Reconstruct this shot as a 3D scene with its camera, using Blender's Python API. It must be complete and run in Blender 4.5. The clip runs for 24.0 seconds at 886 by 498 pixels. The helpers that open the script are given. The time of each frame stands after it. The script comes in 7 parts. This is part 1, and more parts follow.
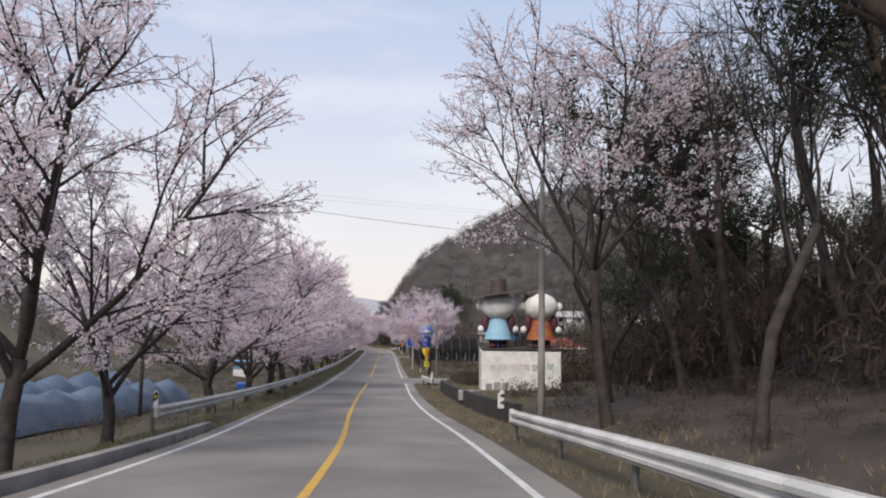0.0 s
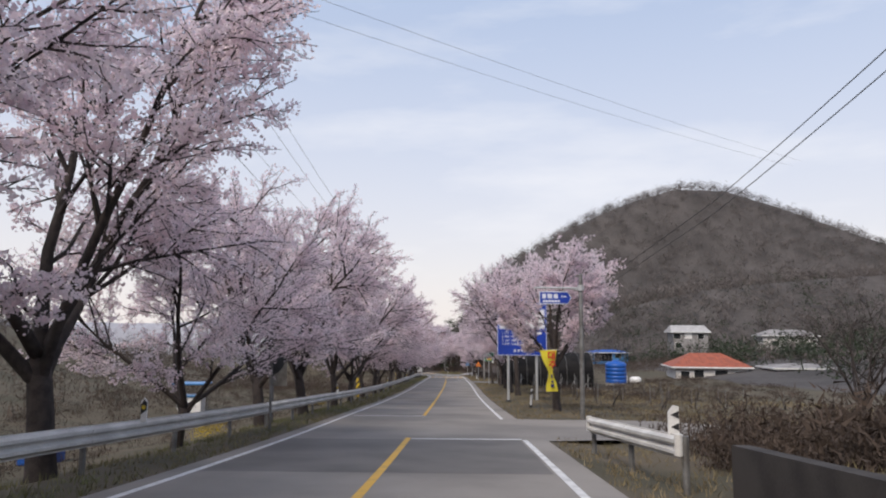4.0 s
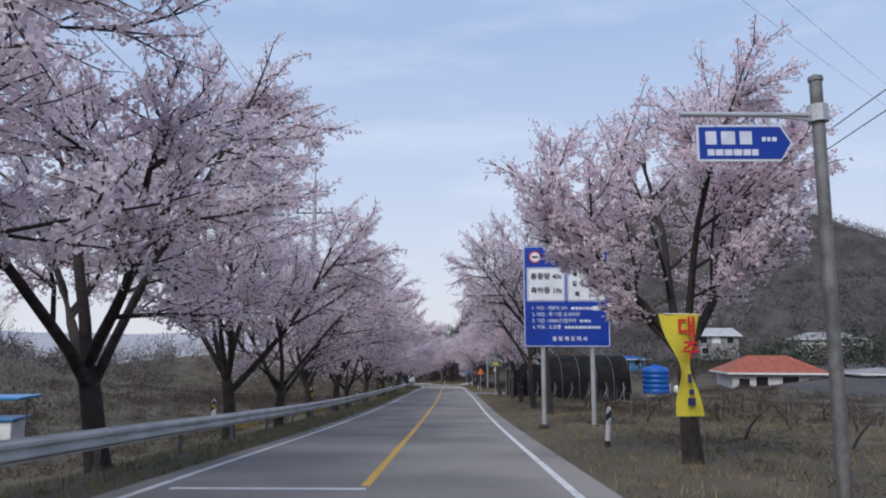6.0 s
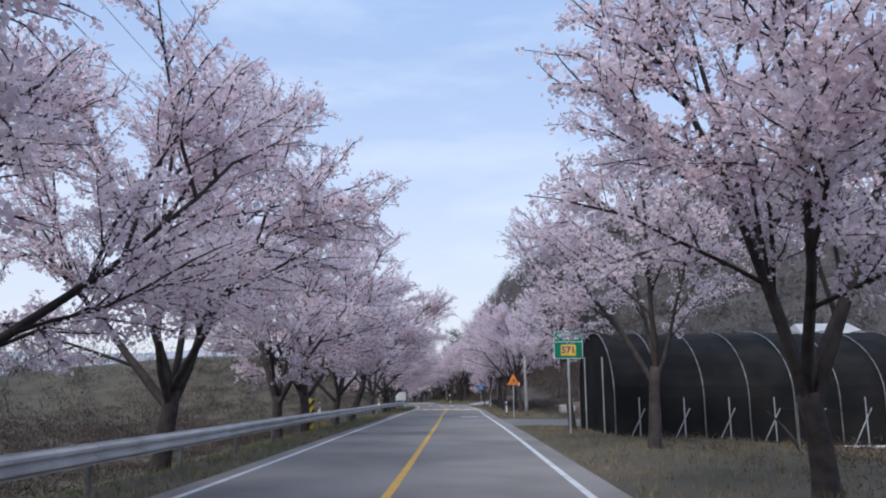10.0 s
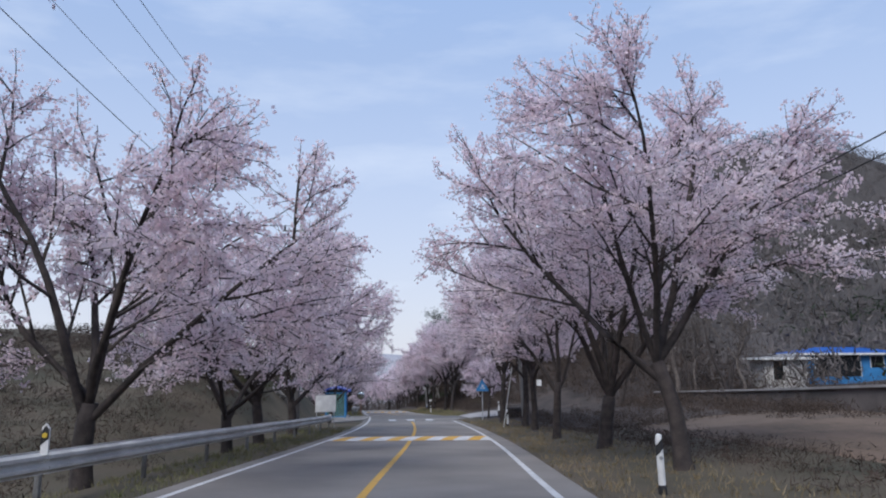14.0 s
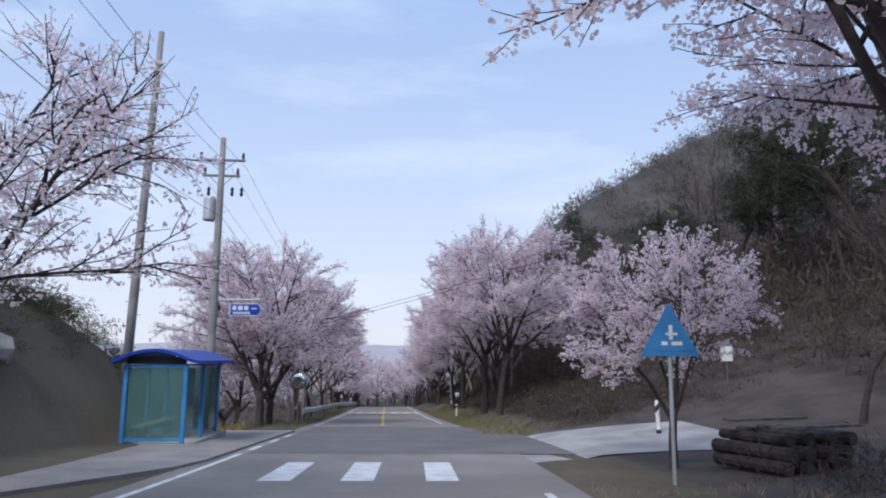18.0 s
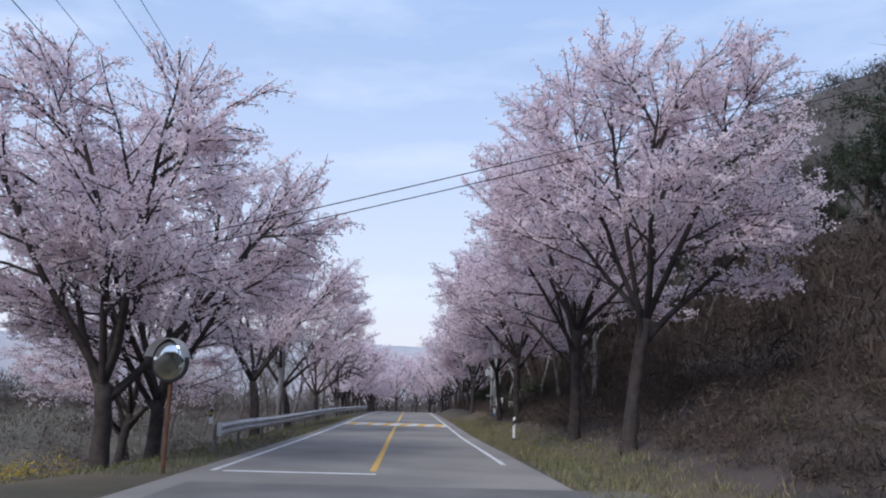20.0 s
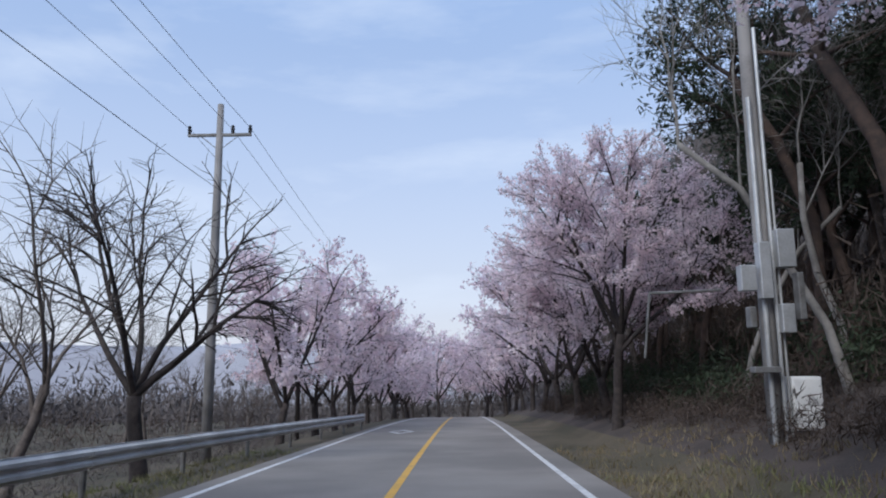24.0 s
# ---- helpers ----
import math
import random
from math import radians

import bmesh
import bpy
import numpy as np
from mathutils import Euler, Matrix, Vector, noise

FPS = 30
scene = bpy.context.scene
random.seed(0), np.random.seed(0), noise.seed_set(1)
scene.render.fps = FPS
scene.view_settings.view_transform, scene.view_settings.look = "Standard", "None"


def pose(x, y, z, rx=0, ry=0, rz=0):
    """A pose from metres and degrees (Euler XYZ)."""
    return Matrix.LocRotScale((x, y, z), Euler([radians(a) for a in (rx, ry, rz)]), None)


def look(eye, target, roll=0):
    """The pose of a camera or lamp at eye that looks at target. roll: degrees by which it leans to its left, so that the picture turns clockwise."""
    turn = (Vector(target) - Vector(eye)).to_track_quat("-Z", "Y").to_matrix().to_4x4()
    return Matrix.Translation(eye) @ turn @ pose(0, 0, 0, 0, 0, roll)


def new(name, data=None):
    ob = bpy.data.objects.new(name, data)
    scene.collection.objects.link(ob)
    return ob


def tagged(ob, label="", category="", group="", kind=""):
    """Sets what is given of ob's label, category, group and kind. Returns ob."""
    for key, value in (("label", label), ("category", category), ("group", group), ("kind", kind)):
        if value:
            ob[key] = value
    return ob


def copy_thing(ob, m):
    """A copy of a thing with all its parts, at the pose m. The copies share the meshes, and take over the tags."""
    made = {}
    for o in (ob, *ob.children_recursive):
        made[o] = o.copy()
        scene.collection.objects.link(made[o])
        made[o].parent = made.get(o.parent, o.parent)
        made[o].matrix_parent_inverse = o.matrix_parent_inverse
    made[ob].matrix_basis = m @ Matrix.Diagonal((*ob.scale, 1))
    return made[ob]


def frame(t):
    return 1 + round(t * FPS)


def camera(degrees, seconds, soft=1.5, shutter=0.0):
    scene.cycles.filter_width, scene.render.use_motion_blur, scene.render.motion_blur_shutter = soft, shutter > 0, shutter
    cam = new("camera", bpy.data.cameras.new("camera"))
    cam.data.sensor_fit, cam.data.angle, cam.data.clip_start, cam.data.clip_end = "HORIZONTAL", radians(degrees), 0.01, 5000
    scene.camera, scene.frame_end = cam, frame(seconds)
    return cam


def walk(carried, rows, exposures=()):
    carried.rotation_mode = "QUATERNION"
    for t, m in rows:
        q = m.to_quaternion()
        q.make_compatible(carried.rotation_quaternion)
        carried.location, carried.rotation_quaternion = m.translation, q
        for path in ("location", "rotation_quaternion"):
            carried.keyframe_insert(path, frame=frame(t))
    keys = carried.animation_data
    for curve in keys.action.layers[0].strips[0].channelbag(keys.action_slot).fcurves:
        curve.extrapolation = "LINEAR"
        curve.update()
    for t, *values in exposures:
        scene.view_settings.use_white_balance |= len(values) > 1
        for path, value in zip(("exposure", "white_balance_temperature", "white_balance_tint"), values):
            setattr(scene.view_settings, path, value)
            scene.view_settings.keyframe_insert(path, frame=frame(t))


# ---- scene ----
cam = camera(65.5, 24.0, soft=2.0)
PATH = [
    (0, (0.010, -0.004, 0.004), (-0.011, 3.985, 0.297), 0.90),
    (0.5, (-0.153, 5.071, -0.604), (-0.284, 9.056, -0.289), 0.57),
    (1, (-0.458, 10.124, -1.190), (-0.691, 14.103, -0.857), 0.24),
    (1.5, (-0.893, 15.141, -1.752), (-1.208, 19.112, -1.389), -0.11),
    (2, (-1.428, 20.124, -2.289), (-1.772, 24.091, -1.905), 0.09),
    (2.5, (-2.015, 25.100, -2.802), (-2.388, 29.062, -2.396), 0.29),
    (3, (-2.603, 30.096, -3.288), (-3.004, 34.053, -2.861), 0.50),
    (3.5, (-3.149, 35.121, -3.750), (-3.579, 39.073, -3.302), 0.70),
    (4, (-3.628, 40.143, -4.184), (-4.034, 44.095, -3.722), 0.30),
    (4.5, (-4.045, 45.093, -4.590), (-4.435, 49.044, -4.108), 0.10),
    (5, (-4.428, 49.946, -4.963), (-4.804, 53.897, -4.469), 0.10),
    (5.5, (-4.804, 54.705, -5.305), (-5.182, 58.654, -4.789), 0.20),
    (6, (-5.193, 59.394, -5.624), (-5.583, 63.340, -5.100), 0.10),
    (6.5, (-5.606, 64.075, -5.934), (-5.994, 68.019, -5.390), -0.20),
    (7, (-6.035, 68.823, -6.245), (-6.423, 72.765, -5.687), -0.20),
    (7.5, (-6.470, 73.689, -6.566), (-6.872, 77.629, -6.002), -0.00),
    (8, (-6.911, 78.716, -6.897), (-7.319, 82.652, -6.313), -0.00),
    (8.5, (-7.366, 83.918, -7.232), (-7.778, 87.856, -6.662), -0.30),
    (9, (-7.838, 89.274, -7.563), (-8.258, 93.205, -6.951), -0.30),
    (9.5, (-8.319, 94.759, -7.885), (-8.737, 98.689, -7.265), -0.51),
    (10, (-8.796, 100.360, -8.192), (-9.221, 104.287, -7.559), -0.30),
    (10.5, (-9.269, 106.028, -8.483), (-9.700, 109.952, -7.837), -0.09),
    (11, (-9.746, 111.686, -8.757), (-10.184, 115.607, -8.098), 0.12),
    (11.5, (-10.236, 117.276, -9.018), (-10.680, 121.194, -8.346), 0.33),
    (12, (-10.735, 122.791, -9.274), (-11.173, 126.712, -8.618), 0.42),
    (12.5, (-11.227, 128.280, -9.533), (-11.649, 132.205, -8.889), 0.28),
    (13, (-11.696, 133.768, -9.803), (-12.092, 137.695, -9.153), 0.01),
    (13.5, (-12.142, 139.300, -10.081), (-12.502, 143.229, -9.423), -0.27),
    (14, (-12.577, 144.911, -10.363), (-12.917, 148.841, -9.705), -0.32),
    (14.5, (-13.012, 150.569, -10.643), (-13.336, 154.502, -9.993), -0.16),
    (15, (-13.446, 156.187, -10.919), (-13.772, 160.121, -10.269), -0.06),
    (15.5, (-13.873, 161.722, -11.194), (-14.213, 165.654, -10.544), -0.02),
    (16, (-14.297, 167.166, -11.470), (-14.671, 171.098, -10.840), 0.16),
    (16.5, (-14.750, 172.510, -11.752), (-15.166, 176.438, -11.122), 0.37),
    (17, (-15.290, 177.757, -12.040), (-15.734, 181.685, -11.424), 0.23),
    (17.5, (-15.963, 182.946, -12.324), (-16.449, 186.869, -11.708), 0.04),
    (18, (-16.784, 188.087, -12.597), (-17.306, 192.003, -11.971), 0.46),
    (18.5, (-17.714, 193.184, -12.853), (-18.271, 197.094, -12.217), 0.89),
    (19, (-18.681, 198.248, -13.097), (-19.274, 202.151, -12.451), 1.31),
    (19.5, (-19.621, 203.292, -13.333), (-20.249, 207.188, -12.677), 1.73),
    (20, (-20.509, 208.330, -13.573), (-21.183, 212.220, -12.931), 1.81),
    (20.5, (-21.379, 213.361, -13.829), (-22.109, 217.242, -13.193), 1.89),
    (21, (-22.279, 218.362, -14.109), (-23.053, 222.236, -13.481), 1.66),
    (21.5, (-23.235, 223.325, -14.413), (-24.049, 227.190, -13.785), 1.44),
    (22, (-24.254, 228.302, -14.730), (-25.100, 232.162, -14.108), 1.32),
    (22.5, (-25.332, 233.341, -15.045), (-26.200, 237.194, -14.409), 1.01),
    (23, (-26.452, 238.421, -15.345), (-27.330, 242.271, -14.707), 0.19),
    (23.5, (-27.593, 243.470, -15.619), (-28.491, 247.314, -14.975), -0.23),
    (24, (-28.743, 248.483, -15.866), (-29.664, 252.324, -15.236), -0.54),
]
EXPOSURES = [(0, 0.15, 6800, 9), (4, 0.12, 6800, 9), (5, -0.02, 6500, 8), (6, -0.08, 5950, 7), (7, 0.0, 5800, 7), (9, 0.1, 5750, 6), (12, 0.05, 5800, 7), (14, -0.05, 5800, 7), (15, 0.02, 5800, 7), (16, 0.1, 5750, 6), (19.5, 0.08, 5750, 7), (21, 0.22, 5850, 7), (23, 0.15, 5800, 7), (24, -0.05, 5700, 6)]
walk(cam, [(t, look(eye, target, roll)) for t, eye, target, roll in PATH], EXPOSURES)

# ---- world and light ----
world = bpy.data.worlds.new("world")
scene.world = world
world.use_nodes = True
wt = world.node_tree
sky = wt.nodes.new("ShaderNodeTexSky")
sky.sky_type = "NISHITA"
sky.sun_disc = False
sky.sun_elevation = radians(45)
sky.sun_rotation = radians(-160)
sky.air_density, sky.dust_density, sky.ozone_density = 1.0, 1.2, 2.2
back = wt.nodes["Background"]
# thin high cloud: noise on the sky's direction, fading in towards the horizon
geo = wt.nodes.new("ShaderNodeTexCoord")
mapn = wt.nodes.new("ShaderNodeMapping")
mapn.inputs["Scale"].default_value = (1.2, 2.2, 5.0)
cirrus = wt.nodes.new("ShaderNodeTexNoise")
cirrus.inputs["Scale"].default_value = 2.0
cirrus.inputs["Detail"].default_value = 6.0
cirrus.inputs["Roughness"].default_value = 0.55
ramp = wt.nodes.new("ShaderNodeMapRange")
ramp.inputs[1].default_value, ramp.inputs[2].default_value = 0.5, 0.78
ramp.inputs[3].default_value, ramp.inputs[4].default_value = 0.0, 0.95
split = wt.nodes.new("ShaderNodeSeparateXYZ")
haze = wt.nodes.new("ShaderNodeMapRange")
haze.inputs[1].default_value, haze.inputs[2].default_value = 0.0, 0.42
haze.inputs[3].default_value, haze.inputs[4].default_value = 0.9, 0.62
top = wt.nodes.new("ShaderNodeMath")
top.operation = "MAXIMUM"
veil = wt.nodes.new("ShaderNodeMix")
veil.data_type = "RGBA"
tone = wt.nodes.new("ShaderNodeMix")
tone.data_type = "RGBA"
tone.inputs["A"].default_value, tone.inputs["B"].default_value = (8.8, 8.3, 8.4, 1), (6.1, 7.5, 10.6, 1)
lift = wt.nodes.new("ShaderNodeMapRange")
lift.inputs[1].default_value, lift.inputs[2].default_value = 0.0, 0.5
wt.links.new(split.outputs["Z"], lift.inputs[0])
wt.links.new(lift.outputs[0], tone.inputs["Factor"])
wt.links.new(tone.outputs["Result"], veil.inputs["B"])
wt.links.new(geo.outputs["Generated"], mapn.inputs["Vector"])
wt.links.new(mapn.outputs[0], cirrus.inputs["Vector"])
wt.links.new(cirrus.outputs["Fac"], ramp.inputs[0])
wt.links.new(geo.outputs["Generated"], split.inputs[0])
wt.links.new(split.outputs["Z"], haze.inputs[0])
top.inputs[0].default_value = 0.0
wt.links.new(haze.outputs[0], top.inputs[1])
wt.links.new(top.outputs[0], veil.inputs["Factor"])
wt.links.new(sky.outputs[0], veil.inputs["A"])
wisps = wt.nodes.new("ShaderNodeMix")
wisps.data_type = "RGBA"
wisps.inputs["B"].default_value = (9.2, 9.3, 9.9, 1)
wisp_amount = wt.nodes.new("ShaderNodeMath")
wisp_amount.operation = "MULTIPLY"
wisp_amount.inputs[1].default_value = 0.55
wt.links.new(ramp.outputs[0], wisp_amount.inputs[0])
wt.links.new(wisp_amount.outputs[0], wisps.inputs["Factor"])
wt.links.new(veil.outputs["Result"], wisps.inputs["A"])
wt.links.new(wisps.outputs["Result"], back.inputs["Color"])
back.inputs["Strength"].default_value = 0.1

sun = new("sun", bpy.data.lights.new("sun", "SUN"))
sun.data.energy, sun.data.angle, sun.data.color = 2.8, radians(25), (1.0, 0.9, 0.8)
sun.matrix_world = look((0, 0, 60), (0.242 * 60, 0.664 * 60, 60 - 0.707 * 60))


# ---- materials ----
def material(name, base, second=None, rough=0.8, metal=0.0, scale=4.0, fine=60.0, bump=0.2, depth=0.01, vary=0.0, island=0.0, mix=(0.35, 0.65), through_light=0.0, specular=0.4):
    """A surface of two colours mixed by noise at two scales, with fine relief."""
    m = bpy.data.materials.new(name)
    m.use_nodes = True
    t = m.node_tree
    p = t.nodes["Principled BSDF"]
    second = second or tuple(min(1, c * 0.8) for c in base)
    pos = t.nodes.new("ShaderNodeNewGeometry")
    big = t.nodes.new("ShaderNodeTexNoise")
    big.inputs["Scale"].default_value, big.inputs["Detail"].default_value = scale, 5
    small = t.nodes.new("ShaderNodeTexNoise")
    small.inputs["Scale"].default_value, small.inputs["Detail"].default_value = fine, 3
    for n in (big, small):
        t.links.new(pos.outputs["Position"], n.inputs["Vector"])
    add = t.nodes.new("ShaderNodeMath")
    add.operation = "MULTIPLY_ADD"
    add.inputs[1].default_value = 0.35
    t.links.new(small.outputs["Fac"], add.inputs[0])
    sub = t.nodes.new("ShaderNodeMath")
    sub.operation = "SUBTRACT"
    sub.inputs[1].default_value = 0.175
    t.links.new(big.outputs["Fac"], sub.inputs[0])
    t.links.new(sub.outputs[0], add.inputs[2])
    r = t.nodes.new("ShaderNodeMapRange")
    r.inputs[1].default_value, r.inputs[2].default_value = mix
    t.links.new(add.outputs[0], r.inputs[0])
    c = t.nodes.new("ShaderNodeMix")
    c.data_type = "RGBA"
    c.inputs["A"].default_value, c.inputs["B"].default_value = (*base, 1), (*second, 1)
    t.links.new(r.outputs[0], c.inputs["Factor"])
    colour = c.outputs["Result"]
    if vary or island:
        hsv = t.nodes.new("ShaderNodeHueSaturation")
        vr = t.nodes.new("ShaderNodeMapRange")
        amount = vary or island
        vr.inputs[3].default_value, vr.inputs[4].default_value = 1 - amount, 1 + amount
        if vary:
            info = t.nodes.new("ShaderNodeObjectInfo")
            t.links.new(info.outputs["Random"], vr.inputs[0])
        else:
            t.links.new(pos.outputs["Random Per Island"], vr.inputs[0])
        t.links.new(vr.outputs[0], hsv.inputs["Value"])
        t.links.new(colour, hsv.inputs["Color"])
        colour = hsv.outputs[0]
    t.links.new(colour, p.inputs["Base Color"])
    p.inputs["Roughness"].default_value, p.inputs["Metallic"].default_value = rough, metal
    p.inputs["Specular IOR Level"].default_value = specular
    if bump:
        b = t.nodes.new("ShaderNodeBump")
        b.inputs["Strength"].default_value, b.inputs["Distance"].default_value = bump, depth
        t.links.new(add.outputs[0], b.inputs["Height"])
        t.links.new(b.outputs[0], p.inputs["Normal"])
    if through_light:
        tr = t.nodes.new("ShaderNodeBsdfTranslucent")
        mx = t.nodes.new("ShaderNodeMixShader")
        mx.inputs[0].default_value = through_light
        t.links.new(colour, tr.inputs["Color"])
        t.links.new(p.outputs[0], mx.inputs[1])
        t.links.new(tr.outputs[0], mx.inputs[2])
        t.links.new(mx.outputs[0], t.nodes["Material Output"].inputs["Surface"])
    return m


ASPHALT = material("asphalt", (0.250, 0.230, 0.212), (0.168, 0.155, 0.145), rough=0.9, scale=0.3, fine=90, bump=0.35, depth=0.006)
ASPHALT_DARK = material("asphalt_patch", (0.155, 0.145, 0.138), (0.11, 0.104, 0.10), rough=0.85, scale=0.6, fine=90, bump=0.35, depth=0.006)
CONCRETE = material("concrete", (0.36, 0.34, 0.33), (0.24, 0.225, 0.22), rough=0.9, scale=0.9, fine=40, bump=0.25)
CONCRETE_DARK = material("stained_concrete", (0.055, 0.049, 0.047), (0.030, 0.027, 0.027), rough=0.9, scale=1.2, fine=30, bump=0.35)
PAINT_WHITE = material("road_paint_white", (0.62, 0.62, 0.62), (0.40, 0.40, 0.40), rough=0.7, scale=3, fine=50, mix=(0.45, 0.75))
PAINT_YELLOW = material("road_paint_yellow", (0.62, 0.36, 0.06), (0.42, 0.27, 0.08), rough=0.7, scale=2.5, fine=50, mix=(0.45, 0.8))
GRASS_DRY = material("dry_grass_ground", (0.105, 0.083, 0.057), (0.052, 0.048, 0.029), rough=0.95, scale=0.35, fine=9, bump=0.6, depth=0.06, mix=(0.3, 0.7))
SOIL = material("field_soil", (0.16, 0.115, 0.085), (0.10, 0.075, 0.055), rough=0.95, scale=0.5, fine=12, bump=0.6, depth=0.05)
LITTER = material("leaf_litter", (0.080, 0.062, 0.053), (0.042, 0.034, 0.030), rough=0.95, scale=0.7, fine=14, bump=0.6, depth=0.06)
WOODS_FAR = material("far_woods_ground", (0.090, 0.081, 0.079), (0.054, 0.049, 0.048), rough=1, scale=0.09, fine=0.9, bump=0.5, depth=1.0)
# Pale blue-grey: the distance haze is painted into the hills' base colour.
HAZED_HILLS = material("hazed_hills", (0.36, 0.36, 0.40), (0.30, 0.30, 0.335), rough=1, scale=0.01, fine=0.1, bump=0)
BARK = material("cherry_bark", (0.060, 0.048, 0.044), (0.028, 0.023, 0.022), rough=0.9, scale=5, fine=40, bump=0.5, depth=0.02)
BARK_GREY = material("grey_bark", (0.15, 0.125, 0.11), (0.075, 0.062, 0.055), rough=0.9, scale=5, fine=40, bump=0.5, depth=0.02)
BARK_PINE = material("pine_bark", (0.075, 0.05, 0.04), (0.04, 0.03, 0.026), rough=0.9, scale=4, fine=30, bump=0.5, depth=0.02)
BLOSSOM = material("cherry_blossom", (0.92, 0.83, 0.865), (0.83, 0.70, 0.75), rough=0.85, scale=0.7, fine=5, bump=0, island=0.14, through_light=0.58, specular=0.15)
NEEDLES = material("pine_needles", (0.045, 0.06, 0.035), (0.025, 0.034, 0.022), rough=0.8, scale=0.8, fine=8, bump=0, island=0.15, through_light=0.2, specular=0.2)
BRUSH = material("dry_brush", (0.088, 0.067, 0.056), (0.047, 0.037, 0.032), rough=0.95, scale=0.7, fine=8, bump=0, island=0.15, specular=0.15)
BRUSH_GREEN = material("green_brush", (0.075, 0.085, 0.035), (0.05, 0.05, 0.028), rough=0.9, scale=0.8, fine=8, bump=0, island=0.3, through_light=0.2, specular=0.2)
FORSYTHIA = material("forsythia_flowers", (0.55, 0.40, 0.03), (0.30, 0.23, 0.04), rough=0.9, scale=1, fine=8, bump=0, island=0.25, through_light=0.2)
TWIGS = material("bare_twigs", (0.145, 0.128, 0.124), (0.095, 0.085, 0.082), rough=0.95, scale=0.3, fine=6, bump=0, island=0.12, specular=0.1)
STEEL = material("galvanised_steel", (0.55, 0.56, 0.57), (0.38, 0.385, 0.39), rough=0.5, metal=0.55, scale=1.2, fine=25, bump=0.1, depth=0.004)
RAIL = material("weathered_rail", (0.64, 0.63, 0.61), (0.46, 0.452, 0.44), rough=0.55, metal=0.05, scale=1.2, fine=25, bump=0.1, depth=0.004)
STEEL_DARK = material("weathered_steel", (0.22, 0.22, 0.22), (0.12, 0.115, 0.11), rough=0.6, metal=0.4, scale=3, fine=30, bump=0.15)
POLE_CONCRETE = material("pole_concrete", (0.30, 0.285, 0.275), (0.20, 0.19, 0.185), rough=0.85, scale=1.5, fine=30, bump=0.15)
RUBBER_BLACK = material("black_plastic", (0.018, 0.018, 0.02), (0.03, 0.03, 0.032), rough=0.6, scale=6)
WHITE_PAINT = material("white_paint", (0.74, 0.74, 0.73), (0.58, 0.575, 0.57), rough=0.55, scale=2.5, fine=25, bump=0.05)
YELLOW_PAINT = material("yellow_paint", (0.72, 0.50, 0.03), (0.5, 0.36, 0.05), rough=0.5, scale=4, fine=30, bump=0.05)
ORANGE_PAINT = material("orange_paint", (0.75, 0.20, 0.03), (0.6, 0.15, 0.03), rough=0.5, scale=4, fine=30, bump=0.05)
BLUE_SIGN = material("sign_blue", (0.012, 0.045, 0.33), (0.010, 0.036, 0.26), rough=0.4, scale=2, fine=20, bump=0.03)
BLUE_LIGHT = material("shelter_blue", (0.06, 0.22, 0.48), (0.045, 0.17, 0.38), rough=0.4, scale=2, fine=20, bump=0.05)
BLUE_TANK = material("tank_blue", (0.015, 0.10, 0.42), (0.012, 0.08, 0.32), rough=0.45, scale=1.5, fine=12, bump=0.05)
GREEN_SIGN = material("sign_green", (0.008, 0.16, 0.085), (0.007, 0.12, 0.065), rough=0.4, scale=2, fine=20, bump=0.03)
NET_BLACK = material("shade_net_black", (0.010, 0.010, 0.011), (0.020, 0.019, 0.019), rough=0.95, scale=0.8, fine=60, bump=0.3, specular=0.1)
ROOF_RED = material("roof_red", (0.34, 0.095, 0.055), (0.23, 0.07, 0.045), rough=0.7, scale=1.5, fine=10, bump=0.1)
WALL_WHITE = material("plaster_white", (0.62, 0.60, 0.58), (0.46, 0.44, 0.42), rough=0.9, scale=0.8, fine=20, bump=0.1)
WALL_GREY = material("plaster_grey", (0.28, 0.27, 0.27), (0.20, 0.19, 0.19), rough=0.9, scale=0.8, fine=20, bump=0.1)
STONE = material("granite", (0.36, 0.34, 0.31), (0.22, 0.205, 0.19), rough=0.85, scale=2.5, fine=35, bump=0.4, depth=0.02, vary=0.15)
CABLE = material("cable_black", (0.02, 0.02, 0.022), rough=0.6, bump=0)
RUST = material("rust_brown", (0.16, 0.075, 0.045), (0.09, 0.045, 0.03), rough=0.9, scale=3, fine=30, bump=0.3)
DARK_VOID = material("dark_opening", (0.02, 0.022, 0.025), rough=0.2, bump=0)
TARP = material("blue_tarp", (0.06, 0.10, 0.16), (0.11, 0.15, 0.20), rough=0.6, scale=0.8, fine=6, bump=0.3, depth=0.05)


# ---- mesh helpers ----
def mesh_object(name, verts, faces, mat, parent=None, label="", smooth=False):
    me = bpy.data.meshes.new(name)
    me.from_pydata(verts, [], faces)
    if smooth:
        me.shade_smooth()
    if mat:
        me.materials.append(mat)
    ob = new(name, me)
    if parent:
        ob.parent = parent
    if label:
        ob["label"] = label
    return ob


def part(name, bm, mat, parent=None, label="", smooth=False):
    me = bpy.data.meshes.new(name)
    bm.to_mesh(me)
    bm.free()
    if smooth:
        me.shade_smooth()
    if mat:
        me.materials.append(mat)
    ob = new(name, me)
    if parent:
        ob.parent = parent
    if label:
        ob["label"] = label
    return ob


def thing(name, m, label, category, group="", kind=""):
    """An empty at a thing's base, to which its parts are added."""
    ob = new(name)
    ob.empty_display_size = 0.2
    ob.matrix_basis = m
    return tagged(ob, label, category, group, kind)


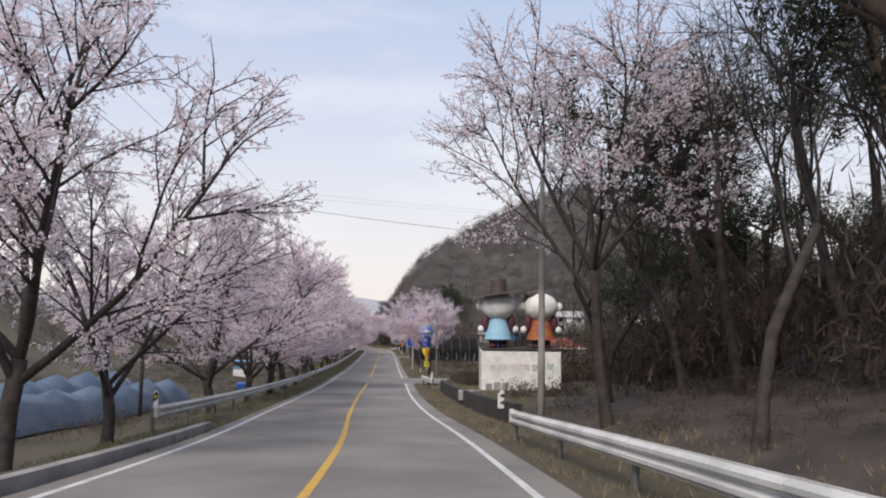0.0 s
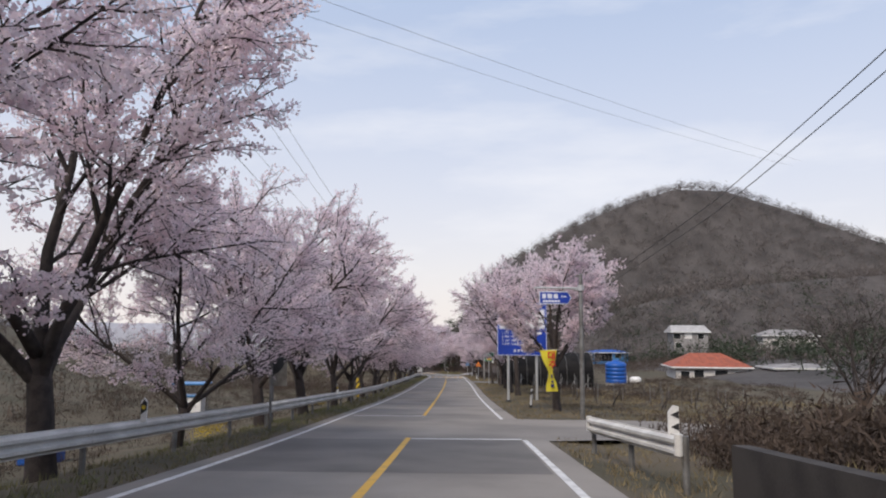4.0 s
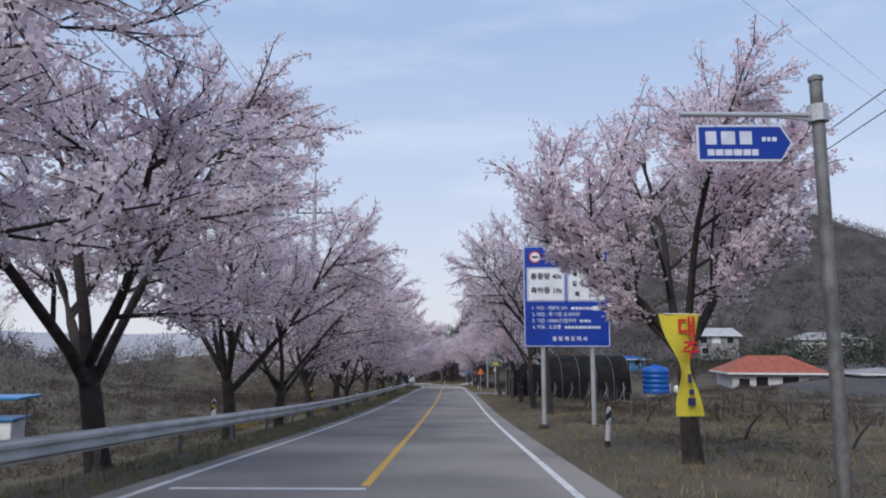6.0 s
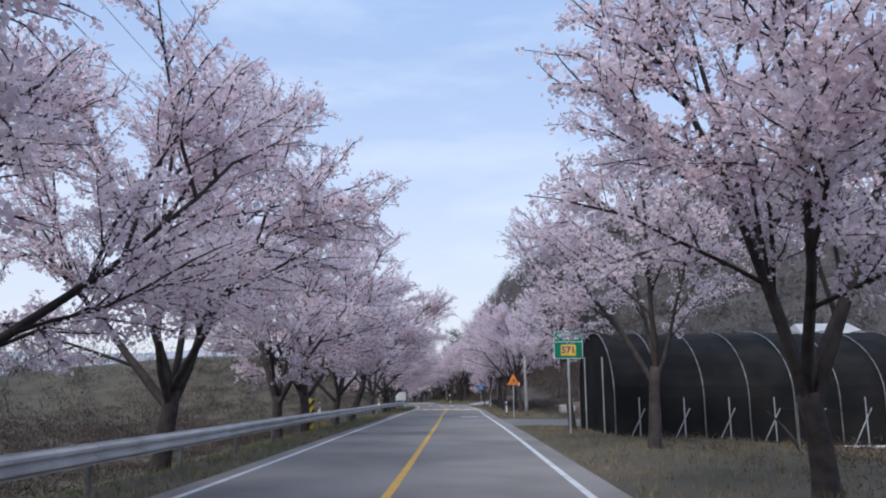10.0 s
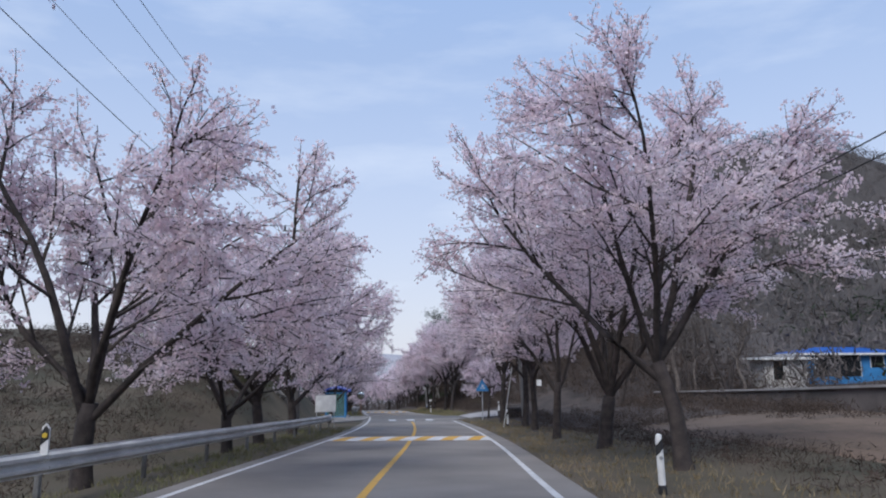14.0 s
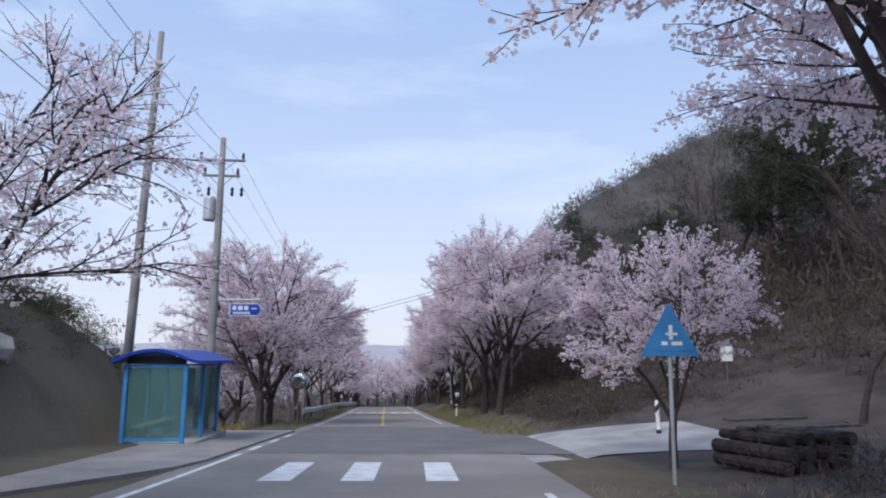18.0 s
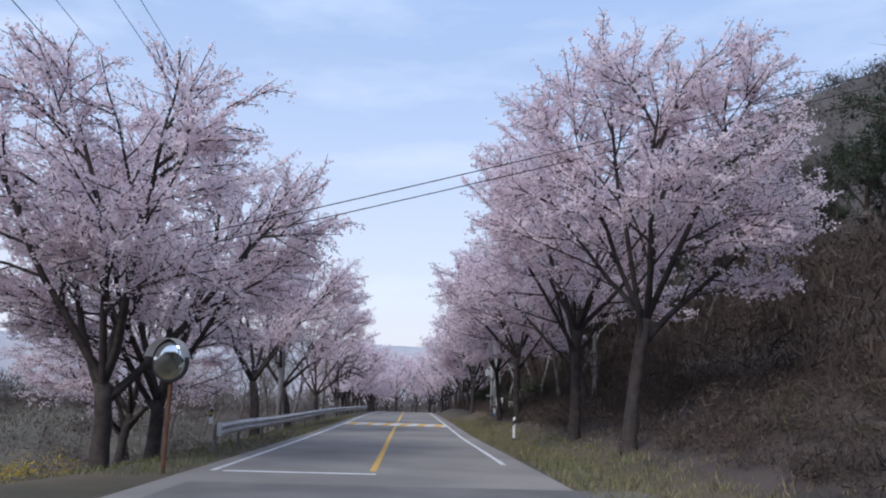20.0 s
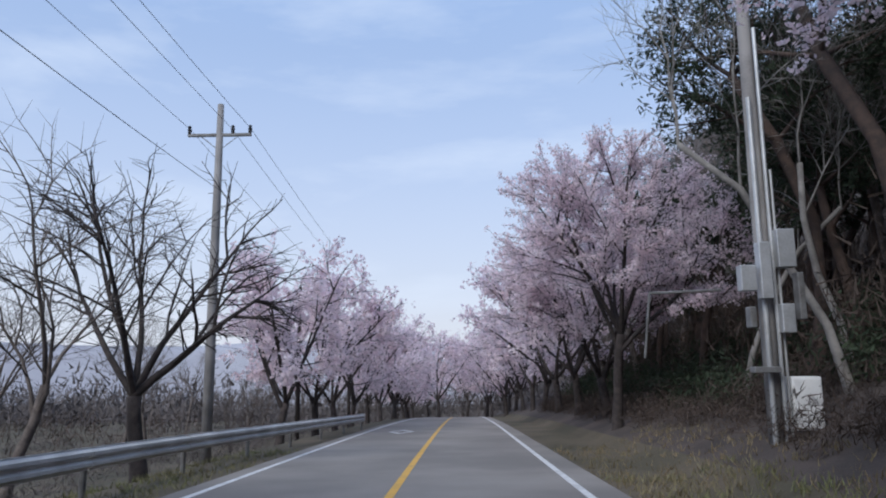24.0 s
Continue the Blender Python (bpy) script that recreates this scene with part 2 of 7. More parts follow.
def box(bm, lo, hi, bevel=0.0, m=None):
    """A box between two corners, with rounded edges."""
    size = [b - a for a, b in zip(lo, hi)]
    mid = [(a + b) / 2 for a, b in zip(lo, hi)]
    made = bmesh.ops.create_cube(bm, size=1.0, matrix=Matrix.Translation(mid) @ Matrix.Diagonal((*size, 1)))
    if bevel:
        edges = list({e for v in made["verts"] for e in v.link_edges})
        done = bmesh.ops.bevel(bm, geom=edges, offset=bevel, segments=1, affect="EDGES", profile=0.7)
        verts = list({v for f in done["faces"] for v in f.verts} | {v for v in made["verts"] if v.is_valid})
    else:
        verts = made["verts"]
    if m is not None:
        bmesh.ops.transform(bm, matrix=m, verts=verts)
    return bm


def boxes(*specs, bevel=0.0):
    bm = bmesh.new()
    for lo, hi in specs:
        box(bm, lo, hi, bevel)
    return bm


def rod(bm, a, b, r0, r1=None, sides=10):
    """A round bar from a to b."""
    a, b = Vector(a), Vector(b)
    r1 = r0 if r1 is None else r1
    turn = (b - a).to_track_quat("Z", "Y").to_matrix().to_4x4()
    bmesh.ops.create_cone(bm, cap_ends=True, segments=sides, radius1=r0, radius2=r1, depth=(b - a).length, matrix=Matrix.Translation((a + b) / 2) @ turn)
    return bm


def rods(*specs, sides=10):
    bm = bmesh.new()
    for s in specs:
        rod(bm, *s, sides=sides)
    return bm


def lathe(profile, sides=24):
    """A solid turned from (radius, height) pairs."""
    bm = bmesh.new()
    rings = []
    for r, z in profile:
        rings.append([bm.verts.new((r * math.cos(k * math.tau / sides), r * math.sin(k * math.tau / sides), z)) for k in range(sides)])
    for a, b in zip(rings, rings[1:]):
        for k in range(sides):
            bm.faces.new((a[k], a[(k + 1) % sides], b[(k + 1) % sides], b[k]))
    bm.faces.new(rings[0][::-1])
    bm.faces.new(rings[-1])
    return bm


def plate(outline, thick):
    """A flat plate in the x-z plane from its outline, its face towards -y."""
    bm = bmesh.new()
    face = bm.faces.new([bm.verts.new((x, 0, z)) for x, z in outline])
    bmesh.ops.recalc_face_normals(bm, faces=[face])
    made = bmesh.ops.extrude_face_region(bm, geom=[face])
    bmesh.ops.translate(bm, vec=(0, thick, 0), verts=[g for g in made["geom"] if isinstance(g, bmesh.types.BMVert)])
    bmesh.ops.recalc_face_normals(bm, faces=bm.faces)
    return bm


def lettering(text, size, mat, parent, place, name="lettering", bold=0.0):
    """Words on a face that looks towards -y, centred at place (x, y, z) of the parent."""
    cu = bpy.data.curves.new(name, "FONT")
    cu.body, cu.size, cu.align_x, cu.align_y, cu.extrude, cu.offset = text, size, "CENTER", "CENTER", 0.002, bold
    cu.resolution_u = 2
    ob = new(name, cu)
    dep = bpy.context.evaluated_depsgraph_get()
    me = bpy.data.meshes.new_from_object(ob.evaluated_get(dep))
    bpy.data.objects.remove(ob)
    me.materials.clear()
    me.materials.append(mat)
    ob = new(name, me)
    ob.parent = parent
    ob.matrix_basis = pose(*place, 90, 0, 0)
    return ob


# ---- the road's line: y, x of the centre, height ----
ROAD = [
    (-40, -1.35, 3.20), (-12, -1.44, -0.15), (2, -1.49, -1.82), (16, -2.42, -3.43), (30, -4.02, -4.86), (44, -5.36, -6.08), (58, -6.45, -7.11),
    (72, -7.66, -8.03), (86, -8.84, -8.94), (100, -10.00, -9.75), (114, -11.13, -10.45), (128, -12.33, -11.10), (142, -13.58, -11.80),
    (156, -14.91, -12.49), (170, -16.06, -13.20), (184, -17.58, -13.96), (198, -19.60, -14.67), (212, -22.14, -15.34), (226, -25.08, -16.16),
    (240, -28.15, -17.01), (254, -31.14, -17.76), (272, -35.0, -18.75), (290, -38.8, -19.8), (310, -43.0, -21.15), (340, -49.0, -23.5), (420, -64.0, -30.5),
]
RY, RX, RZ = (np.array(c, float) for c in zip(*ROAD))


def spline(ys, vs):
    """Slopes for a smooth curve through the knots."""
    h = np.diff(ys)
    s = np.diff(vs) / h
    m = np.empty(len(ys))
    m[1:-1] = (s[:-1] * h[1:] + s[1:] * h[:-1]) / (h[1:] + h[:-1])
    m[0], m[-1] = s[0], s[-1]
    return m


RXM, RZM = spline(RY, RX), spline(RY, RZ)


def along(y, vs, ms):
    y = np.asarray(y, float)
    k = np.clip(np.searchsorted(RY, y) - 1, 0, len(RY) - 2)
    h = RY[k + 1] - RY[k]
    u = (np.clip(y, RY[0], RY[-1]) - RY[k]) / h
    v = (2 * u**3 - 3 * u**2 + 1) * vs[k] + (u**3 - 2 * u**2 + u) * h * ms[k] + (3 * u**2 - 2 * u**3) * vs[k + 1] + (u**3 - u**2) * h * ms[k + 1]
    return v + np.where(y > RY[-1], (y - RY[-1]) * ms[-1], 0) + np.where(y < RY[0], (y - RY[0]) * ms[0], 0)


def centre(y):
    x = along(y, RX, RXM)
    s = (along(np.asarray(y) + 1, RX, RXM) - along(np.asarray(y) - 1, RX, RXM)) / 2
    w = np.hypot(1, s)
    return x, along(y, RZ, RZM), 1 / w, -s / w


def smoothstep(a, b, v):
    u = np.clip((np.asarray(v, float) - a) / (b - a), 0, 1)
    return u * u * (3 - 2 * u)


# heights over the road at distances to its sides, at several stations
LEFT_D = [-900, -320, -150, -70, -30, -13, -10.4, -8.6, -5.6, -3.9]
LEFT_Y = [-60, 30, 75, 110, 160, 186, 200, 214, 228, 300]
LEFT_H = [
    (20, 24, 26, 15, 1.2, -0.6, -0.66, -0.7, -0.1, -0.03),
    (10, 18, 30, 18, 0.8, -0.9, -0.78, -0.7, -0.1, -0.03),
    (4, 12, 30, 18, 1.5, -1.2, -0.9, -0.7, -0.1, -0.03),
    (-4, 4, 24, 14, 0.5, -1.3, -1.01, -0.8, -0.1, -0.03),
    (-6, -3, 6, 4, -0.8, -1.2, -0.96, -0.8, -0.1, -0.03),
    (-6, -4, 0, 3, 6.0, 3.7, 2.6, 0.1, -0.05, -0.02),
    (-6, -4, 0, 4, 7.5, 5.7, 4.4, 0.3, 0.0, -0.02),
    (-6, -4, -1, 2, 6, 4.9, 3.8, 0.1, 0.0, -0.02),
    (-8, -5, -3, -1.5, -1.8, -1.4, -1.1, -0.9, -0.1, -0.03),
    (-6, -3, -1, -0.5, -1.0, -1.2, -0.96, -0.8, -0.1, -0.03),
]
RIGHT_D = [3.9, 5.6, 6.1, 12, 20, 40, 80, 160, 320, 900]
RIGHT_Y = [-60, 20, 26, 48, 54, 75, 118, 140, 149, 172, 185, 205, 225]
RIGHT_H = [
    (-0.03, 0.05, 0.2, 2.2, 5.0, 10, 16, 22, 24, 30), (-0.03, 0.0, 0.15, 1.8, 4.8, 11, 16, 20, 22, 30), (-0.03, -0.1, 0.65, 0.8, 3.2, 10, 15, 19, 22, 30),
    (-0.03, -0.15, 0.65, 0.7, 0.8, 4, 9, 15, 22, 30), (-0.03, -0.25, -0.2, -0.2, 0.2, 2, 6, 13, 22, 30), (-0.03, 0.05, 0.1, -0.1, -0.3, 0.5, 4, 11, 22, 30), (-0.03, 0.1, 0.15, -0.1, -0.3, 1.2, 4.5, 11, 22, 30), (-0.03, -0.12, -0.15, -0.35, -0.3, 2.2, 5, 12, 22, 30),
    (-0.03, -0.08, 0.0, 0.45, 0.5, 2.4, 5.3, 13, 22, 30), (-0.03, -0.06, 0.0, 0.4, 0.7, 2.5, 5.6, 14, 23, 30),
    (-0.03, -0.05, 0.0, 0.2, 1.0, 2.6, 6, 15, 24, 30), (-0.03, 0.0, 0.03, 0.3, 1.8, 2.2, 6, 17, 26, 30), (-0.03, 0.02, 0.3, 2.4, 6.5, 15, 24, 30, 30, 30),
]


def rows_at(y, stations, table):
    y = np.clip(np.asarray(y, float), stations[0], stations[-1])
    cols = np.array(table, float)
    return np.stack([np.interp(y, stations, cols[:, k]) for k in range(cols.shape[1])], -1)


def height(y, d):
    """The ground's height over the road's level at station y, d metres to the right of its centre."""
    y, d = np.broadcast_arrays(np.asarray(y, float), np.asarray(d, float))
    flat_y, flat_d = y.ravel(), d.ravel()
    lh, rh = rows_at(flat_y, LEFT_Y, LEFT_H), rows_at(flat_y, RIGHT_Y, RIGHT_H)
    out = np.empty(flat_y.shape)
    for i in range(len(out)):
        v = flat_d[i]
        out[i] = np.interp(v, LEFT_D, lh[i]) if v < -3.9 else np.interp(v, RIGHT_D, rh[i]) if v > 3.9 else -0.03
    # the wooded hill to the right of the road
    hill = 62.2 * smoothstep(7, 45, flat_d) * np.exp(-(np.abs((flat_d - 137) / np.where(flat_d < 137, 125, 140)) ** 1.6)) * np.exp(-(np.abs((flat_y - 358) / np.where(flat_y < 358, 25, 140)) ** 1.6))
    rough = np.array([noise.noise((a * 0.09, b * 0.09, 0)) for a, b in zip(flat_y, flat_d)])
    broad = np.array([noise.noise((a * 0.013, b * 0.013, 7)) for a, b in zip(flat_y, flat_d)])
    out = out + broad * np.where(flat_d > 0, 3, 4) * smoothstep(45, 160, np.abs(flat_d))
    return (out + hill + rough * 0.35 * smoothstep(6, 14, np.abs(flat_d)) * smoothstep(0, 1, 1)).reshape(y.shape)


def at(y, d, up=0.0):
    """A point at station y, d metres to the right of the road's centre, up metres over the road's level."""
    x, z, nx, ny = centre(y)
    return Vector((float(x + nx * d), float(y + ny * d), float(z + up)))


def on_ground(y, d, up=0.0):
    p = at(y, d)
    p.z += float(height(y, d)) + up
    return p


def heading(y):
    """Degrees by which the road's way turns to the left of +y."""
    _, _, nx, ny = centre(y)
    return math.degrees(math.atan2(float(ny), float(nx)))


def standing(y, d, up=0.0, turn=0.0, road=False):
    """The pose of a thing on the ground, facing back along the road, turned further by some degrees."""
    p = at(y, d, up) if road else on_ground(y, d, up)
    return pose(*p, 0, 0, heading(y) + turn)


# ---- ground ----
def ground_sheet():
    ys = np.concatenate([np.linspace(-900, -80, 10), np.arange(-60, 430, 3.0), np.array([445, 470, 510, 570, 650, 800, 1000, 1400, 2000, 3000])])
    side = [5.6, 6.1, 7, 8, 10, 12, 15, 18, 22, 27, 33, 40, 50, 62, 76, 92, 110, 130, 155, 185, 225, 280, 350, 450, 620, 900, 1500, 2600]
    ds = np.array([-v for v in side[::-1]] + [-4.6, -3.9, -2, 0, 2, 3.9, 4.6] + side)
    yy, dd = np.meshgrid(ys, ds, indexing="ij")
    h = height(yy, np.clip(dd, -900, 900))
    x, z, nx, ny = (np.asarray(v)[:, None] for v in centre(ys))
    # far off the land levels out
    far = smoothstep(500, 1500, np.hypot(yy - 150, dd))
    zz = (z + h) * (1 - far) - 45 * far
    verts = np.stack([x + nx * dd, yy + ny * dd, zz], -1).reshape(-1, 3)
    n = len(ds)
    faces, kinds = [], []
    for i in range(len(ys) - 1):
        for j in range(n - 1):
            faces.append((i * n + j, i * n + j + 1, (i + 1) * n + j + 1, (i + 1) * n + j))
            y, d = ys[i], (ds[j] + ds[j + 1]) / 2
            k = 0
            if d > 6 and (y < 24 or y > 178):
                k = 1
            elif d > 9 and 146 < y < 178 and d < 21:
                k = 2
            if d > 30 or d < -120:
                k = 3
            kinds.append(k)
    ob = mesh_object("ground", verts.tolist(), faces, GRASS_DRY, smooth=True)
    for m in (LITTER, SOIL, WOODS_FAR):
        ob.data.materials.append(m)
    ob.data.polygons.foreach_set("material_index", kinds)
    return tagged(ob, "dry grass, bare fields and brown leaf litter beside the road", "ground", kind="structure")


ground = ground_sheet()


def far_ridge():
    """Low hills on the horizon, far beyond everything else, with the haze in their colour."""
    verts, faces = [], []
    n = 180
    for i in range(n + 1):
        a = radians(-125 + 250 * i / n)
        top = 2 + 16 * noise.noise((i * 0.06, 3, 0)) + 5 * noise.noise((i * 0.33, 9, 0)) + 1.6 * noise.noise((i * 1.3, 5, 0))
        for r, z in ((900, -90), (930, top - 8), (980, top)):
            verts.append((-15 + r * math.sin(a), 150 + r * math.cos(a), z))
    for i in range(n):
        for k in (0, 1):
            p = i * 3 + k
            faces.append((p, p + 3, p + 4, p + 1))
    ob = mesh_object("backdrop", verts, faces, HAZED_HILLS, smooth=True)
    return tagged(ob, "low hills on the horizon, pale from haze painted into their colour", "hills", kind="structure")


far_ridge()


# ---- road ----
def strip(name, y0, y1, d0, d1, up, mat, label="", category="road", step=1.5, thick=0.0, parent=None, tag=True, wob=0.0):
    """A ribbon along the road; d0 and d1 may be functions of y."""
    n = max(2, int((y1 - y0) / step) + 1)
    ys = np.linspace(y0, y1, n)
    f = lambda d: np.array([d(v) if callable(d) else d for v in ys])
    a, b = f(d0), f(d1)
    x, z, nx, ny = centre(ys)
    verts = [(x[i] + nx[i] * d, ys[i] + ny[i] * d, z[i] + up) for i in range(n) for d in (a[i], b[i])]
    faces = [(2 * i, 2 * i + 1, 2 * i + 3, 2 * i + 2) for i in range(n - 1)]
    if thick:
        m = len(verts)
        verts += [(vx, vy, vz - thick) for vx, vy, vz in verts]
        faces += [(2 * i, 2 * i + 2, m + 2 * i + 2, m + 2 * i) for i in range(n - 1)] + [(2 * i + 1, m + 2 * i + 1, m + 2 * i + 3, 2 * i + 3) for i in range(n - 1)]
        faces += [(0, m, m + 1, 1), (2 * n - 2, 2 * n - 1, m + 2 * n - 1, m + 2 * n - 2)]
    ob = mesh_object(name, verts, faces, mat, parent)
    if tag:
        tagged(ob, label, category, kind="structure")
    return ob


def left_edge(y):
    return float(np.interp(y, [-60, 30, 52], [-3.6, -3.5, -3.32]))


strip("road", -60, 420, lambda y: left_edge(y) - 0.45, 3.85, 0.0, ASPHALT, "worn grey asphalt road with two lanes running downhill", thick=0.15)

# ---- trees ----
def tubes(lines, sides_of):
    """Tapered tubes along polylines of (point, radius)."""
    verts, faces = [], []
    for line in lines:
        k = sides_of(line[0][1])
        base = len(verts)
        for i, (p, r) in enumerate(line):
            q = line[min(i + 1, len(line) - 1)][0] - line[max(i - 1, 0)][0]
            if q.length < 1e-6:
                q = Vector((0, 0, 1))
            q.normalize()
            u = q.orthogonal().normalized()
            w = q.cross(u)
            for s in range(k):
                c = math.tau * s / k
                verts.append(p + u * (r * math.cos(c)) + w * (r * math.sin(c)))
        for i in range(len(line) - 1):
            for s in range(k):
                a, b = base + i * k + s, base + i * k + (s + 1) % k
                faces.append((a, b, b + k, a + k))
        faces.append(tuple(base + (len(line) - 1) * k + s for s in range(k)))
    return verts, faces


def bough(rng, p, way, length, r0, r1, bends, lift):
    """A bent branch: points with radii."""
    line = [(p.copy(), r0)]
    way = way.normalized()
    for i in range(bends):
        way = (way + Vector((rng.gauss(0, 0.16), rng.gauss(0, 0.16), rng.gauss(0, 0.10) + lift))).normalized()
        p = p + way * (length / bends)
        line.append((p.copy(), r0 + (r1 - r0) * (i + 1) / bends))
    return line, way


def side_way(rng, way, angle):
    u = way.orthogonal().normalized()
    u = Matrix.Rotation(rng.uniform(0, math.tau), 3, way) @ u
    return (way * math.cos(angle) + u * math.sin(angle)).normalized()


def branching(rng, trunk_h, girth, limbs, reach, lean=(0, 0), open_angle=(0.55, 0.95), lift=0.03, levels=4, twig=0.75):
    """A trunk that forks into limbs, boughs, branches and twigs. Gives the tubes and the places along the thin wood."""
    lines, places = [], []
    stem, way = bough(rng, Vector((0, 0, -0.25)), Vector((lean[0], lean[1], 1)), trunk_h + 0.25, girth * 1.25, girth * 0.85, 4, 0.02)
    stem[0] = (stem[0][0], girth * 1.7)
    lines.append(stem)
    tip = stem[-1][0]
    start = rng.uniform(0, math.tau)
    todo = []
    for k in range(limbs):
        a = start + math.tau * k / limbs + rng.uniform(-0.35, 0.35)
        s = rng.uniform(*open_angle)
        w = Vector((math.cos(a) * math.sin(s), math.sin(a) * math.sin(s), math.cos(s)))
        todo.append((stem[-1 - (k % 2)][0] if k else tip, w, reach * rng.uniform(0.8, 1.15), girth * rng.uniform(0.42, 0.56), 1))
    while todo:
        p, w, length, r, level = todo.pop()
        end = r * (0.45 if level < levels else 0.3)
        line, way = bough(rng, p, w, length, r, end, 4 if level < 3 else 2 if level == 3 else 1, lift if level < 3 else 0.0)
        lines.append(line)
        if level >= 2:
            for (a, _), (b, _) in zip(line, line[1:]):
                places.append((a, b, level))
        if level >= levels:
            continue
        count = {1: 4, 2: 4, 3: 4}[level]
        for k in range(count):
            u = 0.35 + 0.65 * (k + rng.random() * 0.7) / count
            i = min(int(u * (len(line) - 1)), len(line) - 2)
            f = u * (len(line) - 1) - i
            q = line[i][0].lerp(line[i + 1][0], min(1, f))
            seg = (line[i + 1][0] - line[i][0]).normalized()
            todo.append((q, side_way(rng, seg, rng.uniform(0.45, 0.95)), length * rng.uniform(0.5, 0.68), max(0.006, r * 0.5), level + 1))
        todo.append((line[-1][0], side_way(rng, way, rng.uniform(0.05, 0.3)), length * rng.uniform(0.45, 0.6), max(0.006, end), level + 1))
    return lines, places


def sides_for(r):
    return 9 if r > 0.12 else 5 if r > 0.05 else 3


def petals(rng, places, gap, spread, size, bits, slim=1.0):
    """Small leaf-like faces in loose clumps along the thin wood."""
    r = np.random.default_rng(rng.randrange(1 << 30))
    a, b = (np.array([tuple(p[k]) for p in places]) for k in (0, 1))
    n = np.maximum(1, (np.linalg.norm(b - a, axis=1) / gap + r.random(len(a))).astype(int))
    a, b = np.repeat(a, n, axis=0), np.repeat(b, n, axis=0)
    c = a + (b - a) * r.random((len(a), 1)) + r.normal(size=a.shape) * spread
    c = np.repeat(c, bits, axis=0)
    m = len(c)
    o = c + r.normal(size=(m, 3)) * (size * 0.75)
    u, w = r.normal(size=(m, 3)), r.normal(size=(m, 3))
    u /= np.linalg.norm(u, axis=1)[:, None]
    w = np.cross(u, w)
    w /= np.linalg.norm(w, axis=1)[:, None]
    s1, s2 = size * r.uniform(0.5, 1.0, (m, 1)), size * r.uniform(0.4, 0.8, (m, 1)) * slim
    verts = np.stack([o - u * s1, o + w * s2, o + u * s1 * 0.8, o - w * s2], 1).reshape(-1, 3)
    return verts.tolist(), np.arange(m * 4).reshape(-1, 4).tolist()


def tree_model(name, rng, label, category, group, bark, leaf=None, gap=0.105, spread=0.12, size=0.06, bits=5, slim=1.0, crown="crown", **shape):
    lines, places = branching(rng, **shape)
    ob = thing(name, Matrix.Identity(4), label, category, group)
    thick = shape["girth"] * 0.3
    for part_name, some in [("trunk", lines)] if leaf else (("trunk", [q for q in lines if q[0][1] > thick]), ("crown", [q for q in lines if q[0][1] <= thick])):
        v, f = tubes(some, sides_for)
        mesh_object(part_name, v, f, bark, ob, smooth=True)
    if leaf:
        v, f = petals(rng, places, gap, spread, size, bits, slim)
        mesh_object(crown, v, f, leaf, ob)
    return ob


def plant(model, y, d, turn, scale, tall=0.0):
    """A copy of a tree on the ground; tall gives its height in metres in place of a scale."""
    p = on_ground(y, d, -0.05)
    if tall:
        scale = tall / max(v.co.z for c in model.children for v in c.data.vertices)
    ob = copy_thing(model, Matrix.Identity(4))
    ob.matrix_basis = Matrix.Translation(p) @ Matrix.Rotation(radians(turn), 4, "Z") @ Matrix.Diagonal((scale, scale, scale, 1))
    return ob


def retire(models):
    """Drops the models from which copies were made."""
    for ob in models:
        for o in (*ob.children_recursive, ob):
            bpy.data.objects.remove(o)


CHERRY_LABEL = "cherry tree in full pale pink blossom with dark forked trunk"
ROW = "cherry trees along the road"


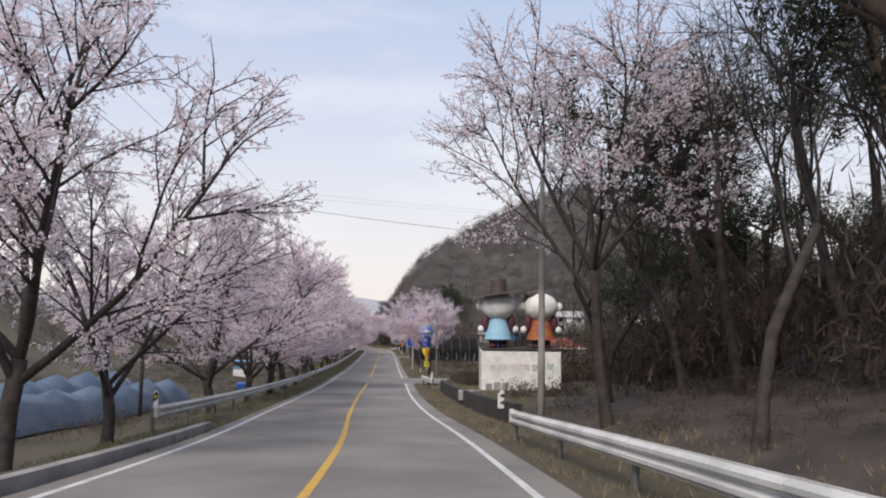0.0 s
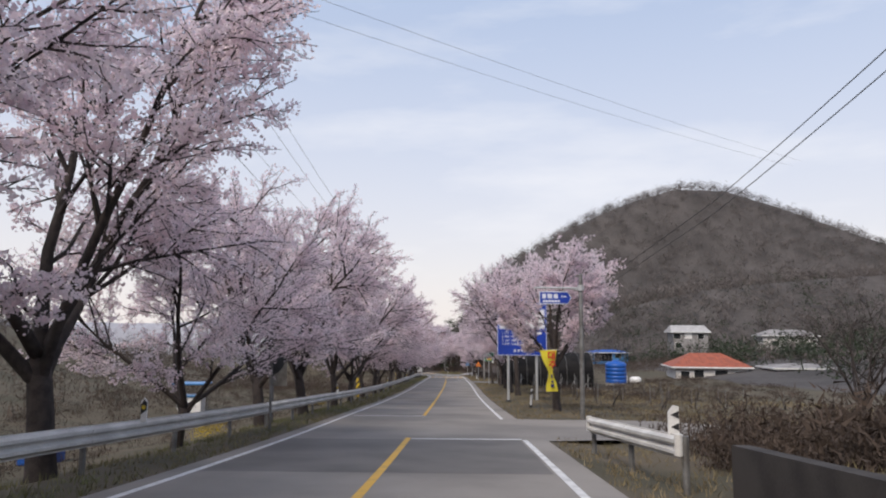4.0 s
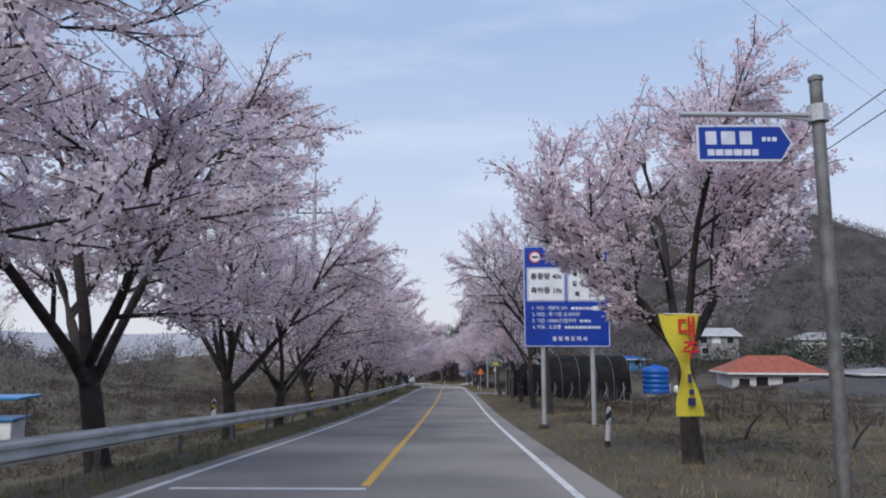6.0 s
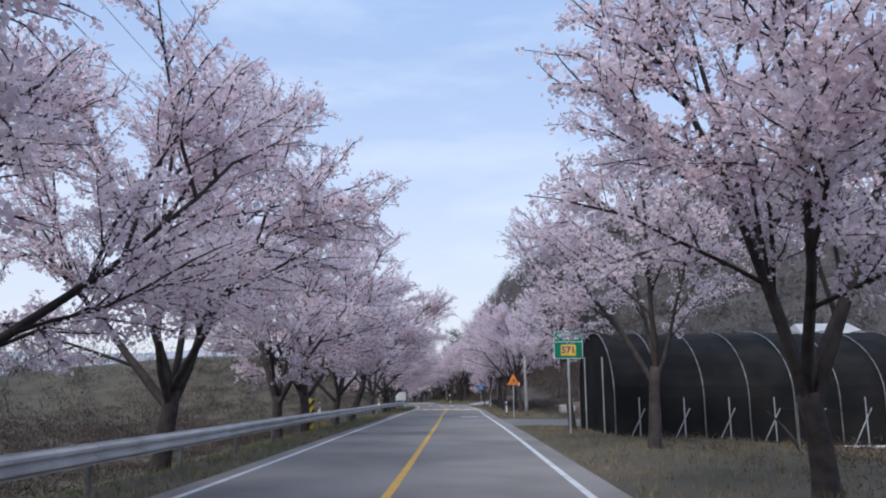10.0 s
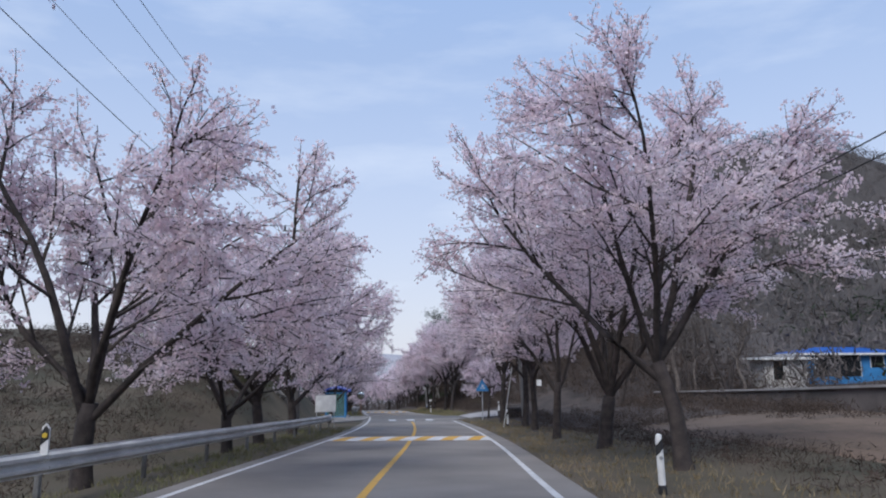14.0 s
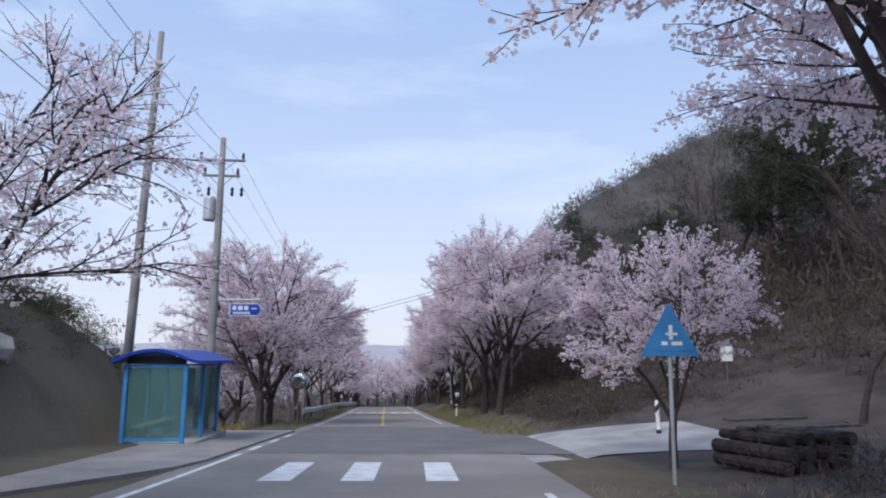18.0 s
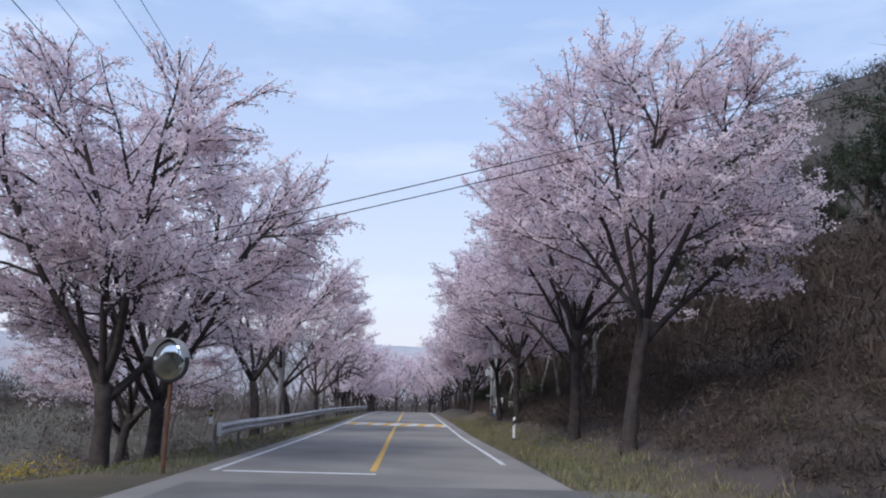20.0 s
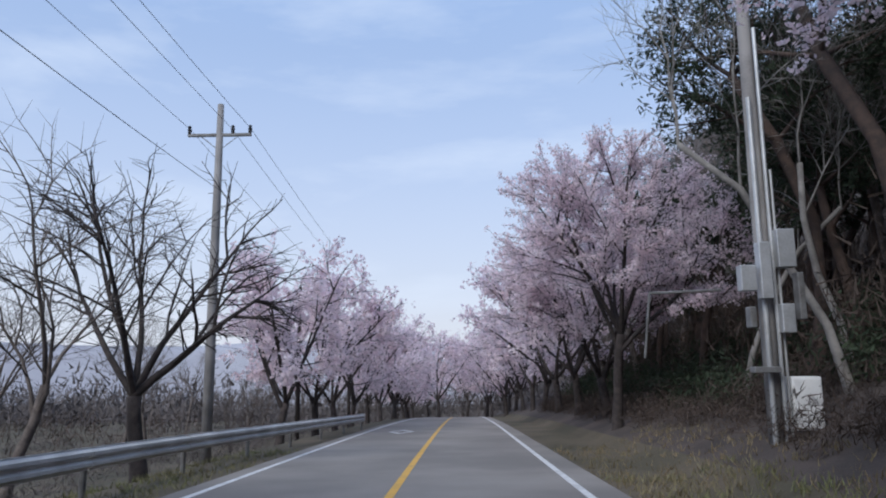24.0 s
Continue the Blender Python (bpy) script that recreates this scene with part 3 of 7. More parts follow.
def cherry_wood(rng, fork, girth, limbs, wide, tall, lean=(0.0, 0.0), skirt=1.0, kids=(8, 6, 4)):
    """A low trunk that forks into straight rising limbs inside a domed crown; limbs: (bearing, lean from upright, start on the trunk)."""
    lines, places = [], []
    stem, way = bough(rng, Vector((0, 0, -0.35)), Vector((lean[0], lean[1], 1)), fork + 0.35, girth * 1.2, girth * 0.95, 5, 0.03)
    for p, _ in stem:
        p.x, p.y = p.z * lean[0] + (p.x - p.z * lean[0]) * 0.4, p.z * lean[1] + (p.y - p.z * lean[1]) * 0.4
    stem[0], stem[1] = (stem[0][0], girth * 1.75), (stem[1][0], girth * 1.25)
    lines.append(stem)
    mid = Vector((stem[-1][0].x * 1.3, stem[-1][0].y * 1.3, 0))
    belt = fork + (tall - fork) * 0.3

    def inside(p):
        r = math.hypot(p.x - mid.x, p.y - mid.y) / wide
        if p.z > belt:
            return r * r + ((p.z - belt) / (tall - belt)) ** 2 < 1
        return r < 1 and p.z > fork * 0.75 + skirt * r * 2

    def grow(p, way, length, r0, r1, steps, wander, lift, out, level):
        line = [(p.copy(), r0)]
        for i in range(steps):
            far = Vector((p.x - mid.x, p.y - mid.y, 0))
            far = far.normalized() if far.length > 0.3 else far
            way = (way + far * out + Vector((rng.gauss(0, wander), rng.gauss(0, wander), rng.gauss(0, wander * 0.7) + lift))).normalized()
            q = p + way * (length / steps)
            low = fork * 0.75 + skirt * 2 * math.hypot(q.x - mid.x, q.y - mid.y) / wide
            if i and (not inside(q) if level < 3 else q.z < low - 0.2):
                break
            p = q
            line.append((p.copy(), r0 + (r1 - r0) * (i + 1) / steps))
        return line, way

    todo = []
    for bearing, tip, start in limbs:
        b, t = radians(bearing + rng.uniform(-8, 8)), radians(tip + rng.uniform(-4, 4))
        w = Vector((math.cos(b) * math.sin(t), math.sin(b) * math.sin(t), math.cos(t)))
        i = min(len(stem) - 1, max(1, round(start * (len(stem) - 1))))
        reach = 1.0
        while inside(stem[i][0] + w * (reach + 0.3)) and reach < 9:
            reach += 0.2
        todo.append((stem[i][0], w, reach * rng.uniform(0.88, 0.98), girth * rng.uniform(0.5, 0.66), 1))
    while todo:
        p, w, length, r, level = todo.pop()
        end = max(0.005, r * (0.28 if level == 1 else 0.4))
        line, way = grow(p, w, length, r, end, (7, 4, 3, 2)[level - 1], (0.07, 0.11, 0.15, 0.1)[level - 1], (0.03, 0.02, 0.0, -0.03)[level - 1], (0.02, 0.05, 0.06, 0.05)[level - 1], level)
        lines.append(line)
        if level >= 2:
            bare_end = 0.45 if level == 2 else 0.0
            k = int(len(line) * bare_end)
            for (a, _), (b, _) in zip(line[k:], line[k + 1:]):
                places.append((a, b, level))
        if level == 4:
            continue
        n = kids[level - 1]
        for k in range(n):
            u = (0.22 if level == 1 else 0.15) + (0.8 if level == 1 else 0.85) * (k + rng.random() * 0.8) / n
            f = min(u, 0.99) * (len(line) - 1)
            i = int(f)
            q = line[i][0].lerp(line[i + 1][0], f - i)
            seg = (line[i + 1][0] - line[i][0]).normalized()
            d = side_way(rng, seg, rng.uniform(0.5, 0.95))
            if level > 1:
                d.z *= 0.75
            if not inside(q + d * 0.5):
                d = side_way(rng, seg, 0.5)
            todo.append((q, d, (3.1, 1.35, 0.6)[level - 1] * rng.uniform(0.65, 1.2) * (1.25 - 0.5 * u), max(0.006, r * (0.42 if level == 1 else 0.5)), level + 1))
        if level < 3:
            todo.append((line[-1][0], side_way(rng, way, rng.uniform(0.1, 0.3)), (1.4, 0.8)[level - 1], end, level + 2 if level == 1 else 4))
    return lines, places


def fork_at(n, lo, hi, turn=0, low=0.8):
    """Limbs spread round the trunk."""
    return [(turn + 360 * k / n, lo + (hi - lo) * ((k * 2) % n) / max(1, n - 1), 1.0 if k % 2 == 0 else low) for k in range(n)]


def cherry(seed, fork, girth, limbs, wide, tall, label=CHERRY_LABEL, gap=0.082, spread=0.06, size=0.052, bits=5, **shape):
    rng = random.Random(seed)
    lines, places = cherry_wood(rng, fork, girth, limbs, wide * 1.2, tall * 1.1, **shape)
    ob = thing("cherry_tree", Matrix.Identity(4), label, "tree", ROW)
    v, f = tubes(lines, sides_for)
    mesh_object("trunk", v, f, BARK, ob, smooth=True)
    v, f = petals(rng, places, gap, spread, size, bits)
    mesh_object("crown", v, f, BLOSSOM, ob)
    return ob


THIN_LABEL = "slender cherry tree with sparse pale pink blossom"
# broad trees of the left row
broad = [cherry(11, 1.9, 0.19, fork_at(6, 22, 50, 20), 4.4, 8.6), cherry(12, 1.6, 0.18, fork_at(5, 26, 50, 70), 4.2, 8.0), cherry(13, 2.2, 0.2, fork_at(6, 18, 52, 130), 4.5, 8.8), cherry(14, 1.8, 0.19, fork_at(6, 20, 54, 10, 0.7), 4.3, 7.8), cherry(15, 2.0, 0.18, fork_at(6, 18, 48, 40), 4.2, 8.6)]
# narrower trees of the right row
narrow = [cherry(25, 2.0, 0.16, fork_at(5, 15, 40, 0), 3.5, 8.0), cherry(26, 2.4, 0.15, fork_at(4, 16, 36, 60), 3.2, 8.3), cherry(27, 1.7, 0.17, fork_at(5, 14, 42, 30), 3.7, 7.8)]
slender = [cherry(31, 2.2, 0.16, fork_at(6, 18, 50, 15), 4.2, 8.6, THIN_LABEL, gap=0.2), cherry(32, 1.8, 0.15, fork_at(5, 24, 50, 80), 4.0, 8.0, THIN_LABEL, gap=0.2)]
far_models = [cherry(45 + k, 2.0, 0.18, fork_at(5, 18, 48, 40 * k), 4.2, 8.2, gap=0.3, spread=0.14, size=0.13, kids=(5, 5, 3)) for k in range(2)]
overhanging = cherry(51, 3.0, 0.2, [(0, 56, 1.0), (15, 34, 1.0), (172, 36, 1.0), (95, 24, 1.0), (275, 30, 1.0), (40, 16, 1.0)], 5.4, 8.8, lean=(0.26, 0.0), skirt=0.7)
spreading = cherry(58, 3.0, 0.2, [(0, 50, 1.0), (20, 28, 1.0), (180, 40, 1.0), (160, 18, 1.0), (95, 22, 1.0), (270, 28, 1.0)], 5.0, 9.0)
banner_tree = cherry(52, 2.1, 0.17, [(175, 30, 1.0), (8, 30, 1.0), (95, 10, 1.0), (150, 42, 1.0), (30, 42, 1.0), (270, 18, 1.0)], 2.5, 7.3, skirt=1.7)
vee = cherry(53, 3.2, 0.16, [(182, 26, 0.8), (0, 30, 1.0), (80, 12, 1.0), (260, 20, 1.0), (150, 40, 1.0)], 3.7, 8.6, gap=0.13)
two_stems = cherry(54, 3.3, 0.14, [(175, 20, 1.0), (170, 6, 0.8), (10, 16, 1.0), (90, 24, 1.0), (270, 20, 1.0)], 2.5, 8.8, THIN_LABEL, gap=0.24, lean=(-0.1, 0.0), skirt=1.5, kids=(5, 4, 3))
leaning = cherry(55, 2.6, 0.16, [(178, 28, 1.0), (20, 22, 1.0), (165, 48, 0.9), (90, 15, 1.0), (270, 30, 1.0), (5, 46, 1.0)], 4.0, 8.2, lean=(-0.26, 0.0))
big_vee = cherry(56, 1.8, 0.21, [(178, 28, 1.0), (8, 14, 1.0), (185, 14, 1.0), (0, 36, 1.0), (95, 24, 1.0), (265, 22, 1.0)], 4.2, 8.8, skirt=0.9)
over_statues = cherry(57, 4.2, 0.13, [(175, 24, 1.0), (185, 34, 0.9), (15, 18, 1.0), (90, 20, 1.0), (270, 30, 1.0), (0, 40, 1.0)], 3.5, 10.8, THIN_LABEL, gap=0.28, lean=(-0.22, 0.0))
tall_stem = [cherry(65 + k, 3.5, 0.15, [(178, 26, 1.0), (5, 30, 1.0), (90, 14, 0.9), (200, 44, 0.9), (340, 44, 1.0), (270, 22, 1.0), (120, 36, 1.0)], 3.6, 9.2) for k in range(2)]

# left row: station, size, model, turn
LEFT_ROW = [(14.2, 1.08, slender[0], 40), (19.8, 1.0, slender[1], 110), (31.0, 1.08, broad[1], 10), (39.4, 0.92, broad[3], 75), (46.3, 1.04, broad[0], 140), (52.4, 1.08, broad[2], 20), (58.3, 0.78, broad[1], 200), (66.4, 1.02, broad[0], 0), (74.0, 1.08, broad[2], 60),
            (82.4, 1.05, broad[4], 30), (89.2, 0.98, broad[3], 100), (95.6, 0.98, slender[0], 170), (103.2, 1.08, broad[4], 100), (109.0, 1.0, broad[1], 20), (117.0, 1.06, broad[0], 200), (127.7, 1.0, broad[3], 0), (132.8, 1.08, broad[0], 90), (140.8, 0.95, broad[0], 220),
            (146.8, 1.0, overhanging, 0), (159.2, 1.02, broad[3], 40), (168.6, 0.95, broad[1], 130), (172.9, 0.97, broad[2], 10), (180.0, 1.03, broad[0], 60)]
for y, s, model, turn in LEFT_ROW:
    plant(model, y, -6.0 if y > 25 else -6.4, turn + heading(y), s)
plant(slender[1], 196.4, -6.1, 10, 0.84)
for y, d, s, model, turn in ((224.7, -6.4, 1.06, broad[4], 60), (228.5, -6.6, 1.0, broad[0], 150), (241.6, -6.5, 1.0, spreading, -20), (251.0, -6.6, 0.95, spreading, 15), (233.5, -9.5, 0.9, slender[0], 30), (238.0, -11.0, 0.9, broad[1], 70)):
    plant(model, y, d, turn, s)
RIGHT_ROW = [(73.5, 6.2, 1.02, banner_tree, 0), (94.9, 6.3, 1.08, vee, 20), (101.6, 6.3, 0.95, vee, 0), (110.5, 6.3, 0.95, narrow[2], 80), (119.5, 6.4, 0.95, narrow[1], 10), (132.4, 6.3, 1.0, two_stems, 0),
             (160.4, 6.6, 1.04, leaning, 0), (167.5, 6.4, 1.0, big_vee, 0), (173.9, 6.0, 1.0, narrow[1], 20), (182.0, 6.4, 0.98, tall_stem[0], 60), (186.3, 6.5, 1.06, tall_stem[1], 0), (194.6, 6.4, 1.05, tall_stem[0], 90), (202.4, 6.5, 0.55, narrow[1], 30),
             (225.8, 6.4, 1.06, tall_stem[0], 150), (231.6, 6.4, 1.1, tall_stem[1], 30), (240.2, 9.0, 1.08, leaning, 0), (246.1, 6.8, 1.04, tall_stem[1], 200), (252.2, 6.6, 0.92, tall_stem[0], 30), (272.4, 6.6, 1.0, tall_stem[0], 100), (278.0, 7.4, 1.05, narrow[2], 50)]
for y, d, s, model, turn in RIGHT_ROW:
    plant(model, y, d, turn + heading(y), s)
plant(over_statues, 17.6, 6.9, 0, 1.0)
for k, y in enumerate((278, 285, 291, 297, 305, 314, 324, 336, 350)):
    plant(far_models[k % 2], y, -6.7, 53 * k, 0.98)
for k, y in enumerate((284, 291, 299, 308, 318, 330, 345, 360)):
    plant(far_models[(k + 1) % 2], y, 7.2, 71 * k, 1.1)
# the road ahead closes with more blossom
for k, (y, d) in enumerate(((318, -4.5), (326, 4.5), (332, -1.5), (338, 3), (340, -5), (350, 1), (360, -4), (366, 4), (372, -9), (378, 0), (384, 8), (356, -11), (350, 11))):
    plant(far_models[k % 2], y, d * 1.3, 31 * k, 1.15)
retire(broad + narrow + slender + far_models + tall_stem + [overhanging, banner_tree, vee, two_stems, leaning, big_vee, over_statues, spreading])

# ---- road markings, humps and side roads ----
def mark(name, y0, y1, d0, d1, mat, label, up=0.004, step=1.5):
    return strip(name, y0, y1, d0, d1, up, mat, label, "road marking", step=step)


LEFT_LINE = "worn white edge line painted on the asphalt"
for a, b in ((-60, 206), (207.2, 208.6), (210, 211.4), (212.8, 214.2), (223, 420)):
    mark("edge_line", a, b, lambda y: left_edge(y) - 0.07, lambda y: left_edge(y) + 0.07, PAINT_WHITE, LEFT_LINE)
for a, b in ((-60, 59.4), (68.4, 199.2), (226, 420)):
    mark("edge_line", a, b, 3.16, 3.30, PAINT_WHITE, LEFT_LINE)
for a, b in ((-60, 59.9), (70.6, 172.6), (175.9, 198.3), (223.6, 250.6), (254.7, 420)):
    mark("centre_line", a, b, -0.075, 0.075, PAINT_YELLOW, "solid yellow centre line, worn in places")
for y, a, b in ((59.6, 0.1, 3.15), (70.3, -3.0, 0.05), (198.2, 0.15, 3.2), (223.0, -3.1, 0.1)):
    mark("stop_line", y - 0.11, y + 0.11, a, b, PAINT_WHITE, "faded white stop line across one lane", step=0.2)
for d in (-1.75, -0.25, 1.3):
    mark("crossing_bar", 200.7, 203.9, d, d + 0.6, PAINT_WHITE, "white pedestrian crossing bar on the asphalt", step=0.8)
tagged(strip("road_patch", 52.6, 59.4, -3.2, 3.1, 0.003, ASPHALT_DARK, tag=False), "darker patch of newer asphalt", "road", kind="structure")
tagged(strip("road_patch", 206, 221, -3.2, 5.4, 0.003, ASPHALT_DARK, tag=False), "darker asphalt at the side road junction", "road", kind="structure")


def diamond(y, d):
    """The outline of a diamond before the crossing."""
    outer = [(y - 1.9, d), (y, d + 0.62), (y + 1.9, d), (y, d - 0.62)]
    inner = [(y - 1.3, d), (y, d + 0.42), (y + 1.3, d), (y, d - 0.42)]
    verts = [at(a, b, 0.006) for a, b in outer + inner]
    ob = mesh_object("diamond_mark", verts, [(k, (k + 1) % 4, 4 + (k + 1) % 4, 4 + k) for k in range(4)], PAINT_WHITE)
    return tagged(ob, "white diamond outline painted on the lane", "road marking", kind="structure")


diamond(149.7, 1.95)
diamond(281.0, -1.7)


def hump(y0, y1, label):
    """A low striped speed hump across both lanes."""
    n, w = 10, 3.2
    verts, faces = [], []
    for i in range(n + 1):
        u = i / n
        for d in (-w, w):
            verts.append(at(y0 + (y1 - y0) * u, d, 0.005 + 0.07 * math.sin(math.pi * u)))
    faces = [(2 * i, 2 * i + 1, 2 * i + 3, 2 * i + 2) for i in range(n)]
    ob = mesh_object("speed_hump", verts, faces, PAINT_WHITE, smooth=True)
    tagged(ob, label, "speed hump", kind="structure")
    stripes = 6
    for k in range(stripes):
        d0 = -w + k * (2 * w / stripes) + 0.1
        vs = []
        for i in range(n + 1):
            u = i / n
            for d in (d0 + 0.75 * u, d0 + 0.5 + 0.75 * u):
                vs.append(at(y0 + (y1 - y0) * u, min(w - 0.02, d), 0.009 + 0.07 * math.sin(math.pi * u)))
        mesh_object("stripe", vs, faces, PAINT_YELLOW, ob, smooth=True)


hump(172.8, 175.8, "low speed hump with yellow stripes on white")
hump(250.8, 254.5, "low speed hump with yellow stripes on white, near the end")


def side_road(name, y0, y1, d_end, mat, label, curve=0.0, right=1):
    n = 12
    verts = []
    for i in range(n + 1):
        u = i / n
        d = right * (3.7 + (d_end - 3.7) * u)
        flare = 2.2 * (1 - u) ** 3
        for y in (y0 - flare + curve * u * u, y1 + flare + curve * u * u):
            p = at(y, d)
            p.z += (float(height(y, d)) + 0.05 if abs(d) > 5.6 else -0.012)
            verts.append(p)
    faces = [(2 * i, 2 * i + 1, 2 * i + 3, 2 * i + 2) for i in range(n)]
    return tagged(mesh_object(name, verts, faces, mat), label, "road", kind="structure")


side_road("side_road", 61.5, 66.8, 26, ASPHALT, "narrow asphalt side road leaving between the rail and the field")
side_road("side_road", 137, 144, 12, ASPHALT_DARK, "short dark asphalt driveway beside the black tunnel")
side_road("side_road", 206, 212.5, 10.0, CONCRETE, "pale concrete side road into the woods", curve=-2)
PATH_CONCRETE = material("path_concrete", (0.27, 0.25, 0.235), (0.19, 0.175, 0.165), rough=0.95, scale=0.8, fine=30, bump=0.3)
strip("pavement", 190, 216.5, -9.0, lambda y: float(np.interp(y, [190, 196, 200, 203, 216.5], [-7.5, -6.3, -4.7, -3.6, -3.5])), 0.06, PATH_CONCRETE, "worn tan concrete pavement by the bus shelter", "pavement", thick=0.4)
strip("kerb", -30, 22, lambda y: left_edge(y) - 0.85, lambda y: left_edge(y) - 0.6, 0.2, CONCRETE, "weathered concrete kerb at the edge of the asphalt", "kerb", thick=0.4)
strip("retaining_wall", 23, 51, 5.62, 5.9, 0.68, CONCRETE_DARK, "low dark stained retaining wall beside the road", "wall", thick=1.2)

# ---- guardrails ----
BEAM = [(0.0, 0.0), (0.0, 0.025), (0.085, 0.075), (0.085, 0.13), (0.0, 0.18), (0.0, 0.2), (0.085, 0.25), (0.085, 0.305), (0.0, 0.355), (0.0, 0.38)]


def guardrail(y0, y1, d_of, label, side, post_gap=4.0, top=0.78, flare=0.0):
    """A W-beam rail in sections on round posts; side: +1 stands right of the road."""
    ob = thing("guardrail", Matrix.Translation(at(y0, d_of(y0))), label, "guardrail")
    base = at(y0, d_of(y0))
    ring = [(x, z) for x, z in BEAM] + [(x - 0.012, z) for x, z in BEAM[::-1]]
    stations = np.arange(y0, y1 + 0.01, post_gap)
    for k, (a, b) in enumerate(zip(stations, stations[1:])):
        verts, faces = [], []
        ys = np.linspace(a, b - 0.02, 4)
        for y in ys:
            d = d_of(y)
            for x, z in ring:
                p = at(y, d - side * x, top - 0.38 + z + 0.004 * (k % 2)) - base
                verts.append(p)
        m = len(ring)
        for i in range(len(ys) - 1):
            for s in range(m):
                faces.append((i * m + s, i * m + (s + 1) % m, (i + 1) * m + (s + 1) % m, (i + 1) * m + s))
        faces += [tuple(range(m)), tuple(range((len(ys) - 1) * m, len(ys) * m))]
        mesh_object("beam", verts, faces, RAIL, ob)
    for y in stations:
        p = at(y, d_of(y) + side * 0.09) - base
        g = on_ground(y, d_of(y) + side * 0.09) - base
        part("post", rods(((p.x, p.y, g.z - 0.3), (p.x, p.y, p.z + top - 0.02), 0.057), sides=8), STEEL_DARK, ob)
    for y in (y0, stations[-1]):
        p = at(y, d_of(y) - side * 0.02, top - 0.16) - base
        part("end_cap", rods(((p.x, p.y, p.z - 0.17), (p.x, p.y, p.z + 0.17), 0.07), sides=12), RAIL, ob)
    return ob


LEFT_RAIL = "long galvanised steel guardrail on posts along the road edge"
guardrail(20.5, 190.0, lambda y: float(np.interp(y, [20, 60, 300], [-5.35, -5.2, -5.2])), LEFT_RAIL, -1)
guardrail(228.0, 284.5, lambda y: float(np.interp(y, [228, 232, 262, 285], [-4.6, -4.9, -5.2, -3.9])), "galvanised steel guardrail on posts opposite the wooded hill", -1)
guardrail(-10.0, 20.0, lambda y: float(np.interp(y, [-10, 8, 20], [5.0, 4.75, 4.4])), "short galvanised guardrail beside the leaf-covered bank", 1)
guardrail(51.6, 58.8, lambda y: float(np.interp(y, [50, 59], [5.15, 4.4])), "short guardrail with a lowered end before the side road", 1, post_gap=2.7)


def delineator(m, label):
    """A short white marker with a slanted head on the rail."""
    ob = thing("road_delineator", m, label, "road marker", "white markers on the rail")
    part("body", plate([(-0.06, 0), (0.06, 0), (0.06, 0.42), (0.0, 0.5), (-0.06, 0.44)], 0.045), WHITE_PAINT, ob)
    part("band", plate([(-0.062, 0.16), (0.062, 0.26), (0.062, 0.40), (0.0, 0.47), (-0.062, 0.36)], 0.008), RUBBER_BLACK, ob).location = (0, -0.009, 0)
    bm = bmesh.new()
    bmesh.ops.create_cone(bm, cap_ends=True, segments=16, radius1=0.045, radius2=0.04, depth=0.015, matrix=pose(0, -0.018, 0.31, 90))
    part("reflector", bm, YELLOW_PAINT, ob, "round yellow reflector")
    return ob


d0 = delineator(pose(*at(20.2, -5.28, 0.72), 0, 0, heading(20)), "white marker with a yellow reflector standing on the rail")
for y in (54.4, 78.3, 106.2, 131.6, 156.3, 189.7, 229.0, 254.2):
    copy_thing(d0, pose(*at(y, -5.12 if y > 40 else -5.28, 0.72), 0, 0, heading(y) + 4))


def arrow_marker(m):
    ob = thing("road_delineator", m, "white marker with two black slanted bands on the rail end", "road marker", "white markers on the rail")
    part("body", plate([(-0.09, 0), (0.09, 0), (0.09, 0.5), (0.0, 0.52), (-0.09, 0.4)], 0.05), WHITE_PAINT, ob)
    for z in (0.1, 0.3):
        part("band", plate([(-0.05, z + 0.06), (0.085, z), (0.085, z + 0.13)], 0.008), RUBBER_BLACK, ob).location = (0, -0.009, 0)
    return ob


for y, d in ((19.7, 4.48), (52.0, 5.05)):
    arrow_marker(pose(*at(y, d, 0.72), 0, 0, heading(y) - 6))


def marker_post(m, tilt=0.0):
    ob = thing("marker_post", m @ pose(0, 0, 0, 0, tilt, 0), "white round marker post with a black slanted band at the verge", "road marker", "white marker posts")
    part("post", lathe([(0.062, 0.1), (0.062, 0.92), (0.05, 1.0), (0.02, 1.02)], 14), WHITE_PAINT, ob, smooth=False)
    part("foot", lathe([(0.075, -0.1), (0.075, 0.1), (0.064, 0.16)], 14), RUBBER_BLACK, ob, "black foot")
    bm = lathe([(0.065, 0.72), (0.065, 0.9)], 14)
    for v in bm.verts:
        v.co.z += v.co.x * 1.1
    part("band", bm, RUBBER_BLACK, ob, "slanted black band")
    bm = bmesh.new()
    bmesh.ops.create_cone(bm, cap_ends=True, segments=14, radius1=0.035, radius2=0.03, depth=0.015, matrix=pose(0, -0.07, 0.62, 90))
    part("reflector", bm, STEEL, ob)
    return ob


mp = marker_post(standing(77.6, 5.4), 4)
for y, d in ((157.2, 5.15), (188.0, 5.75), (237.3, 5.25), (208.5, 8.5)):
    copy_thing(mp, standing(y, d) @ pose(0, 0, 0, 0, (y * 7) % 9 - 4, 0))


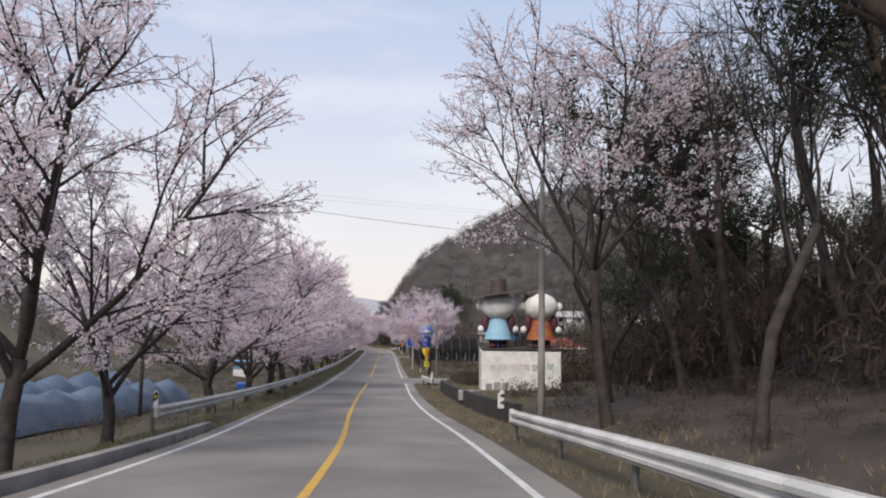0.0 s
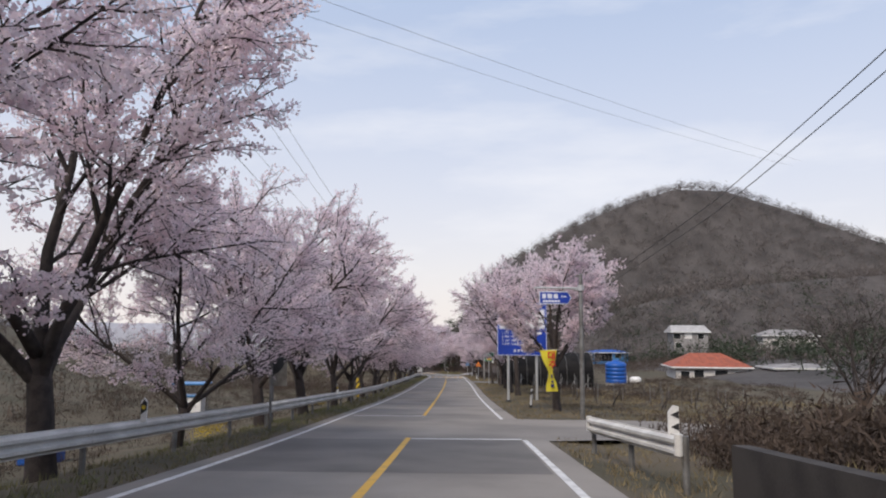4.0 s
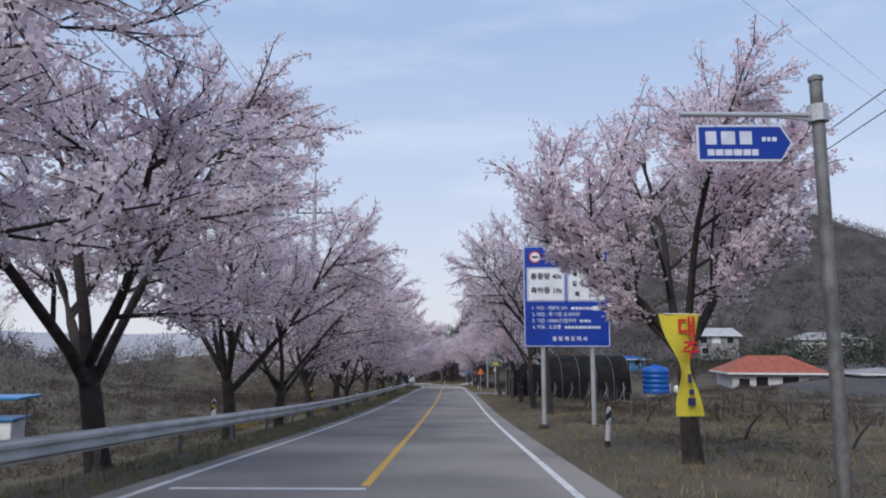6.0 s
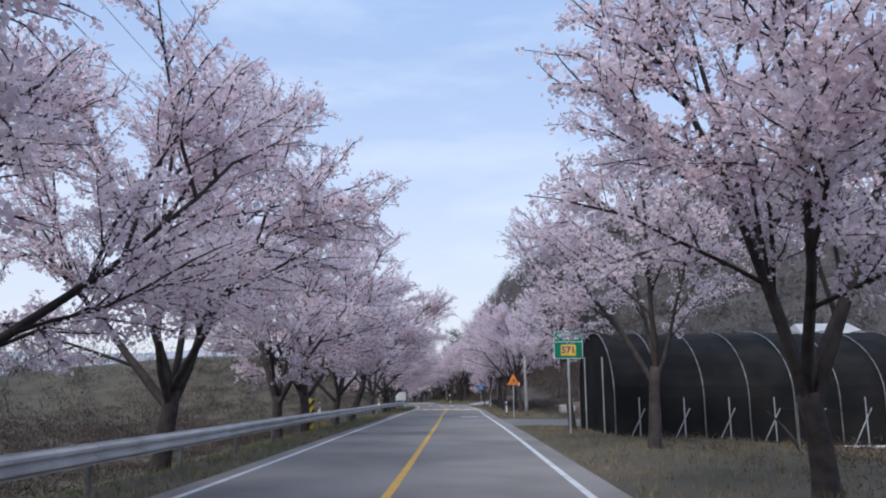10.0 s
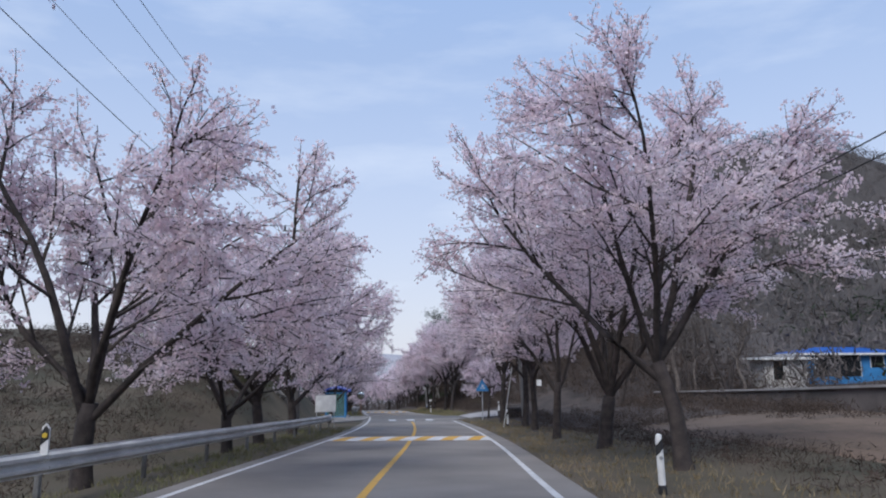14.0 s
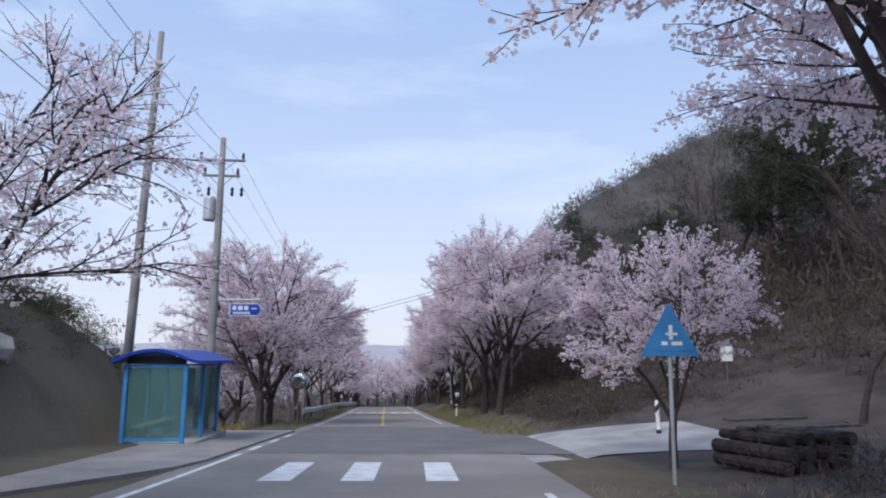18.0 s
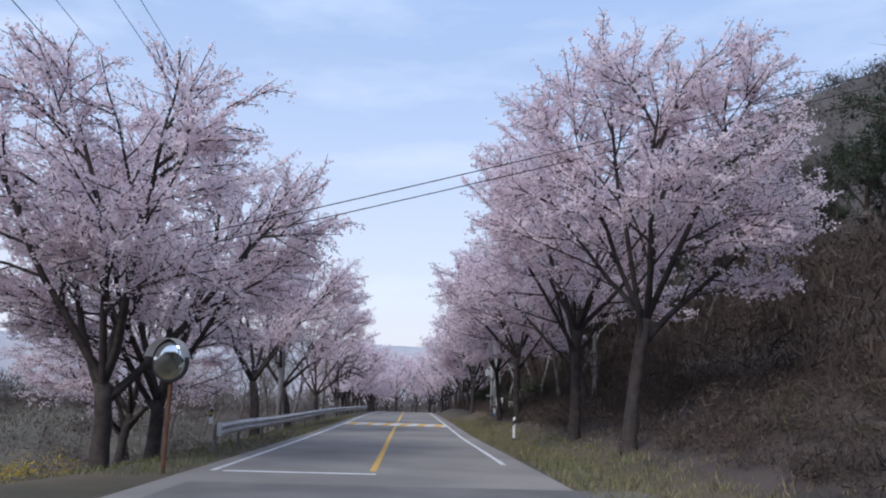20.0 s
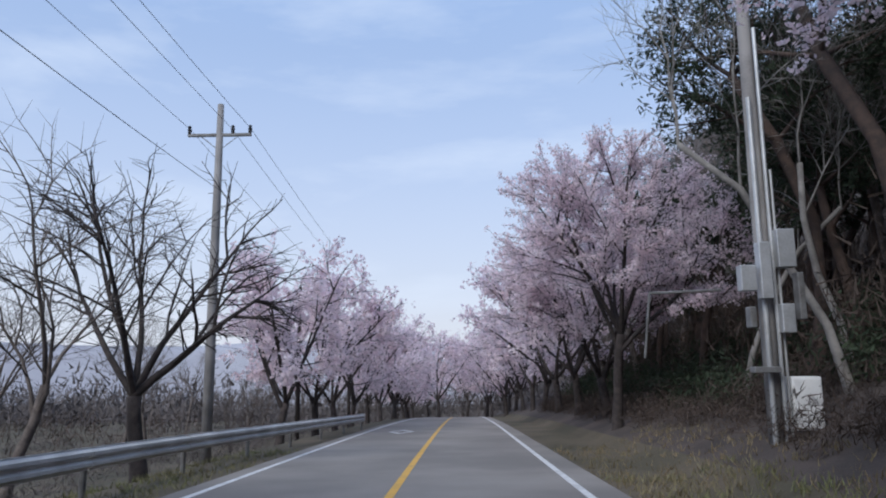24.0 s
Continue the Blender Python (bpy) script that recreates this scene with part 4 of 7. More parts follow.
# ---- signs ----
def round_rect(w, h, r, n=4, z0=0.0):
    pts = []
    for cx, cz, a0 in ((w / 2 - r, h - r, 0), (-w / 2 + r, h - r, 90), (-w / 2 + r, r, 180), (w / 2 - r, r, 270)):
        for k in range(n + 1):
            a = radians(a0 + 90 * k / n)
            pts.append((cx + r * math.cos(a), z0 + cz + r * math.sin(a)))
    return pts


SIGN_WHITE = material("sign_white", (0.72, 0.73, 0.76), (0.62, 0.63, 0.66), rough=0.45, scale=2, fine=20, bump=0.02)
SIGN_BLACK = material("sign_black", (0.02, 0.02, 0.025), rough=0.5, bump=0)
SIGN_RED = material("sign_red", (0.55, 0.03, 0.03), rough=0.45, bump=0)
LETTER_PALE = material("letter_pale", (0.66, 0.69, 0.78), rough=0.5, bump=0)


def bars(ob, x0, x1, z, h, mat, y=-0.03, seed=1, name="writing_bar", gap=0.35, per=0.9):
    """A line of illegible writing as plain bars."""
    rng = random.Random(seed)
    x = x0
    bm = bmesh.new()
    while x < x1:
        w = min(h * per * rng.uniform(0.7, 1.5), x1 - x)
        box(bm, (x, y - 0.002, z - h / 2), (x + w, y + 0.002, z + h / 2))
        x += w + h * gap
    return part(name, bm, mat, ob)


def limits_sign():
    """The tall blue board with vehicle limits on two posts."""
    w, h = 3.25, 3.85
    ob = thing("road_sign", standing(85.5, 5.72, 0, -2), "tall blue vehicle restriction board on two steel posts", "sign")
    base = 3.03 - float(height(85.5, 5.72))
    for x in (-0.9, 0.95):
        part("post", rods(((x, 0.12, -0.2), (x, 0.12, base + h - 0.3), 0.085), sides=16), STEEL, ob)
        part("base_plate", lathe([(0.2, 0.0), (0.2, 0.05), (0.12, 0.12)], 12), RUBBER_BLACK, ob).location = (x, 0.12, -0.02)
    board = part("board", plate(round_rect(w, h, 0.09, z0=base), 0.03), BLUE_SIGN, ob)
    rim = plate(round_rect(w - 0.04, h - 0.04, 0.08, z0=base + 0.02), 0.004)
    part("rim", rim, LETTER_PALE, board, "thin white rim").location = (0, -0.005, 0)
    part("field", plate(round_rect(w - 0.1, h - 0.1, 0.07, z0=base + 0.05), 0.004), BLUE_SIGN, board).location = (0, -0.009, 0)
    for x, ww in ((-0.76, 1.46), (0.76, 1.46)):
        part("panel_rim", plate(round_rect(ww, 1.3, 0.06, z0=base + 1.72), 0.004), LETTER_PALE, board).location = (x, -0.013, 0)
        part("panel_line", plate(round_rect(ww - 0.06, 1.24, 0.05, z0=base + 1.75), 0.004), BLUE_SIGN, board).location = (x, -0.017, 0)
        part("panel", plate(round_rect(ww - 0.1, 1.2, 0.05, z0=base + 1.77), 0.004), SIGN_WHITE, board, "pale grey panel").location = (x, -0.021, 0)
    bm = bmesh.new()
    bmesh.ops.create_cone(bm, cap_ends=True, segments=28, radius1=0.23, radius2=0.23, depth=0.006, matrix=pose(-1.17, -0.016, base + 3.42, 90))
    part("emblem_ring", bm, SIGN_RED, board, "red ring")
    bm = bmesh.new()
    bmesh.ops.create_cone(bm, cap_ends=True, segments=28, radius1=0.18, radius2=0.18, depth=0.006, matrix=pose(-1.17, -0.021, base + 3.42, 90))
    part("emblem", bm, SIGN_WHITE, board)
    bm = boxes(((-1.28, -0.03, base + 3.38), (-1.06, -0.024, base + 3.46)))
    part("emblem_bar", bm, SIGN_BLACK, board)
    lettering("차량운행제한", 0.38, LETTER_PALE, board, (0.28, -0.02, base + 3.42), bold=0.012)
    for text, x, z, s in (("총중량 40t", -0.76, 2.66, 0.27), ("축하중 10t", -0.76, 2.12, 0.27), ("높 이   4.2m", 0.77, 2.76, 0.21), ("길 이  16.7m", 0.77, 2.38, 0.21), ("폭      2.5m", 0.8, 1.98, 0.21)):
        lettering(text, s, SIGN_BLACK, board, (x, -0.03, base + z), bold=0.006)
    for k, (a, b) in enumerate(((-1.3, 0.95), (-1.3, 0.55), (-1.3, 0.9), (-1.3, 1.25))):
        text = ("1. 구간 : 지방도 571", "2. 대상 : 위 기준 초과차량", "3. 기간 : 2006년7월부터", "4. 이유 : 도로를")[k]
        line = lettering(text, 0.17, LETTER_PALE, board, (0, -0.02, base + 1.46 - 0.24 * k), bold=0.002)
        xs = [v.co.x for v in line.data.vertices]
        line.location.x = a - min(xs)
        end = a + max(xs) - min(xs) + 0.15
        if end < b:
            bars(board, end, b, base + 1.46 - 0.24 * k, 0.1, LETTER_PALE, -0.02, seed=k)
    part("route_tag", plate(round_rect(0.3, 0.16, 0.02, z0=base + 1.38), 0.004), SIGN_WHITE, board).location = (1.12, -0.014, 0)
    lettering("충 청 북 도 지 사", 0.19, LETTER_PALE, board, (0.1, -0.02, base + 0.3), bold=0.006)
    return ob


limits_sign()


def street_sign(m, pole_height, arm, plate_x, plate_z, label, pole=True):
    """A blue arrow plate hung from an arm on a steel pole; the arm points towards -x."""
    ob = thing("street_name_sign", m, label, "sign")
    if pole:
        part("pole", rods(((0, 0, -0.3), (0, 0, pole_height), 0.095, 0.085), sides=14), STEEL_DARK, ob)
        part("cap", lathe([(0.1, 0), (0.1, 0.06), (0.03, 0.1)], 12), STEEL_DARK, ob).location = (0, 0, pole_height)
    part("clamp", lathe([(0.14, -0.12), (0.14, 0.12)], 12), STEEL, ob).location = (0, 0, plate_z + 0.42)
    part("arm", rods(((0, 0, plate_z + 0.4), (-arm, 0, plate_z + 0.42), 0.04), ((0, 0, plate_z + 0.32), (-arm * 0.3, 0, plate_z + 0.38), 0.02), sides=10), STEEL, ob)
    w, h = 1.28, 0.46
    x0 = plate_x
    arrow = lambda e: [(x0 - w / 2 - e, plate_z - h / 2 - e), (x0 + w / 2 - 0.14, plate_z - h / 2 - e), (x0 + w / 2 + e, plate_z), (x0 + w / 2 - 0.14, plate_z + h / 2 + e), (x0 - w / 2 - e, plate_z + h / 2 + e)]
    part("plate_rim", plate(arrow(0.035), 0.02), LETTER_PALE, ob, "white rim")
    p = part("plate", plate(arrow(0.0), 0.006), BLUE_SIGN, ob, "deep blue arrow plate")
    p.location = (0, -0.007, 0)
    bars(p, x0 - 0.55, x0 + 0.12, plate_z + 0.07, 0.19, LETTER_PALE, -0.003, 3)
    bars(p, x0 - 0.53, x0 + 0.18, plate_z - 0.14, 0.09, LETTER_PALE, -0.003, 5, gap=0.2)
    bars(p, x0 + 0.24, x0 + 0.46, plate_z + 0.05, 0.06, LETTER_PALE, -0.003, 7)
    for x in (x0 - 0.4, x0 + 0.35):
        part("hanger", boxes(((x - 0.02, -0.012, plate_z + h / 2), (x + 0.02, 0.012, plate_z + 0.42))), STEEL, ob)
    return ob


g = float(height(68.7, 6.55))
street_sign(standing(68.7, 6.55), 5.85 - g, 1.95, -1.05, 4.95 - g, "blue arrow-shaped street sign on a grey steel pole")


def route_sign():
    ob = thing("route_sign", standing(128.4, 5.58), "green route number sign on a single steel post", "sign")
    g = float(height(128.4, 5.58))
    part("post", rods(((0, 0.06, -0.2), (0, 0.06, 4.0 - g), 0.045), sides=12), STEEL, ob)
    z0 = 2.93 - g
    part("rim", plate(round_rect(1.16, 1.1, 0.05, z0=z0), 0.02), LETTER_PALE, ob)
    p = part("board", plate(round_rect(1.11, 1.05, 0.04, z0=z0 + 0.025), 0.006), GREEN_SIGN, ob, "green board")
    p.location = (0, -0.007, 0)
    part("divider", boxes(((-0.55, -0.012, z0 + 0.66), (0.55, -0.004, z0 + 0.685))), LETTER_PALE, p)
    lettering("지방도", 0.3, LETTER_PALE, p, (0, -0.008, z0 + 0.87), bold=0.008)
    part("number_plate", plate(round_rect(0.6, 0.44, 0.03, z0=z0 + 0.12), 0.004), YELLOW_PAINT, p, "amber number field").location = (0, -0.005, 0)
    lettering("571", 0.38, material("sign_violet", (0.16, 0.03, 0.2), rough=0.5, bump=0), p, (0, -0.012, z0 + 0.34), bold=0.012)
    return ob


route_sign()


def triangle_sign(m, size, low, post_h, face, rim, label, name):
    ob = thing(name, m, label, "sign")
    part("post", rods(((0, 0.05, -0.2), (0, 0.05, post_h), 0.035), sides=10), STEEL, ob)
    h = size * 0.87
    tri = lambda e: [(-size / 2 - e * 1.6, low - e), (size / 2 + e * 1.6, low - e), (0, low + h + e * 2)]
    part("rim", plate(tri(0.05), 0.015), rim, ob)
    p = part("board", plate(tri(-0.05), 0.006), face, ob)
    p.location = (0, -0.008, 0)
    part("symbol", boxes(((-0.02, -0.004, low + h * 0.3), (0.05, 0.0, low + h * 0.62)), ((-0.16, -0.004, low + h * 0.18), (-0.05, 0.0, low + h * 0.26)), ((0.02, -0.004, low + h * 0.18), (0.22, 0.0, low + h * 0.26)), ((-0.08, -0.004, low + h * 0.4), (0.14, 0.0, low + h * 0.45))), SIGN_BLACK if face is not BLUE_LIGHT else SIGN_WHITE, p)
    return ob


triangle_sign(standing(149.6, 5.1), 0.7, 2.3, 2.9, material("sign_amber", (0.55, 0.21, 0.035), rough=0.5, bump=0), ORANGE_PAINT, "orange triangular warning sign with a dark symbol on a post", "warning_sign")
triangle_sign(standing(200.2, 5.7), 0.95, 2.3, 3.0, BLUE_LIGHT, BLUE_LIGHT, "light blue triangular crossing sign on a thin post", "crossing_sign")


def convex_mirror(m, mast, label, turn, hood):
    ob = thing("traffic_mirror", m, label, "mirror")
    part("post", rods(((0, 0.1, -0.3), (0, 0.1, mast), 0.045), sides=10), hood, ob)
    z = mast - 0.1
    bm = lathe([(0.5, 0.0), (0.52, 0.03), (0.5, 0.08), (0.2, 0.16)], 28)
    bmesh.ops.transform(bm, matrix=pose(0, 0.0, z, -90, 0, 0) @ Matrix.Scale(0.87, 4), verts=bm.verts)
    part("housing", bm, RUBBER_BLACK, ob)
    bm = lathe([(0.47, 0.0), (0.42, 0.03), (0.33, 0.06), (0.2, 0.085), (0.05, 0.097)], 28)
    bmesh.ops.transform(bm, matrix=pose(0, -0.004, z, 90, 0, 0) @ Matrix.Scale(0.87, 4), verts=bm.verts)
    mm = bpy.data.materials.new("mirror_glass")
    mm.use_nodes = True
    b = mm.node_tree.nodes["Principled BSDF"]
    b.inputs["Metallic"].default_value, b.inputs["Roughness"].default_value, b.inputs["Base Color"].default_value = 1.0, 0.04, (0.75, 0.77, 0.78, 1)
    part("glass", bm, mm, ob, smooth=True)
    bm = bmesh.new()
    for k in range(15):
        a0, a1 = radians(10 + 160 * k / 15), radians(10 + 160 * (k + 1) / 15)
        vs = [bm.verts.new((0.465 * math.cos(a), y, z + 0.465 * math.sin(a))) for a in (a0, a1) for y in (-0.22, 0.05)]
        bm.faces.new((vs[0], vs[1], vs[3], vs[2]))
    bmesh.ops.solidify(bm, geom=bm.faces[:], thickness=0.012)
    part("hood", bm, WHITE_PAINT, ob, "pale hood over the glass")
    return ob


g = float(height(63.2, -5.6))
convex_mirror(standing(63.0, -4.8, 0, -150), 2.25 - g, "round convex traffic mirror seen from behind on a post", 0, STEEL_DARK)
g = float(height(222.4, -4.2))
convex_mirror(standing(222.4, -4.2, 0, -20), 2.3 - g, "round convex traffic mirror on a rusty orange post", 0, RUST)


def sign_back():
    ob = thing("sign_board", standing(67.2, -5.6, 0, 175), "grey back of a tall road board on a post", "sign")
    g = float(height(67.2, -5.6))
    part("post", rods(((0.25, -0.1, -0.3), (0.25, -0.1, 3.2 - g), 0.06), sides=10), STEEL_DARK, ob)
    part("board", boxes(((-0.35, -0.03, 1.3 - g), (0.35, 0.0, 3.1 - g)), bevel=0.008), STEEL_DARK, ob)
    for z in (1.6, 2.2, 2.8):
        part("rail", boxes(((-0.33, -0.06, z - g), (0.33, -0.032, z - g + 0.04))), STEEL, ob)
    return ob


sign_back()


def notice_board():
    ob = thing("notice_board", standing(189.3, -5.6, 0, 12), "blank white notice board on two steel legs", "sign")
    z = -float(height(189.3, -5.6))
    for x in (-0.55, 0.55):
        part("leg", rods(((x, 0.03, -0.3), (x, 0.03, z + 1.95), 0.025), sides=8), STEEL, ob)
    part("board", boxes(((-0.64, -0.02, z + 0.95), (0.64, 0.01, z + 1.95)), bevel=0.006), WHITE_PAINT, ob)
    for u in (1.95, 0.92):
        part("frame_edge", boxes(((-0.66, -0.025, z + u), (0.66, 0.015, z + u + 0.03))), STEEL, ob)
    return ob


notice_board()


def banner():
    """A yellow cloth hung down the tree, pinched in the middle."""
    ob = thing("banner", standing(72.7, 5.75, 0, 8), "yellow cloth banner with red writing tied to a cherry tree", "banner")
    g = float(height(72.7, 5.75))
    n = 16
    verts, faces = [], []
    top, low = 2.95 - g, 1.05 - g
    for i in range(n + 1):
        u = i / n
        z = top + (low - top) * u
        w = 0.78 * (1 - 0.62 * math.exp(-(((u - 0.55) / 0.22) ** 2))) * (1 - 0.25 * u)
        shift = 0.18 * u - 0.12
        twist = 0.5 * math.sin(u * 3.0)
        for s in (0, 0.33, 0.66, 1):
            x = (s - 0.5) * w
            verts.append((x * math.cos(twist) + shift, x * math.sin(twist) * 0.6 + 0.03 * math.sin(9 * u + 5 * s) - 0.28, z))
    for i in range(n):
        for s in range(3):
            a = i * 4 + s
            faces.append((a, a + 1, a + 5, a + 4))
    cloth_mat = material("banner_cloth", (0.72, 0.62, 0.05), (0.6, 0.5, 0.05), rough=0.8, scale=3, fine=30, bump=0.1, through_light=0.2)
    c = mesh_object("cloth", verts, faces, cloth_mat, ob, smooth=True)
    lettering("대", 0.42, SIGN_RED, c, (0.02, -0.33, top - 0.28), bold=0.01)
    lettering("추", 0.38, SIGN_RED, c, (0.04, -0.42, top - 0.68), bold=0.01)
    bm = boxes(((-0.03, -0.36, low + 0.2), (0.12, -0.354, low + 0.34)), ((0.0, -0.36, low + 0.4), (0.1, -0.354, low + 0.5)), ((-0.02, -0.37, low + 0.62), (0.06, -0.364, low + 0.78)))
    part("writing_bar", bm, material("banner_ink", (0.03, 0.03, 0.12), rough=0.6, bump=0), c)
    part("rope", rods(((-0.4, -0.28, top), (0.4, -0.2, top), 0.012), ((0.4, -0.2, top), (0.2, 0.2, top), 0.012), sides=6), WHITE_PAINT, ob)
    return ob


banner()


# ---- poles and lines ----
def utility_pole(m, h, label, arms=(), lean=0.0, stripe=True, r=0.17, grey=POLE_CONCRETE, steps=True):
    ob = thing("utility_pole", m @ pose(0, 0, 0, 0, lean, 0), label, "utility pole", "utility poles along the road")
    part("pole", lathe([(r, -0.5), (r * 0.95, h * 0.3), (r * 0.8, h * 0.7), (r * 0.62, h)], 16), grey, ob, smooth=True)
    if stripe:
        sl = part("sleeve", lathe([(r + 0.012, 0.15), (r + 0.012, 1.75)], 16), YELLOW_PAINT, ob, "yellow sleeve with black stripes")
        bm = bmesh.new()
        for k in range(3):
            t = lathe([(r + 0.016, 0.3 + 0.5 * k), (r + 0.016, 0.52 + 0.5 * k)], 16)
            for v in t.verts:
                v.co.z += v.co.x * 1.2
            me = bpy.data.meshes.new("t")
            t.to_mesh(me)
            t.free()
            bm.from_mesh(me)
            bpy.data.meshes.remove(me)
        part("stripes", bm, RUBBER_BLACK, sl)
    for z, half, pins in arms:
        arm = part("crossarm", boxes(((-half, -0.05, z - 0.05), (half, 0.05, z + 0.05)), bevel=0.01), STEEL_DARK, ob)
        part("brace", rods(((-half * 0.6, 0, z - 0.03), (0, 0, z - 0.55), 0.015), ((half * 0.6, 0, z - 0.03), (0, 0, z - 0.55), 0.015), sides=6), STEEL_DARK, arm)
        for x in pins:
            part("insulator", lathe([(0.03, 0), (0.07, 0.06), (0.05, 0.1), (0.075, 0.15), (0.05, 0.2), (0.06, 0.26), (0.02, 0.3)], 10), RUBBER_BLACK, arm).location = (x, 0, z + 0.05)
    if steps:
        for k in range(int((h - 5) / 0.45)):
            part("step", rods(((-0.3 if k % 2 else 0.02, 0, 3 + 0.45 * k), (-0.02 if k % 2 else 0.3, 0, 3 + 0.45 * k), 0.012), sides=5), STEEL_DARK, ob)
    return ob


PLAIN = "tall grey concrete utility pole"


def add_pole(y, d, h, label, lean=0.0, turn=0.0, **kw):
    m = standing(y, d, 0, turn)
    return utility_pole(m, h, label, lean=lean, **kw)


T_ARM = lambda h: ((h - 1.3, 1.15, (-1.05, 0.35, 1.05)),)
add_pole(48.2, -6.1, 12.0, PLAIN + " with a yellow striped foot")
add_pole(100.6, -7.1, 14.2, PLAIN + " with a crossarm and top mast", arms=T_ARM(13.6), r=0.18)
add_pole(138.4, -6.9, 13.5, PLAIN + " with crossarm and striped foot", arms=T_ARM(13.2))
add_pole(185.5, -6.8, 12.6, PLAIN + " with two crossed arms", arms=((11.6, 1.1, (-1.0, 1.0)), (11.2, 0.9, (-0.8, 0.8))), stripe=False)
add_pole(213.4, -9.2, 14.0, PLAIN + " leaning beside the bus shelter", lean=1.5, stripe=False)
p217 = add_pole(217.2, -7.2, 12.6, PLAIN + " carrying a transformer", arms=((11.6, 1.0, (-0.9, 0.0, 0.9)), (10.9, 0.8, (-0.7, 0.7))), stripe=False, r=0.19)
add_pole(250.3, -7.1, 9.5, PLAIN + " without arms beside a cherry tree", stripe=False)
add_pole(270.3, -7.0, 12.0, PLAIN + " with a crossarm and top mast", arms=((10.9, 1.1, (-1.05, 0.45, 1.05)),), stripe=False)
for y in (284, 300):
    add_pole(y, -7.4, 8.0, "dark wooden pole among the roadside trees", r=0.13, grey=BARK, stripe=False, steps=False)
add_pole(37.6, -11.2, 8.0, "slim dark wooden pole standing in the field", r=0.1, grey=BARK, stripe=False, steps=False)
add_pole(20.0, 5.75, 7.6, "slim pale pole beside the guardrail", r=0.11, stripe=False, steps=False)
add_pole(150.8, 9.1, 6.5, "short concrete pole in a concrete block by the field", r=0.16, stripe=False, steps=False, lean=-1.5)
add_pole(150.6, 6.1, 4.3, "weathered concrete pole between two cherry trees", r=0.13, stripe=False, steps=False, lean=-1)
add_pole(187.6, 6.7, 8.6, "pale concrete pole among cherry branches", r=0.11, lean=-3, stripe=False)
add_pole(261.6, 7.2, 13.0, "concrete pole hung with pale electrical boxes at the wood's edge", r=0.16, stripe=False)
part("mast", rods(((0, 0, 14.0), (0, 0, 15.2), 0.03), sides=6), STEEL_DARK, [o for o in bpy.data.objects if o.name.startswith("utility_pole")][1])


